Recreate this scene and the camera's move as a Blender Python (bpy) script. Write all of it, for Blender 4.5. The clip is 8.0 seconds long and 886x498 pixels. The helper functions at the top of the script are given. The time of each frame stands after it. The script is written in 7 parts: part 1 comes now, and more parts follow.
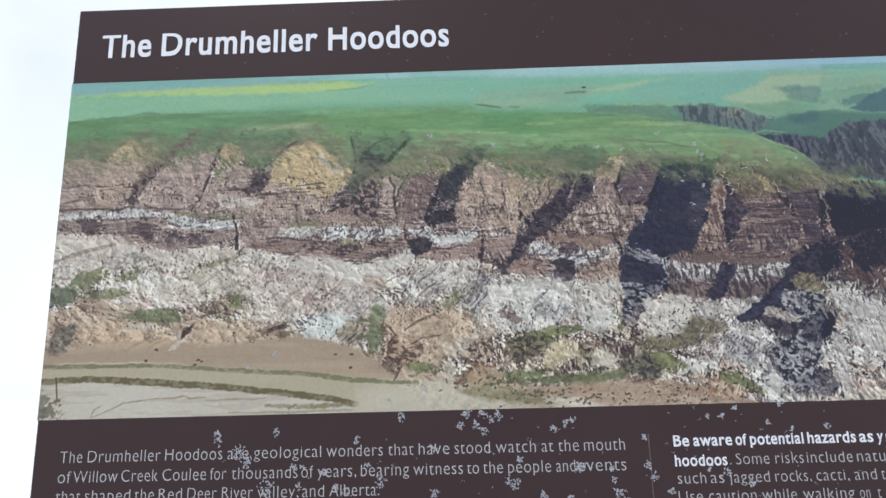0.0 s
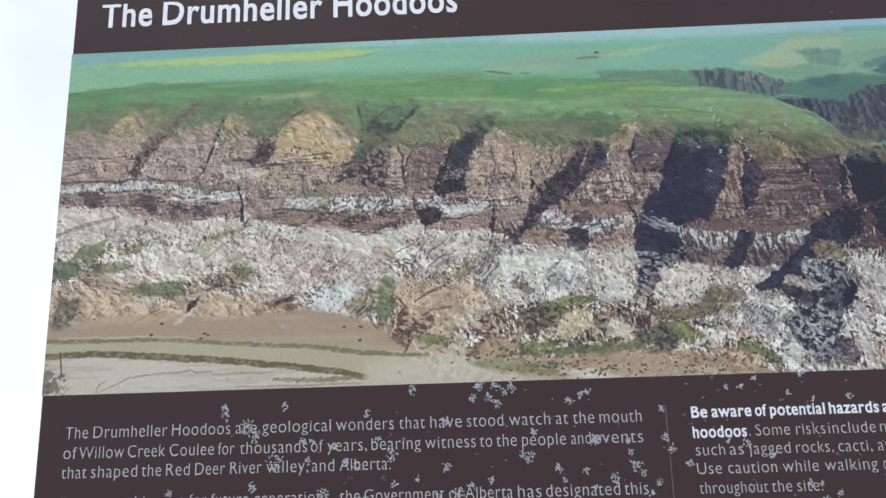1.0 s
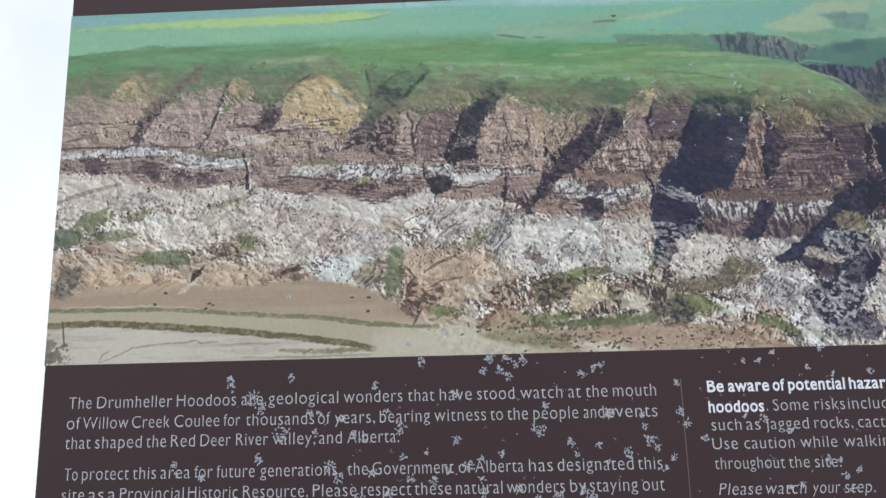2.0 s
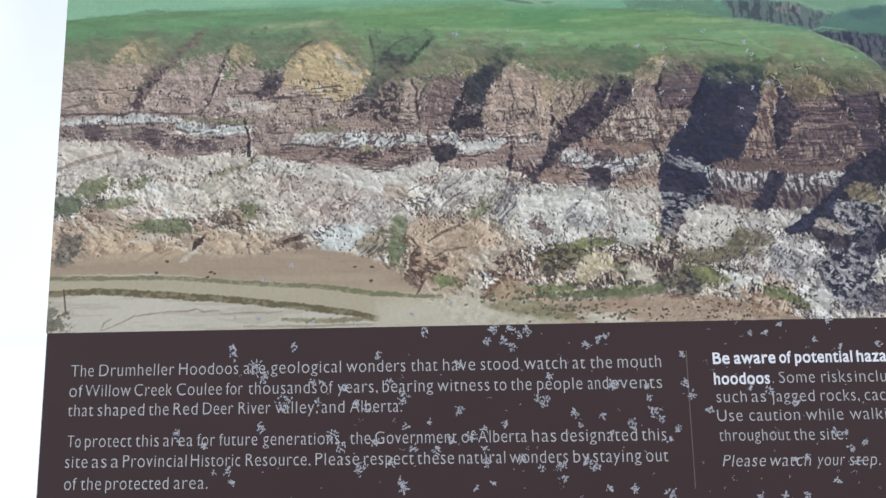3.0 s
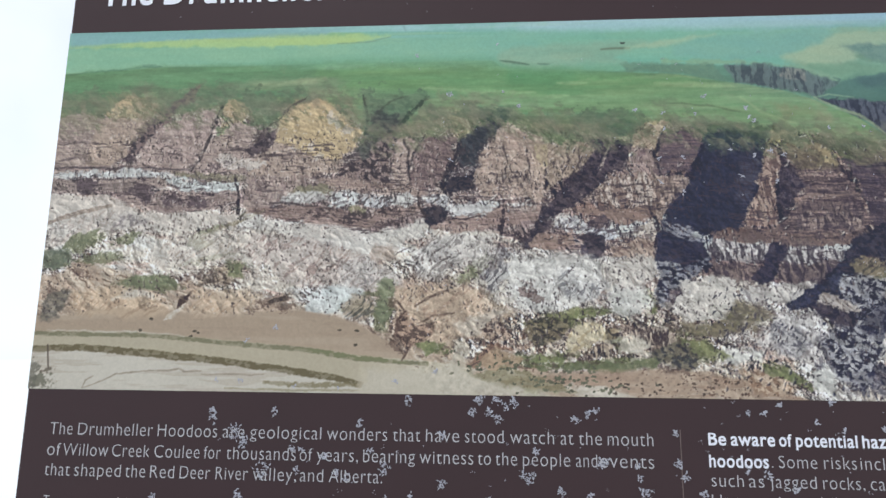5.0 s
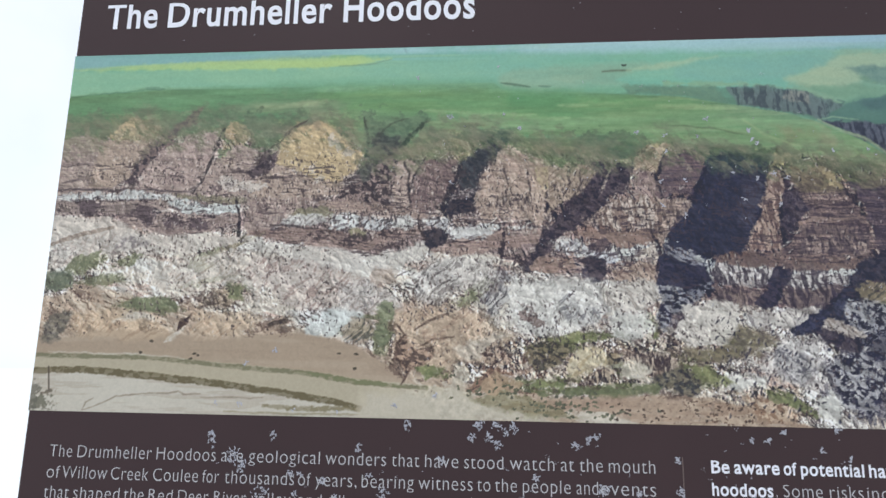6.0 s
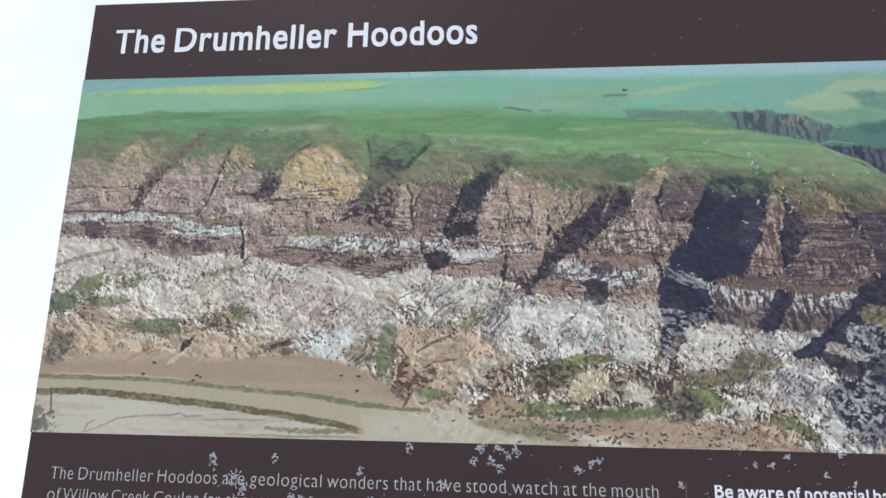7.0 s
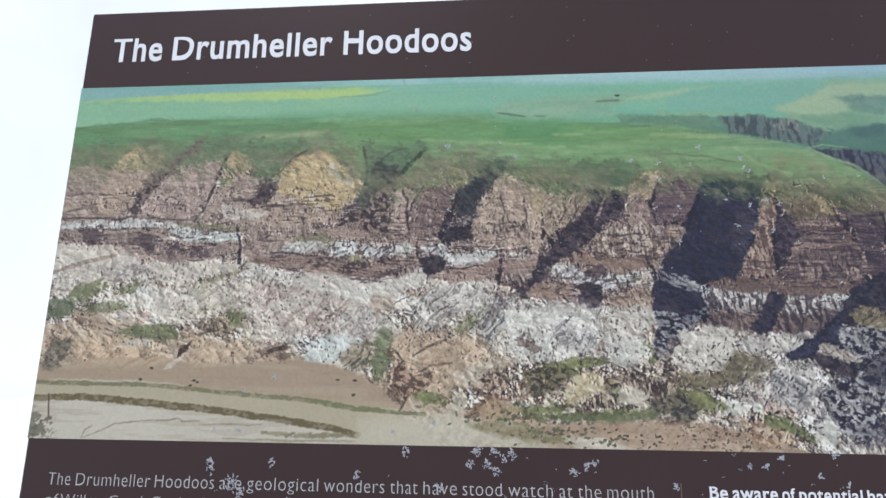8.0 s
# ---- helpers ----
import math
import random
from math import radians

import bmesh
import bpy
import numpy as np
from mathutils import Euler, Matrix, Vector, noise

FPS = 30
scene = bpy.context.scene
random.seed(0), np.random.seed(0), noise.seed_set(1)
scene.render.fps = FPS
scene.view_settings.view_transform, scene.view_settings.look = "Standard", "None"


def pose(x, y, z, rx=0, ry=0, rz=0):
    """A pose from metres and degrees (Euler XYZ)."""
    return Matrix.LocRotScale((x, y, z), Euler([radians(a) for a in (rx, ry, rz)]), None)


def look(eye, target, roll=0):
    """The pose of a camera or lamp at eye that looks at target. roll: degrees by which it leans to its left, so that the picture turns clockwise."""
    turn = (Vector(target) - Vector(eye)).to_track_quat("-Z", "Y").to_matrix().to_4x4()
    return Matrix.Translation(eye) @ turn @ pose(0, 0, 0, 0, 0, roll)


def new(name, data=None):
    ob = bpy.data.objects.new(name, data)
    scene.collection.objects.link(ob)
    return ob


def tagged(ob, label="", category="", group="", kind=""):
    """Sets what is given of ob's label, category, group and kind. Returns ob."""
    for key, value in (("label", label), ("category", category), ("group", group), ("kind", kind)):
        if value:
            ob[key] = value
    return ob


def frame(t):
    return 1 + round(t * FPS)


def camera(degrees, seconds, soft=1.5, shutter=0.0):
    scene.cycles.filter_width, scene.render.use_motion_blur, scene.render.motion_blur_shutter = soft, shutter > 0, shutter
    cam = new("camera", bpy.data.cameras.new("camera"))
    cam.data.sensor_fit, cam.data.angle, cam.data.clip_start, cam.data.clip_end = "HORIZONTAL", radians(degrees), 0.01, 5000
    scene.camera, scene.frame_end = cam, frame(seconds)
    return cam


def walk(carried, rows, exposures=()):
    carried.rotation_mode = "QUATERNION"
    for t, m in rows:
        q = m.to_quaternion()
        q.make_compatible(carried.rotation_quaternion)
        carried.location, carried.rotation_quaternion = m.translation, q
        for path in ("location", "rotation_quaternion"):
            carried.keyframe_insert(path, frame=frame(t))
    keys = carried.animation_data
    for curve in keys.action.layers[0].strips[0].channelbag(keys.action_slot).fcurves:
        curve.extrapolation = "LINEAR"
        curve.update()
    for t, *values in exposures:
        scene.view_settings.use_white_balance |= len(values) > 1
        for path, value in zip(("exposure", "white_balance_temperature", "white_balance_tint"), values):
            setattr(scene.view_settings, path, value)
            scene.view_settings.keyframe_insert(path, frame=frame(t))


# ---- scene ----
cam = camera(68.45, 8.0, soft=1.5)
BASE = 1.50          # height of the photograph's lower edge above the ground
PATH = [
    (0, 0.2895, -0.4547, 0.0132, 12.25, 1.43, 1.36),
    (0.5, 0.2862, -0.4489, 0.0075, 12.01, 1.57, 1.48),
    (1, 0.2843, -0.4411, 0.0014, 11.46, 1.80, 1.78),
    (1.5, 0.2815, -0.4334, -0.0020, 10.67, 1.67, 1.91),
    (3, 0.2788, -0.4220, -0.0088, 7.92, 1.03, 2.32),
    (3.5, 0.2789, -0.4199, -0.0127, 7.32, 0.92, 2.44),
    (3.6, 0.2865, -0.4385, -0.0122, 9.50, 0.05, 1.86),
    (3.7, 0.2869, -0.4371, -0.0113, 9.77, 0.02, 2.06),
    (3.8, 0.2869, -0.4352, -0.0086, 9.86, -0.00, 2.26),
    (3.9, 0.2881, -0.4326, -0.0071, 10.03, -0.05, 2.50),
    (4, 0.2952, -0.4279, -0.0031, 9.87, -0.14, 3.42),
    (4.5, 0.2977, -0.4161, 0.0107, 9.95, -0.54, 3.76),
    (6, 0.3065, -0.4138, 0.0269, 10.97, -0.93, 4.82),
    (6.5, 0.3055, -0.4141, 0.0284, 11.88, -0.95, 4.97),
    (7, 0.3061, -0.4165, 0.0289, 12.60, -1.09, 4.93),
    (7.5, 0.3074, -0.4173, 0.0258, 13.28, -1.02, 4.83),
    (8, 0.3087, -0.4189, 0.0253, 13.39, -0.77, 4.90),
]
walk(cam, [(t, pose(x, y, BASE + z, 90 + pitch, roll, yaw)) for t, x, y, z, pitch, roll, yaw in PATH],
     [(0, 0.0), (3.5, 0.0), (3.6, 0.2), (4.1, 0.15), (4.5, 0.0), (8, 0.0)])

# ---- light: a bright, thinly clouded sky, the sun veiled and high behind the viewer
SUN_UP, SUN_TURN = 52.0, 205.0


def nodes_of(owner):
    owner.use_nodes = True
    tree = owner.node_tree
    tree.nodes.clear()
    return tree, tree.nodes, tree.links


world = bpy.data.worlds.new("sky")
scene.world = world
tree, N, K = nodes_of(world)
sky = N.new("ShaderNodeTexSky")
sky.sky_type, sky.sun_disc = "NISHITA", False
sky.sun_elevation, sky.sun_rotation = radians(SUN_UP), radians(SUN_TURN)
sky_dim = N.new("ShaderNodeVectorMath")
sky_dim.operation = "SCALE"
sky_dim.inputs["Scale"].default_value = 0.2
coords = N.new("ShaderNodeTexCoord")
cloud = N.new("ShaderNodeTexNoise")
cloud.inputs["Scale"].default_value, cloud.inputs["Detail"].default_value = 2.6, 5.0
cover = N.new("ShaderNodeMapRange")
cover.inputs["From Min"].default_value, cover.inputs["From Max"].default_value = 0.36, 0.58
cover.inputs["To Min"].default_value, cover.inputs["To Max"].default_value = 0.78, 1.0
blend = N.new("ShaderNodeMix")
blend.data_type = "RGBA"
blend.inputs["B"].default_value = (1.0, 1.07, 1.15, 1)
glow = N.new("ShaderNodeBackground")
glow.inputs["Strength"].default_value = 1.0
K.new(sky.outputs["Color"], sky_dim.inputs[0])
K.new(coords.outputs["Generated"], cloud.inputs["Vector"])
K.new(cloud.outputs["Fac"], cover.inputs["Value"])
K.new(cover.outputs["Result"], blend.inputs["Factor"])
K.new(sky_dim.outputs["Vector"], blend.inputs["A"])
K.new(blend.outputs["Result"], glow.inputs["Color"])
K.new(glow.outputs["Background"], N.new("ShaderNodeOutputWorld").inputs["Surface"])

lamp = bpy.data.lights.new("sun", "SUN")
lamp.energy, lamp.angle, lamp.color = 0.85, radians(14), (1.0, 0.99, 0.98)
up, turn = radians(SUN_UP), radians(SUN_TURN)
toward = Vector((math.sin(turn) * math.cos(up), math.cos(turn) * math.cos(up), math.sin(up)))
new("sun", lamp).matrix_world = look(toward * 50, (0, 0, 0))


# ---- materials
def matt(name, colour, rough=0.6, metal=0.0, grain=30.0, vary=0.12, bump=0.1, spec=0.5, stain=4.0):
    """A surface with fine grain, larger stains and a little relief."""
    m = bpy.data.materials.new(name)
    tree, N, K = nodes_of(m)
    out, bsdf = N.new("ShaderNodeOutputMaterial"), N.new("ShaderNodeBsdfPrincipled")
    at = N.new("ShaderNodeTexCoord")
    fine, large = N.new("ShaderNodeTexNoise"), N.new("ShaderNodeTexNoise")
    fine.inputs["Scale"].default_value, fine.inputs["Detail"].default_value = grain, 6
    large.inputs["Scale"].default_value, large.inputs["Detail"].default_value = stain, 4
    both = N.new("ShaderNodeMath")
    both.operation = "ADD"
    spread = N.new("ShaderNodeMapRange")
    spread.inputs["From Min"].default_value, spread.inputs["From Max"].default_value = 0.6, 1.4
    spread.inputs["To Min"].default_value, spread.inputs["To Max"].default_value = 1 - vary, 1 + vary
    tint = N.new("ShaderNodeVectorMath")
    tint.operation = "SCALE"
    tint.inputs[0].default_value = colour
    relief = N.new("ShaderNodeBump")
    relief.inputs["Strength"].default_value, relief.inputs["Distance"].default_value = bump, 0.002
    K.new(at.outputs["Object"], fine.inputs["Vector"])
    K.new(at.outputs["Object"], large.inputs["Vector"])
    K.new(fine.outputs["Fac"], both.inputs[0])
    K.new(large.outputs["Fac"], both.inputs[1])
    K.new(both.outputs[0], spread.inputs["Value"])
    K.new(spread.outputs["Result"], tint.inputs["Scale"])
    K.new(tint.outputs["Vector"], bsdf.inputs["Base Color"])
    K.new(fine.outputs["Fac"], relief.inputs["Height"])
    K.new(relief.outputs["Normal"], bsdf.inputs["Normal"])
    bsdf.inputs["Roughness"].default_value, bsdf.inputs["Metallic"].default_value = rough, metal
    bsdf.inputs["Specular IOR Level"].default_value = spec
    K.new(bsdf.outputs["BSDF"], out.inputs["Surface"])
    return m


BROWN = matt("brown_laminate", (0.034, 0.0170, 0.0200), rough=0.36, grain=900, vary=0.10, bump=0.03, spec=0.28, stain=14)
WHITE = matt("white_ink", (0.70, 0.72, 0.80), rough=0.45, grain=700, vary=0.05, bump=0.02, stain=40)
GREY = matt("grey_ink", (0.44, 0.44, 0.47), rough=0.45, grain=700, vary=0.07, bump=0.02, stain=40)
RULE = matt("faint_rule_ink", (0.12, 0.085, 0.08), rough=0.5, grain=500, vary=0.2)
CRUST = matt("pale_crust", (0.38, 0.39, 0.45), rough=0.9, grain=1500, vary=0.35, bump=0.5, spec=0.2, stain=300)
SMEAR = matt("thin_grey_film", (0.17, 0.15, 0.155), rough=0.8, grain=900, vary=0.35, spec=0.2, stain=200)
STEEL = matt("galvanised_steel", (0.45, 0.46, 0.48), rough=0.45, metal=0.9, grain=60, vary=0.15)
CLAY = matt("pale_clay", (0.42, 0.37, 0.31), rough=0.95, grain=25, vary=0.25, bump=0.6, stain=0.6)

# the printed film: pigment stored per point of the sheet, under the same matt varnish as the panel
PRINT = bpy.data.materials.new("printed_film")
tree, N, K = nodes_of(PRINT)
ink = N.new("ShaderNodeAttribute")
ink.attribute_name = "ink"
grain = N.new("ShaderNodeTexNoise")
grain.inputs["Scale"].default_value, grain.inputs["Detail"].default_value = 1600, 3
at = N.new("ShaderNodeTexCoord")
level = N.new("ShaderNodeMapRange")
level.inputs["To Min"].default_value, level.inputs["To Max"].default_value = 0.94, 1.06
tint = N.new("ShaderNodeVectorMath")
tint.operation = "SCALE"
film = N.new("ShaderNodeBsdfPrincipled")
film.inputs["Roughness"].default_value, film.inputs["Specular IOR Level"].default_value = 0.36, 0.28
K.new(at.outputs["Object"], grain.inputs["Vector"])
K.new(grain.outputs["Fac"], level.inputs["Value"])
K.new(level.outputs["Result"], tint.inputs["Scale"])
K.new(ink.outputs["Color"], tint.inputs[0])
K.new(tint.outputs["Vector"], film.inputs["Base Color"])
K.new(film.outputs["BSDF"], N.new("ShaderNodeOutputMaterial").inputs["Surface"])


# ---- helpers for meshes
def part(name, bm, material, parent, label="", at=None):
    """Links a bmesh as one mesh object under a thing or a part."""
    me = bpy.data.meshes.new(name)
    bm.to_mesh(me)
    bm.free()
    me.materials.append(material)
    ob = new(name, me)
    ob.parent = parent
    if at is not None:
        ob.location = at
    return tagged(ob, label)


def box(x0, x1, y0, y1, z0, z1, bevel=0.0):
    bm = bmesh.new()
    m = Matrix.Translation(((x0 + x1) / 2, (y0 + y1) / 2, (z0 + z1) / 2)) @ Matrix.Diagonal((x1 - x0, y1 - y0, z1 - z0, 1))
    bmesh.ops.create_cube(bm, size=1, matrix=m)
    if bevel:
        bmesh.ops.bevel(bm, geom=bm.edges[:], offset=bevel, segments=2, affect="EDGES", profile=0.5)
    return bm


def smoothed(me):
    me.polygons.foreach_set("use_smooth", [True] * len(me.polygons))


# ---- the ground: a knoll that falls away on every side to a plain that reaches the horizon
def ground_height(r, a):
    fall = max(0.0, r - 3.2)
    drop = 0.42 * fall if fall < 140 else 58.8
    soft = min(1.0, fall / 2.0)
    return -drop * soft - 0.03 + 0.03 * noise.noise((r * math.cos(a), r * math.sin(a), 0.3)) * (1 + min(20, fall * 0.3))


bm = bmesh.new()
radii = [0.0] + [0.35 * 1.16 ** n for n in range(64)]
rings = []
for r in radii:
    rings.append([bm.verts.new((0.4 + r * math.cos(a), r * math.sin(a), ground_height(r, a))) for a in (2 * math.pi * k / 72 for k in range(72 if r else 1))])
for inner, outer in zip(rings, rings[1:]):
    for k in range(72):
        j = (k + 1) % 72
        bm.faces.new((inner[0], outer[k], outer[j]) if len(inner) == 1 else (inner[k], outer[k], outer[j], inner[j]))
me = bpy.data.meshes.new("ground")
bm.to_mesh(me)
bm.free()
me.materials.append(CLAY)
smoothed(me)
tagged(new("ground", me), "pale dry clay ground falling away round the sign", "ground", kind="structure")

# added ring beyond the knoll: a white glow, like haze, hides the far plain
GLOW_RING = bpy.data.materials.new("white_glow_ring")
tree, N, K = nodes_of(GLOW_RING)
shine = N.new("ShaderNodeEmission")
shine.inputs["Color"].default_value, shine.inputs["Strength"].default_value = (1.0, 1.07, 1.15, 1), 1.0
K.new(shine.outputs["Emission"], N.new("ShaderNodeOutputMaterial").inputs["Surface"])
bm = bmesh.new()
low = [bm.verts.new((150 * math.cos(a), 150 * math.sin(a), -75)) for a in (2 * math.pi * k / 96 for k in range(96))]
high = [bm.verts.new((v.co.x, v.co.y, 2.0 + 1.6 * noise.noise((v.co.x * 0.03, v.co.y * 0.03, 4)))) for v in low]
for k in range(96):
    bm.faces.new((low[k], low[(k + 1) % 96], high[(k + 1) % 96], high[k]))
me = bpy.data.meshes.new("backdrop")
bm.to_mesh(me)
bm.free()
me.materials.append(GLOW_RING)
tagged(new("backdrop", me), "added white glowing ring that hides the plain below", "haze", kind="structure")

# ---- the sign
WIDE, TOP, FOOT, THICK = 0.862, 0.3125, -0.2875, 0.012
sign = new("information_sign")
sign.location = (0, 0, BASE)
tagged(sign, "brown information sign with a printed panorama, on two steel posts", "sign")
panel = part("panel", box(0, WIDE, 0, THICK, FOOT, TOP, 0.0012), BROWN, sign, "dark brown weathered laminate panel")
for x in (0.16, WIDE - 0.16):
    post = part("post", box(x - 0.03, x + 0.03, THICK + 0.006, THICK + 0.066, -BASE - 0.3, TOP - 0.05, 0.004), STEEL, sign, "square galvanised steel post")
    for z in (FOOT + 0.1, TOP - 0.1):
        part("bracket", box(x - 0.06, x + 0.06, THICK, THICK + 0.006, z - 0.03, z + 0.03, 0.001), STEEL, post)


# ---- writing
def lettering(name, words, base, cap, material, weight=0.0, slant=0.0, label=""):
    """One line of ink: words with their left and right ends, on a base line, with a height of capitals (millimetres on the panel)."""
    for text, x0, x1 in words:
        curve = bpy.data.curves.new(name, "FONT")
        curve.body, curve.size, curve.offset, curve.shear, curve.space_character, curve.resolution_u = text, 1.0, weight, slant, 1.08, 4
        probe = bpy.data.objects.new(name, curve)
        scene.collection.objects.link(probe)
        bpy.context.view_layer.update()
        me = bpy.data.meshes.new_from_object(probe.evaluated_get(bpy.context.evaluated_depsgraph_get()))
        bpy.data.objects.remove(probe)
        co = np.empty(3 * len(me.vertices))
        me.vertices.foreach_get("co", co)
        co = co.reshape(-1, 3)
        lo, hi = co[:, 0].min(), co[:, 0].max()
        flat = np.zeros_like(co)
        flat[:, 0] = (x0 + (co[:, 0] - lo) / (hi - lo) * (x1 - x0)) / 1000
        flat[:, 1] = -0.0004
        flat[:, 2] = (base + cap * np.interp(co[:, 1], (-0.3, 0, SMALL, CAPITAL, 1.0), (-0.36, 0, 0.735, 1, 1.3))) / 1000
        me.vertices.foreach_set("co", flat.ravel())
        ink_mesh = bmesh.new()
        ink_mesh.from_mesh(me)
        bpy.data.meshes.remove(me)
        part(name, ink_mesh, material, sign, label)


CAPITAL, SMALL = 0.66, 0.43      # heights of the built-in capitals and small letters at size 1
lettering("heading_word", (("The", 20.6, 59.4), ("Drumheller", 67.5, 188.6), ("Hoodoos", 196.9, 289.8)), 270.9, 18.2, WHITE, 0.02, 0, "bold white heading letters")
lettering("word", (("The", 18.6, 33.7), ("Drumheller", 37.5, 87.0), ("Hoodoos", 90.3, 129.0), ("are", 132.7, 146.7), ("geological", 150.4, 195.8), ("wonders", 199.5, 237.3), ("that", 240.9, 257.9), ("have", 261.5, 281.9), ("stood", 285.5, 309.1), ("watch", 313.1, 339.7), ("at", 343.6, 351.4), ("the", 354.6, 368.3), ("mouth", 371.9, 398.9)), -28.5, 7.4, GREY, -0.013, 0)
lettering("word", (("of", 18.3, 27.3), ("Willow", 28.8, 58.8), ("Creek", 61.4, 86.0), ("Coulee", 89.3, 118.6), ("for", 121.5, 132.2), ("thousands", 135.9, 180.2), ("of", 182.8, 190.8), ("years,", 193.7, 219.5), ("bearing", 222.7, 254.8), ("witness", 257.7, 290.6), ("to", 293.4, 301.3), ("the", 304.1, 317.2), ("people", 320.8, 349.1), ("and", 352.6, 365.2), ("events", 367.0, 398.8)), -41.4, 7.4, GREY, -0.013, 0)
lettering("word", (("that", 18.0, 34.8), ("shaped", 37.8, 68.3), ("the", 71.3, 84.3), ("Red", 87.6, 103.1), ("Deer", 106.8, 126.3), ("River", 130.0, 150.5), ("valley,", 153.8, 181.1), ("and", 183.6, 198.1), ("Alberta.", 201.7, 234.9)), -53.7, 7.4, GREY, -0.013, 0)
lettering("word", (("To", 19.1, 27.6), ("protect", 30.6, 61.0), ("this", 63.6, 78.7), ("area", 81.7, 100.8), ("for", 103.7, 115.1), ("future", 118.0, 142.4), ("generations,", 146.1, 197.4), ("the", 201.8, 214.7), ("Government", 217.9, 269.2), ("of", 272.4, 280.6), ("Alberta", 282.7, 313.0), ("has", 316.5, 331.3), ("designated", 334.4, 381.4), ("this", 384.2, 399.4)), -73.2, 7.4, GREY, -0.013, 0)
lettering("word", (("site", 18.3, 32.8), ("as", 35.7, 45.4), ("a", 48.3, 53.1), ("Provincial", 56.1, 97.2), ("Historic", 100.1, 131.8), ("Resource.", 135.4, 176.6), ("Please", 179.9, 207.5), ("respect", 210.7, 242.1), ("these", 244.2, 267.2), ("natural", 270.4, 299.3), ("wonders", 302.1, 338.1), ("by", 341.6, 351.3), ("staying", 353.8, 383.2), ("out", 386.3, 399.7)), -85.9, 7.4, GREY, -0.013, 0)
lettering("word", (("of", 18.5, 26.6), ("the", 29.2, 42.4), ("protected", 45.4, 86.0), ("area.", 89.7, 111.2)), -99.5, 7.4, GREY, -0.013, 0)
lettering("word", (("Be", 431.2, 441.6), ("aware", 444.3, 469.9), ("of", 472.2, 479.6), ("potential", 481.8, 517.0), ("hazards", 519.6, 551.3), ("as", 553.5, 562.7), ("y", 565.2, 569.2)), -27.0, 6.8, WHITE, 0.02, 0)
lettering("word", (("hoodoos", 431.0, 465.4),), -39.6, 6.8, WHITE, 0.02, 0)
lettering("word", ((".", 467.1, 467.8), ("Some", 471.1, 492.9), ("risks", 496.9, 515.3), ("include", 517.5, 547.3), ("natu", 550.2, 568.5)), -39.4, 6.8, GREY, -0.013, 0)
lettering("word", (("such", 431.8, 450.2), ("as", 453.2, 462.0), ("jagged", 465.7, 491.7), ("rocks,", 495.4, 518.8), ("cacti,", 522.1, 543.3), ("and", 546.9, 561.1), ("t", 564.2, 566.6)), -50.7, 6.8, GREY, -0.013, 0)
lettering("word", (("Use", 431.4, 446.8), ("caution", 451.0, 481.7), ("while", 485.5, 507.9), ("walking", 512.0, 545.0), ("on", 548.6, 555.1), ("t", 560.0, 562.2)), -62.1, 6.8, GREY, -0.013, 0)
lettering("word", (("throughout", 431.6, 474.6), ("the", 477.0, 489.6), ("site.", 493.0, 508.9)), -74.0, 6.8, GREY, -0.013, 0)
lettering("word", (("Please", 432.6, 458.8), ("watch", 461.5, 485.9), ("your", 489.3, 506.5), ("step.", 508.8, 527.3)), -89.3, 6.8, GREY, -0.013, 0.22)


def bar(name, x0, x1, z0, z1, material, label=""):
    bm = bmesh.new()
    bm.faces.new([bm.verts.new((x / 1000, -0.0003, z / 1000)) for x, z in ((x0, z0), (x1, z0), (x1, z1), (x0, z1))])
    return part(name, bm, material, sign, label)


# the ends of the lines that nobody reads: plain bars of their size
for base, x0, x1, material in ((-27.0, 571.0, 700, WHITE), (-39.4, 571.0, 690, GREY), (-50.7, 569.0, 706, GREY), (-62.1, 565.5, 690, GREY)):
    while x0 < x1 - 8:
        wide = random.uniform(8, 24)
        bar("word_bar", x0, min(x0 + wide, x1), base, base + 4.8, material)
        x0 += wide + 3.2
part("divider_rule", box(0.4148, 0.4153, -0.0003, 0.0005, -0.102, -0.0185), RULE, sign, "thin faint vertical rule")


# ---- the printed panorama: a sheet of fine cells whose ink is laid down layer by layer, in millimetres from its lower left corner
columns = np.r_[np.arange(0.0, 632.0, 0.5), np.linspace(632.0, WIDE * 1000 - 0.5, 110)]
levels = np.linspace(0.0, 250.0, 480)
A, B = np.meshgrid(columns, levels)
PAINT = np.zeros((*A.shape, 3))
TABLE = np.random.RandomState(7).rand(512, 512)


def value(u, v, seed):
    """Smooth lattice noise from 0 to 1."""
    u, v = u + 37.7 * seed, v + 91.3 * seed
    i, j = np.floor(u).astype(int), np.floor(v).astype(int)
    s, t = u - i, v - j
    s, t = s * s * (3 - 2 * s), t * t * (3 - 2 * t)
    i0, j0, i1, j1 = i % 512, j % 512, (i + 1) % 512, (j + 1) % 512
    return (TABLE[i0, j0] * (1 - s) + TABLE[i1, j0] * s) * (1 - t) + (TABLE[i0, j1] * (1 - s) + TABLE[i1, j1] * s) * t


def cloudy(a, b, wide, tall, seed, octaves=3):
    """Layered noise with cells of that width and height; mean 0.5."""
    total, weight, sum_w = 0, 1.0, 0
    for n in range(octaves):
        total = total + weight * value(a / wide * 2 ** n, b / tall * 2 ** n, seed + n)
        sum_w += weight
        weight *= 0.55
    return total / sum_w


def ramp(x, lo, hi):
    t = np.clip((x - lo) / (hi - lo), 0, 1)
    return t * t * (3 - 2 * t)


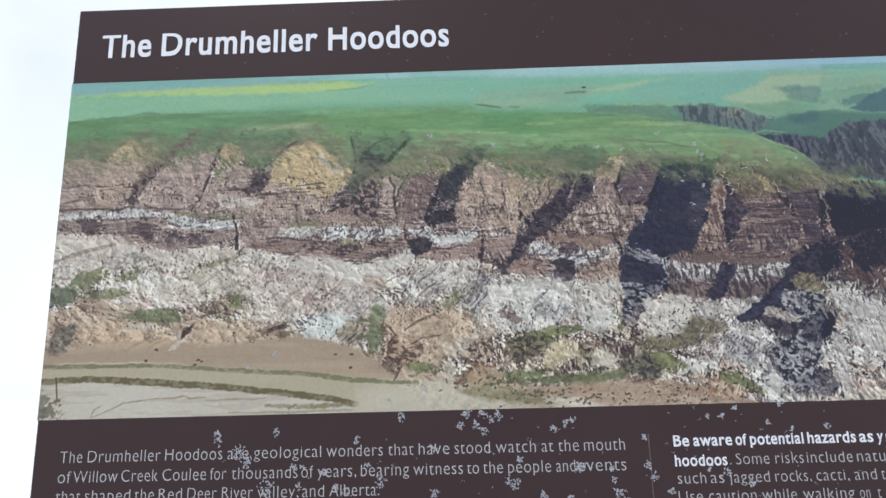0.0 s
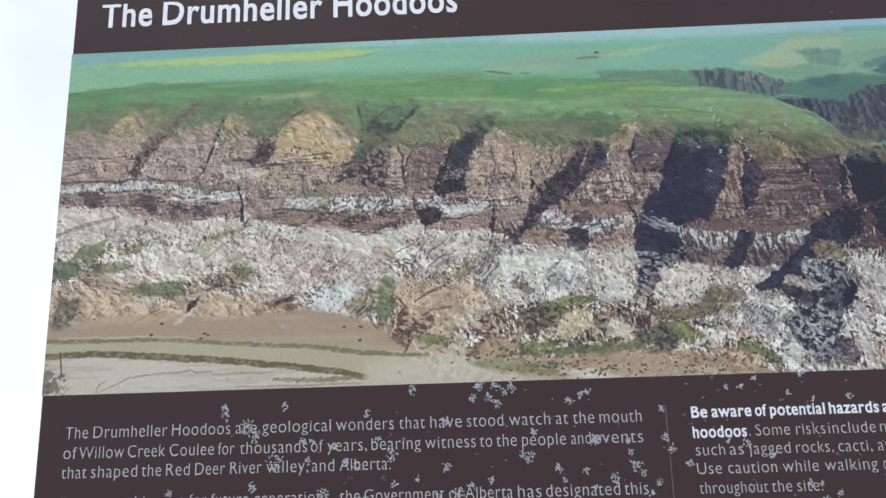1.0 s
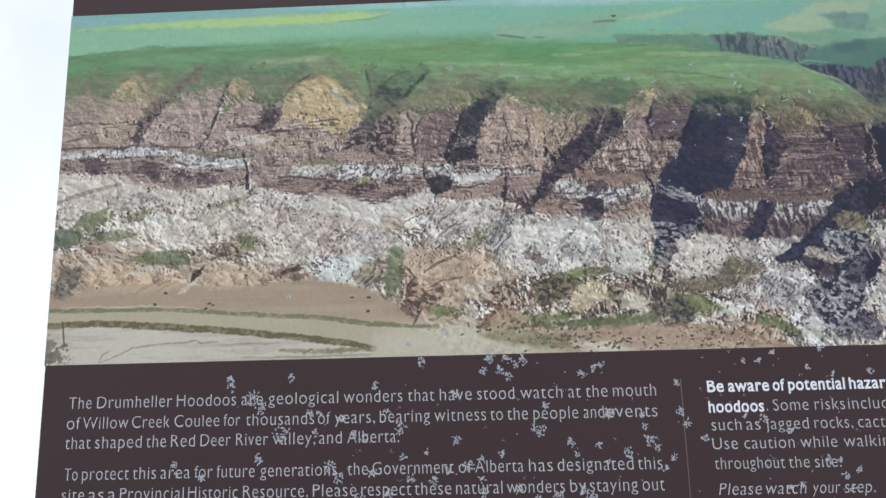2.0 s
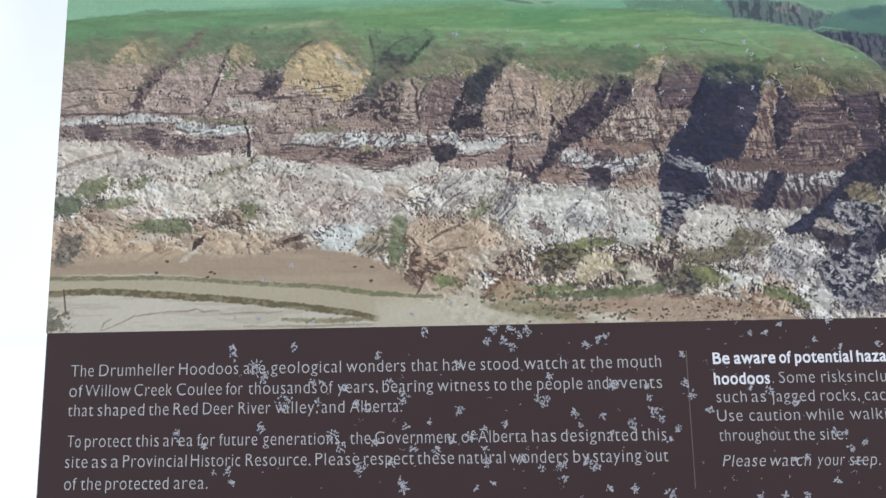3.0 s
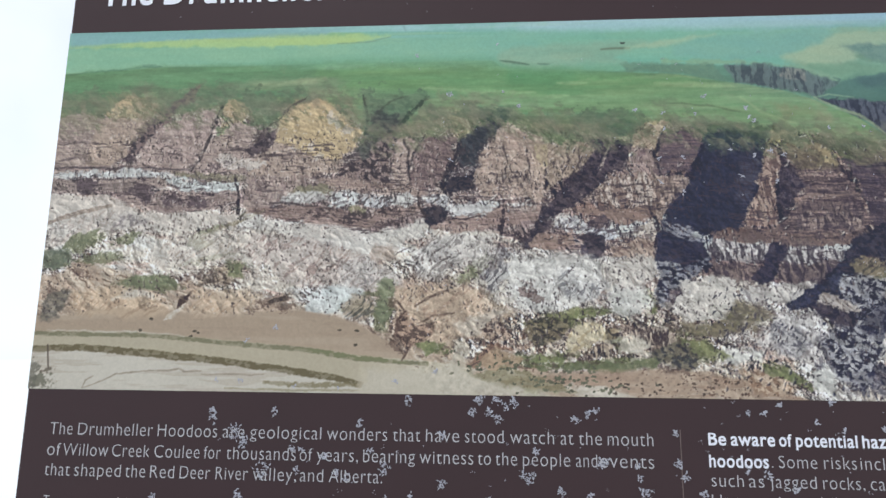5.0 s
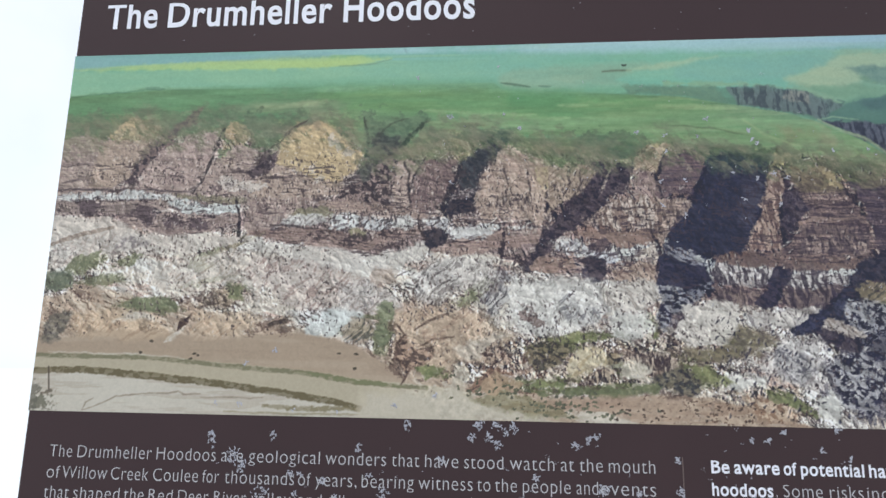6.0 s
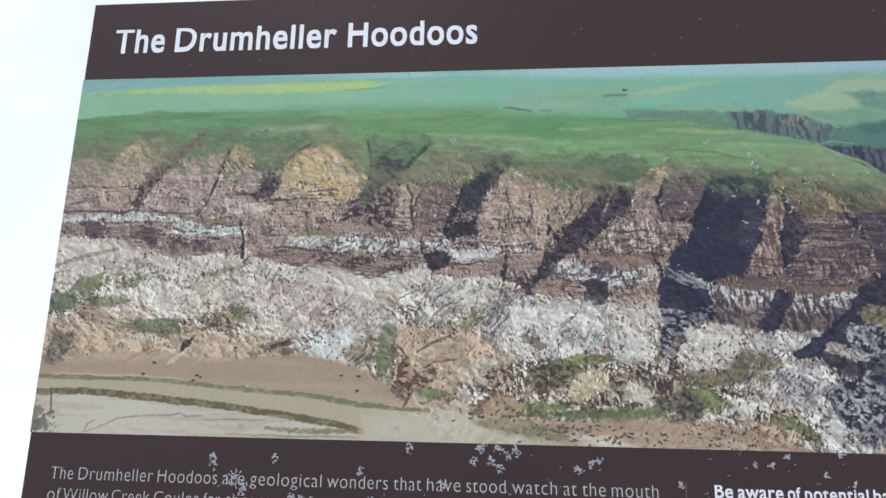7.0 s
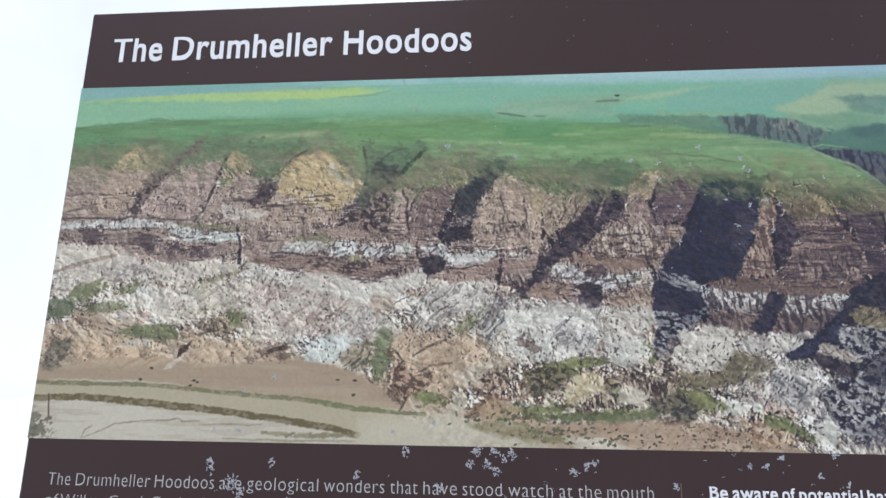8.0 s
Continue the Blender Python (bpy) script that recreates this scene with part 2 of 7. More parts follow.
WOB_A = (cloudy(A, B, 9, 9, 1, 4) - 0.5) * 2
WOB_B = (cloudy(A, B, 9, 9, 5, 4) - 0.5) * 2
FINE = cloudy(A, B, 2.2, 2.2, 9, 3) - 0.5
GRIT = cloudy(A, B, 1.1, 1.1, 12, 2) - 0.5
CHIPS = cloudy(A, B, 3.4, 2.6, 13, 3)
COMB = cloudy(A + 0.4 * B + 2 * WOB_A, B, 1.6, 8, 17, 3)
BROAD = cloudy(A, B, 45, 25, 15, 3) - 0.5


def ridged(a, b, wide, tall, seed, octaves=5):
    """The height of worn land: sharp crests between rounded hollows."""
    total, weight = 0, 1.0
    for n in range(octaves):
        total = total + weight * (1 - np.abs(2 * value(a / wide * 2 ** n, b / tall * 2 ** n, seed + 3 * n) - 1))
        weight *= 0.56
    return total


def daylight(height, from_left=1.0, from_front=0.4):
    """How strongly the morning light of the picture strikes that land: mean 0, spread 1."""
    lit = from_left * np.gradient(height, columns, axis=1) + from_front * np.gradient(height, levels, axis=0)
    return lit / lit[:, :1260].std()


def lay(colour, mask, where=np.s_[:, :]):
    PAINT[where] += (np.asarray(colour, float) - PAINT[where]) * np.clip(mask, 0, 1)[..., None]


def outline(*points):
    """The height of a line that is drawn through a few points, column by column, its corners eased."""
    a, b = np.array(points).reshape(-1, 2).T
    order = np.argsort(a)
    h = np.interp(columns, a[order], b[order])
    k = np.hanning(23)
    h[: 1264] = np.convolve(np.pad(h, 11, mode="edge"), k / k.sum(), "valid")[: 1264]
    return h[None, :]


def below(line, soft=1.5, wobble=0.0):
    return ramp(line - B + wobble * WOB_B, -soft, soft)


def crop(a0, a1, b0, b1):
    i0, i1 = np.searchsorted(columns, (a0, a1))
    j0, j1 = np.searchsorted(levels, (b0, b1))
    return np.s_[j0:j1, i0:i1]


def patch(a, b, ra, rb, colour, strength=1.0, tilt=0.0, ragged=0.5, soft=0.35):
    """A ragged spot of ink."""
    r = 1.8 * max(ra, rb)
    w = crop(a - r, a + r, b - r, b + r)
    c, s = math.cos(radians(tilt)), math.sin(radians(tilt))
    da, db = A[w] - a + ragged * 4 * WOB_A[w], B[w] - b + ragged * 4 * WOB_B[w]
    d = np.hypot((da * c + db * s) / ra, (db * c - da * s) / rb) + ragged * FINE[w] * 1.4
    soft = min(soft, 1.6 / min(ra, rb))
    lay(colour, strength * ramp(-d - ragged * 0.8 * GRIT[w] / min(ra, rb) * 3, -1 - soft, -1 + soft), w)


def stroke(colour, width, *points, strength=1.0, ragged=0.5, taper=0.5, soft=0.6, gaps=None):
    """A line of ink through a few points, thinner towards its ends."""
    p = np.array(points).reshape(-1, 2)
    m = width * 2 + 4
    w = crop(p[:, 0].min() - m, p[:, 0].max() + m, p[:, 1].min() - m, p[:, 1].max() + m)
    a, b = A[w] + ragged * 2.5 * WOB_A[w], B[w] + ragged * 2.5 * WOB_B[w]
    best, along, run = np.full(a.shape, 1e9), np.zeros(a.shape), 0.0
    lengths = np.hypot(*np.diff(p, axis=0).T)
    for (a0, b0), (a1, b1), d in zip(p, p[1:], lengths):
        t = np.clip(((a - a0) * (a1 - a0) + (b - b0) * (b1 - b0)) / (d * d), 0, 1)
        far = np.hypot(a - a0 - t * (a1 - a0), b - b0 - t * (b1 - b0))
        along = np.where(far < best, (run + t * d) / lengths.sum(), along)
        best = np.minimum(best, far)
        run += d
    strength = strength * (1 - 0.6 * (ragged if gaps is None else gaps) * ramp(CHIPS[w], 0.48, 0.62))
    half = width / 2 * (1 - taper * np.abs(2 * along - 1) ** 2) * (1 + 1.2 * ragged * FINE[w] * 2)
    lay(colour, strength * ramp(half - best, -soft, soft), w)


def shape(colour, *points, strength=1.0, ragged=0.6, soft=1.2, comb=0.0):
    """A ragged area of ink inside a closed outline."""
    p = np.array(points).reshape(-1, 2)
    w = crop(p[:, 0].min() - 6, p[:, 0].max() + 6, p[:, 1].min() - 6, p[:, 1].max() + 6)
    a, b = A[w] + ragged * 4 * WOB_A[w] + 4 * ragged * FINE[w], B[w] + ragged * 4 * WOB_B[w] + 4 * ragged * FINE[w]
    if comb:
        b = b + comb * 14 * (COMB[w] - 0.5)
        a = a + comb * 7 * (COMB[w] - 0.5)
    inside, best = np.zeros(a.shape, bool), np.full(a.shape, 1e9)
    for (a0, b0), (a1, b1) in zip(p, np.roll(p, -1, axis=0)):
        crossing = (b0 > b) != (b1 > b)
        inside ^= crossing & (a < (a1 - a0) * (b - b0) / (b1 - b0 if b1 != b0 else 1e-9) + a0)
        t = np.clip(((a - a0) * (a1 - a0) + (b - b0) * (b1 - b0)) / ((a1 - a0) ** 2 + (b1 - b0) ** 2), 0, 1)
        best = np.minimum(best, np.hypot(a - a0 - t * (a1 - a0), b - b0 - t * (b1 - b0)))
    strength = strength[w] if np.ndim(strength) else strength
    lay(colour, strength * ramp(np.where(inside, best, -best), -soft, soft), w)


# far fields, greener and clearer towards the viewer, pale with distance at the top
lay((128, 186, 166), np.ones_like(A))
lay((150, 192, 150), 0.5 * ramp(-A, -330, -120) * ramp(-B, -242, -226))
lay((120, 186, 158), 0.7 * ramp(A, 300, 420) * ramp(-B, -246, -236))
lay((168, 205, 212), ramp(B, 238, 250) * (0.5 + 0.5 * ramp(A, 150, 450)))
lay((158, 200, 222), ramp(B + 0.012 * (A - 480), 242, 249) * ramp(A, 380, 560))
yellow_top = outline(2.2, 240.3, 47.2, 241.8, 110.3, 243.6, 151.6, 246.3, 192.4, 245.6, 216.7, 244.1, 232.8, 240.6, 531.5, 232.4)
yellow_low = outline(2.5, 238.1, 69.0, 237.2, 152.3, 236.4, 200.9, 236.8, 228.8, 240.3, 531.5, 232.0)
yellow = below(yellow_top, 1.2) * (1 - below(yellow_low, 0.8)) * ramp(-A, -222, -205)
lay((176, 202, 124), yellow * (0.7 + 0.3 * ramp(A, 20, 150)))
lay((146, 192, 152), below(yellow_low, 1.0) * ramp(-A, -330, -215) * 0.8)
stroke((118, 168, 150), 1.5, 216.9, 238.1, 264.4, 238.5, 311.1, 239.7, strength=0.4)
lay((104, 172, 146), 0.5 * ramp(cloudy(A, B, 90, 5, 21, 3), 0.5, 0.7) * ramp(B, 215, 225))
lay((165, 200, 160), 0.4 * ramp(cloudy(A, B, 120, 4, 27, 3), 0.58, 0.75) * ramp(B, 212, 225))
# hills at the far side
HAZY = 0.35 + 0.65 * ramp(cloudy(A + 2 * B, B, 26, 5, 23, 4), 0.40, 0.58)
shape((150, 178, 146), 305.3, 230.7, 326.4, 231.0, 371.8, 231.4, 416.4, 231.9, 438.6, 236.2, 451.5, 237.4, 423.6, 230.5, 394.0, 228.4, 380.9, 224.6, 386.2, 218.0, 330.0, 217.7, 307.2, 221.5, strength=0.7 * HAZY, ragged=0.5, soft=3)
stroke((95, 118, 95), 1.0, 311.0, 221.0, 326.2, 218.6, strength=0.8)
stroke((92, 128, 108), 1.0, 335.7, 220.0, 343.3, 219.8, strength=0.8)
stroke((110, 110, 92), 1.0, 375.4, 228.4, 390.3, 228.9, strength=0.8)
patch(389.4, 233.4, 1.4, 0.7, (80, 90, 80))
shape((150, 178, 140), 494.8, 217.8, 509.7, 225.4, 523.1, 236.2, 532.3, 240.0, 556.1, 239.3, 614.4, 233.7, 609.6, 204.5, 540.8, 207.9, 528.5, 203.7, 508.3, 211.1, strength=0.35 + 0.6 * HAZY, ragged=0.6, soft=3.5)
shape((172, 190, 145), 500.7, 219.2, 523.7, 235.7, 553.2, 237.4, 582.2, 235.4, 568.7, 228.6, 534.8, 225.3, 521.2, 216.7, strength=0.75 * HAZY, ragged=0.5, soft=2)
patch(539.1, 226.0, 12, 2.4, (92, 132, 112), 0.8)
patch(550.5, 217.9, 16, 2.5, (108, 150, 118), 0.7, -12)
patch(584.2, 221.2, 26, 4, (112, 158, 130), 0.7, 8)
patch(591.6, 215.9, 14, 3, (82, 122, 115), 0.8, 8)
patch(571.5, 219.4, 20, 3, (150, 182, 140), 0.5, 5)
shape((66, 98, 108), 582.3, 209.1, 595.7, 215.8, 612.9, 224.7, 626.5, 226.4, 622.6, 204.1, 598.3, 205.8, strength=0.9)
# the far side valley, its slopes in shade
shape((92, 132, 108), 387.8, 213.1, 415.6, 217.3, 455.4, 215.5, 480.3, 213.8, 504.8, 210.8, 528.5, 203.7, 540.8, 207.9, 569.8, 208.6, 609.6, 204.5, 638.1, 199.1, 628.8, 147.4, 600.7, 151.7, 562.1, 157.3, 526.3, 182.9, 509.8, 190.8, 492.9, 196.6, 468.7, 201.8, 451.0, 204.5, 426.1, 209.8, strength=0.6 + 0.35 * HAZY, ragged=0.4)
shape((80, 84, 88), 462.3, 212.6, 480.2, 213.4, 504.7, 210.4, 518.0, 203.5, 515.3, 193.1, 500.0, 197.2, 468.7, 202.6, strength=0.85, ragged=0.5)
shape((80, 120, 104), 510.1, 193.8, 531.9, 202.8, 557.3, 207.3, 609.3, 202.8, 637.7, 196.9, 636.2, 188.1, 558.3, 186.4, 538.3, 189.3, ragged=0.3)
shape((62, 66, 82), 511.9, 192.0, 538.3, 189.3, 558.4, 186.9, 580.7, 198.9, 608.7, 199.2, 637.7, 196.4, 628.8, 147.4, 600.9, 152.6, 562.3, 158.1, 544.3, 173.8, strength=0.93, ragged=0.7)
side = ramp(A, 470, 480) * ramp(B, 138, 146) * ramp(-B, -216, -208)
streaks = ramp(cloudy(A + 0.3 * B + WOB_A, B, 2.0, 6, 31, 3), 0.52, 0.64)
dark = ramp(-PAINT.mean(axis=2), -100, -84) * side
lay((120, 122, 128), 0.6 * dark * streaks)
lay((44, 46, 62), 0.6 * dark * ramp(cloudy(A, B, 3, 7, 34, 3), 0.54, 0.68))

# the near plateau of grass
field = outline(-5.5, 218.0, 28.5, 219.9, 49.6, 221.1, 70.5, 222.4, 120.5, 222.1, 177.5, 222.1, 233.3, 222.4, 305.3, 221.9, 307.9, 216.5, 367.5, 213.5, 393.3, 211.7, 426.1, 209.8, 451.0, 204.5, 468.7, 201.8, 492.9, 196.6, 509.8, 190.8, 526.3, 182.9, 539.2, 175.8, 562.1, 157.3, 600.6, 150.9, 652.6, 146.6)
grass = below(field, 0.8, 0.5)
lay((112, 150, 110), grass)
lay((94, 136, 98), grass * 0.8 * ramp(cloudy(A, B, 70, 6, 41, 3), 0.42, 0.62))
lay((124, 158, 100), grass * 0.6 * ramp(cloudy(A, B, 110, 7, 44, 3), 0.5, 0.66))
lay((150, 172, 128), grass * 0.6 * ramp(cloudy(A + B, B, 40, 3.5, 48, 4), 0.54, 0.7) * ramp(-B, -222, -210))
lay((84, 128, 84), grass * 0.5 * ramp(-A, -60, -10))
stroke((80, 120, 92), 1.1, 0.9, 218.3, 28.5, 219.9, 51.6, 222.4, 70.4, 223.3, strength=0.8, taper=0.2)
stroke((82, 118, 95), 2.2, 51.5, 222.8, 59.8, 223.9, 69.6, 223.3, strength=0.8)
stroke((104, 138, 84), 1.1, 202.3, 206.4, 249.5, 205.4, 272.7, 205.8, strength=0.6)
stroke((92, 140, 86), 7, 312.9, 217.2, 312.8, 205.8, strength=0.35, ragged=0.2, soft=3)
shape((92, 140, 90), 312.9, 216.8, 367.5, 213.5, 389.6, 211.8, 404.1, 205.9, 348.6, 204.2, 312.8, 205.0, strength=0.5, ragged=0.2, soft=3)
for spot in ((141.8, 211.4, 20, 3, 8), (194.8, 199.1, 14, 3, -6), (85.1, 202.8, 16, 3, 14), (303.3, 193.8, 20, 1.8, 3), (333.5, 194.9, 18, 1.5, -3), (467.8, 190.8, 16, 2, -10), (440.0, 201.2, 18, 1.4, -2), (378.3, 206.0, 16, 1.2, 0), (505.2, 178.6, 8, 3, -35)):
    patch(*spot[:4], (158, 172, 132), 0.55, spot[4], 0.8)
stroke((112, 118, 82), 1.6, 421.3, 189.3, 446.3, 187.3, 467.1, 182.3, 490.9, 174.3, strength=0.6)
patch(515.8, 181.5, 9, 3, (170, 150, 122), 0.6, -50)
patch(158.3, 219.5, 2.5, 3.5, (140, 130, 100), 0.5)

# the cliffs: everything below the rim, with level strata, gullies and rills
rim = outline(-5.4, 187.5, 28.2, 189.5, 48.0, 199.3, 65.1, 195.6, 78.3, 188.7, 94.3, 193.4, 122.7, 195.4, 143.6, 187.6, 167.2, 193.8, 183.0, 196.0, 203.1, 190.7, 215.5, 175.1, 231.1, 172.5, 250.3, 173.8, 269.2, 183.9, 292.0, 185.2, 310.9, 184.1, 329.5, 176.6, 351.6, 172.4, 369.8, 170.6, 387.9, 168.8, 402.6, 174.8, 420.6, 176.9, 441.7, 171.9, 459.1, 169.4, 472.9, 166.2, 497.2, 167.4, 517.6, 165.6, 546.9, 160.8, 599.8, 146.2, 651.4, 140.4)
depth = rim - B
cliff = ramp(depth + 6 * WOB_B + 7 * FINE, -3, 5 + 3 * ramp(-A, -340, -240))
SAG = 1.6 * np.sin(A / 38.0) + 1.0 * np.sin(A / 15.0 + 1) + 1.5 * WOB_B + 0.03 * A
LAYER = cloudy(A, B + SAG, 60, 2.6, 51, 3)
THIN = cloudy(A, B + SAG, 14, 0.9, 55, 2)
LEAN = 0.5 + 0.3 * np.sin(A / 60.0)
RILL = cloudy(A - LEAN * B, B, 1.7, 9.0, 58, 3)
SLOPE = cloudy(A - 0.8 * B, B, 7, 18, 61, 3)
east = ramp(A, 190, 460)
CHIP = cloudy(A, B, 1.9, 1.6, 75, 3)
lay((178, 162, 152), cliff)
lay((136, 110, 102), cliff * (0.15 + 0.68 * east))
lay((130, 109, 107), cliff * (0.38 + 0.42 * east) * ramp(LAYER, 0.5, 0.58))
lay((196, 182, 172), cliff * 0.7 * ramp(-LAYER, -0.46, -0.38) * (1 - 0.5 * east))
lay((112, 94, 96), cliff * (0.35 + 0.3 * east) * ramp(THIN, 0.58, 0.66))
# thin grass that runs down from the rim along the gullies
DOWN = cloudy(A + 0.9 * B, 0.4 * B, 5, 6, 66, 4) - 0.5
lay((118, 128, 96), cliff * 0.85 * ramp(9 - depth + 44 * DOWN + 8 * FINE, -4, 7))
lay((96, 118, 80), 0.6 * cliff * ramp(5 - depth + 40 * DOWN, -2, 5))
TUFT = cloudy(A + 0.7 * B, B, 4.5, 3.5, 141, 4)
lay((134, 136, 104), grass * (1 - cliff) * 0.7 * ramp(depth + 30 * DOWN + 6 * WOB_B, -13, 0))
# scrubby slopes where the big gullies begin
for points in ((213.7, 198.7, 259.3, 197.9, 244.3, 181.9, 233.0, 172.4, 217.6, 170.2), (292.0, 184.4, 313.1, 184.8, 305.2, 169.9, 286.5, 156.4, 281.6, 165.5), (368.4, 182.4, 395.7, 183.5, 388.7, 170.3, 370.4, 166.7), (73.6, 193.8, 94.5, 199.3, 82.4, 188.6, 69.0, 179.2), (143.5, 189.2, 167.2, 193.8, 155.9, 183.3, 144.3, 178.1)):
    shape((92, 108, 82), np.array(points).ravel(), strength=0.35 + 0.55 * ramp(TUFT, 0.46, 0.6), ragged=1.3, soft=4)
# bare yellow heads
for a, b, ra, rb, tilt in ((49.9, 193.3, 16, 6.5, 25), (127.4, 187.9, 8, 8, 0), (179.7, 184.5, 22, 12, 0), (191.9, 177.4, 18, 12, 0), (278.8, 177.4, 7, 12, 30), (332.9, 154.0, 5, 12, 10), (491.6, 162.9, 14, 7, -20), (470.3, 156.4, 6, 15, 0), (405.9, 169.3, 10, 8, 30), (512.8, 151.2, 9, 9, -30), (120.7, 172.3, 5, 9, 20)):
    patch(a, b, ra, rb, (196, 174, 134), 0.75, tilt, 0.4, 0.5)
for a, b in ((193.5, 184.3), (182.4, 172.3), (201.6, 179.3), (211.5, 177.2), (157.5, 159.7), (231.4, 162.9)):
    patch(a, b, 2.5, 3.5, (208, 196, 190), 0.7, 0, 0.7)
shape((142, 114, 104), 350.3, 120.5, 371.8, 121.6, 410.4, 119.6, 408.3, 112.3, 381.9, 108.0, 360.8, 112.4, strength=0.75)

# bands of white clay in the middle of the wall, with dark shale between them
shale = outline(-4.0, 134.4, 59.7, 134.8, 128.1, 131.3, 148.1, 127.3, 183.2, 124.1, 213.9, 122.1, 259.0, 121.9, 296.0, 123.7, 332.3, 116.1, 542.1, 119.3)
shale_low = outline(-2.2, 122.7, 40.9, 122.6, 81.9, 116.6, 129.1, 120.4, 145.1, 114.9, 184.0, 110.3, 222.2, 101.9, 259.2, 110.6, 292.4, 102.0, 317.8, 105.0, 346.1, 90.5, 405.6, 92.5, 448.6, 73.3, 536.8, 74.0)
lay((140, 121, 118), below(shale, 2, 3) * (1 - below(shale_low, 2, 3)) * (0.35 + 0.5 * ramp(LAYER, 0.42, 0.58)) * ramp(-A, -400, -330))
COOL_CLAY = (204, 202, 197)
for a, b, ra, rb, tilt in ((13.5, 143.2, 14, 2.2, 0), (38.2, 143.8, 12, 2.6, -4), (60.6, 144.5, 18, 2.8, 0), (79.0, 143.5, 8, 2.4, 0), (93.7, 137.8, 12, 3.6, -10), (118.0, 134.5, 14, 3.4, -5), (148.3, 124.2, 6, 1.4, 0), (167.5, 128.0, 14, 2.2, -3), (204.1, 127.1, 11, 4.8, 10), (188.6, 131.0, 9, 2.0, 0), (241.0, 123.9, 12, 5.2, 8), (285.0, 116.9, 14, 4.6, -6), (273.9, 120.0, 6, 3.0, 0), (265.6, 126.8, 9, 2.4, 0), (299.6, 122.2, 8, 2.4, 0), (319.7, 119.1, 10, 3.6, 0)):
    patch(a, b, ra, rb, COOL_CLAY, 0.9, tilt, 0.35)
    patch(a + 1, b - rb * 1.25, ra * 0.95, rb * 0.35, (96, 82, 86), 0.65, tilt, 0.6)
shape((192, 186, 184), 213.5, 129.8, 232.6, 127.7, 234.7, 120.1, 217.7, 122.0, strength=0.7, ragged=0.8)
for a, b, ra, rb in ((68.5, 129.2, 8, 3.5), (76.8, 126.4, 5, 4), (89.1, 124.4, 9, 5), (103.1, 123.6, 6, 5), (24.7, 136.7, 6, 4), (154.5, 119.5, 7, 5), (66.1, 132.4, 9, 2), (214.1, 116.3, 8, 4)):
    patch(a, b, ra, rb, (96, 84, 92), 0.6, 0, 1.0)

# white badlands below, cut by countless short rills
bad_top = outline(-3.4, 130.7, 31.7, 130.6, 52.7, 125.3, 82.0, 115.8, 121.3, 119.6, 142.6, 121.9, 153.1, 111.8, 184.0, 109.5, 214.8, 101.2, 237.1, 103.5, 259.2, 111.7, 274.1, 102.0, 299.7, 104.3, 321.3, 97.7, 340.8, 91.2, 367.1, 86.9, 384.5, 87.0, 402.3, 96.0, 406.6, 78.3, 428.4, 73.2, 448.7, 74.7, 465.1, 71.4, 488.2, 70.8, 497.7, 66.8, 537.6, 80.8, 588.2, 76.9, 639.4, 77.4)
bad = below(bad_top, 1.2, 2.5)
TICK = cloudy(A + 0.9 * B + 5 * WOB_A, B - 0.3 * A, 1.5, 4.6, 71, 3)
lay((211, 201, 187), bad)
lay((190, 164, 152), bad * 0.75 * ramp(cloudy(A, B + 0.2 * A, 30, 8, 78, 4), 0.50, 0.62))
lay((214, 212, 206), bad * 0.7 * ramp(cloudy(A, B, 26, 12, 82, 3), 0.52, 0.62))
lay((178, 166, 156), bad * 0.5 * ramp(cloudy(A + B, B, 6, 6, 85, 3), 0.52, 0.62))
rough = ramp(cloudy(A, B, 20, 12, 88, 3), 0.40, 0.58)
for a, b, ra, rb in ((366.7, 72.7, 38, 18), (386.8, 58.9, 20, 11), (444.7, 66.3, 26, 10), (310.4, 72.3, 22, 14), (496.3, 20.2, 12, 10), (454.9, 25.3, 16, 7), (155.1, 84.1, 22, 8), (196.1, 97.4, 26, 5)):
    rough = rough * (1 - 0.85 * ramp(-np.hypot((A - a) / ra, (B - b) / rb) - FINE, -1.2, -0.7))
stroke((156, 142, 130), 2.4, 1.4, 111.9, 25.2, 117.5, 41.1, 120.6, 53.0, 122.9, strength=0.7)
stroke((140, 134, 108), 2.2, 101.4, 100.3, 114.7, 105.7, 129.8, 111.8, 140.2, 118.0, strength=0.75)
for a, b, ra, rb, cool in ((196.1, 97.4, 22, 4, 1), (237.2, 101.2, 18, 3, 0), (184.0, 109.9, 24, 2.4, 1), (285.1, 97.6, 20, 6, 0), (155.1, 84.1, 20, 6, 0), (188.5, 64.1, 13, 7, 1), (328.2, 79.6, 20, 8, 0), (363.2, 72.7, 22, 9, 0), (387.0, 62.3, 15, 10, 1), (310.4, 61.6, 14, 8, 0), (441.3, 64.6, 20, 7, 0), (94.7, 108.8, 26, 5, 0), (50.2, 112.7, 22, 4, 0), (10.6, 104.8, 8, 4, 1), (454.9, 26.0, 14, 6, 1), (496.3, 20.2, 10, 10, 1), (492.5, 46.5, 12, 8, 1)):
    patch(a, b, ra, rb, (218, 218, 214) if cool else (218, 212, 200), 0.65, 0, 0.9, 0.5)

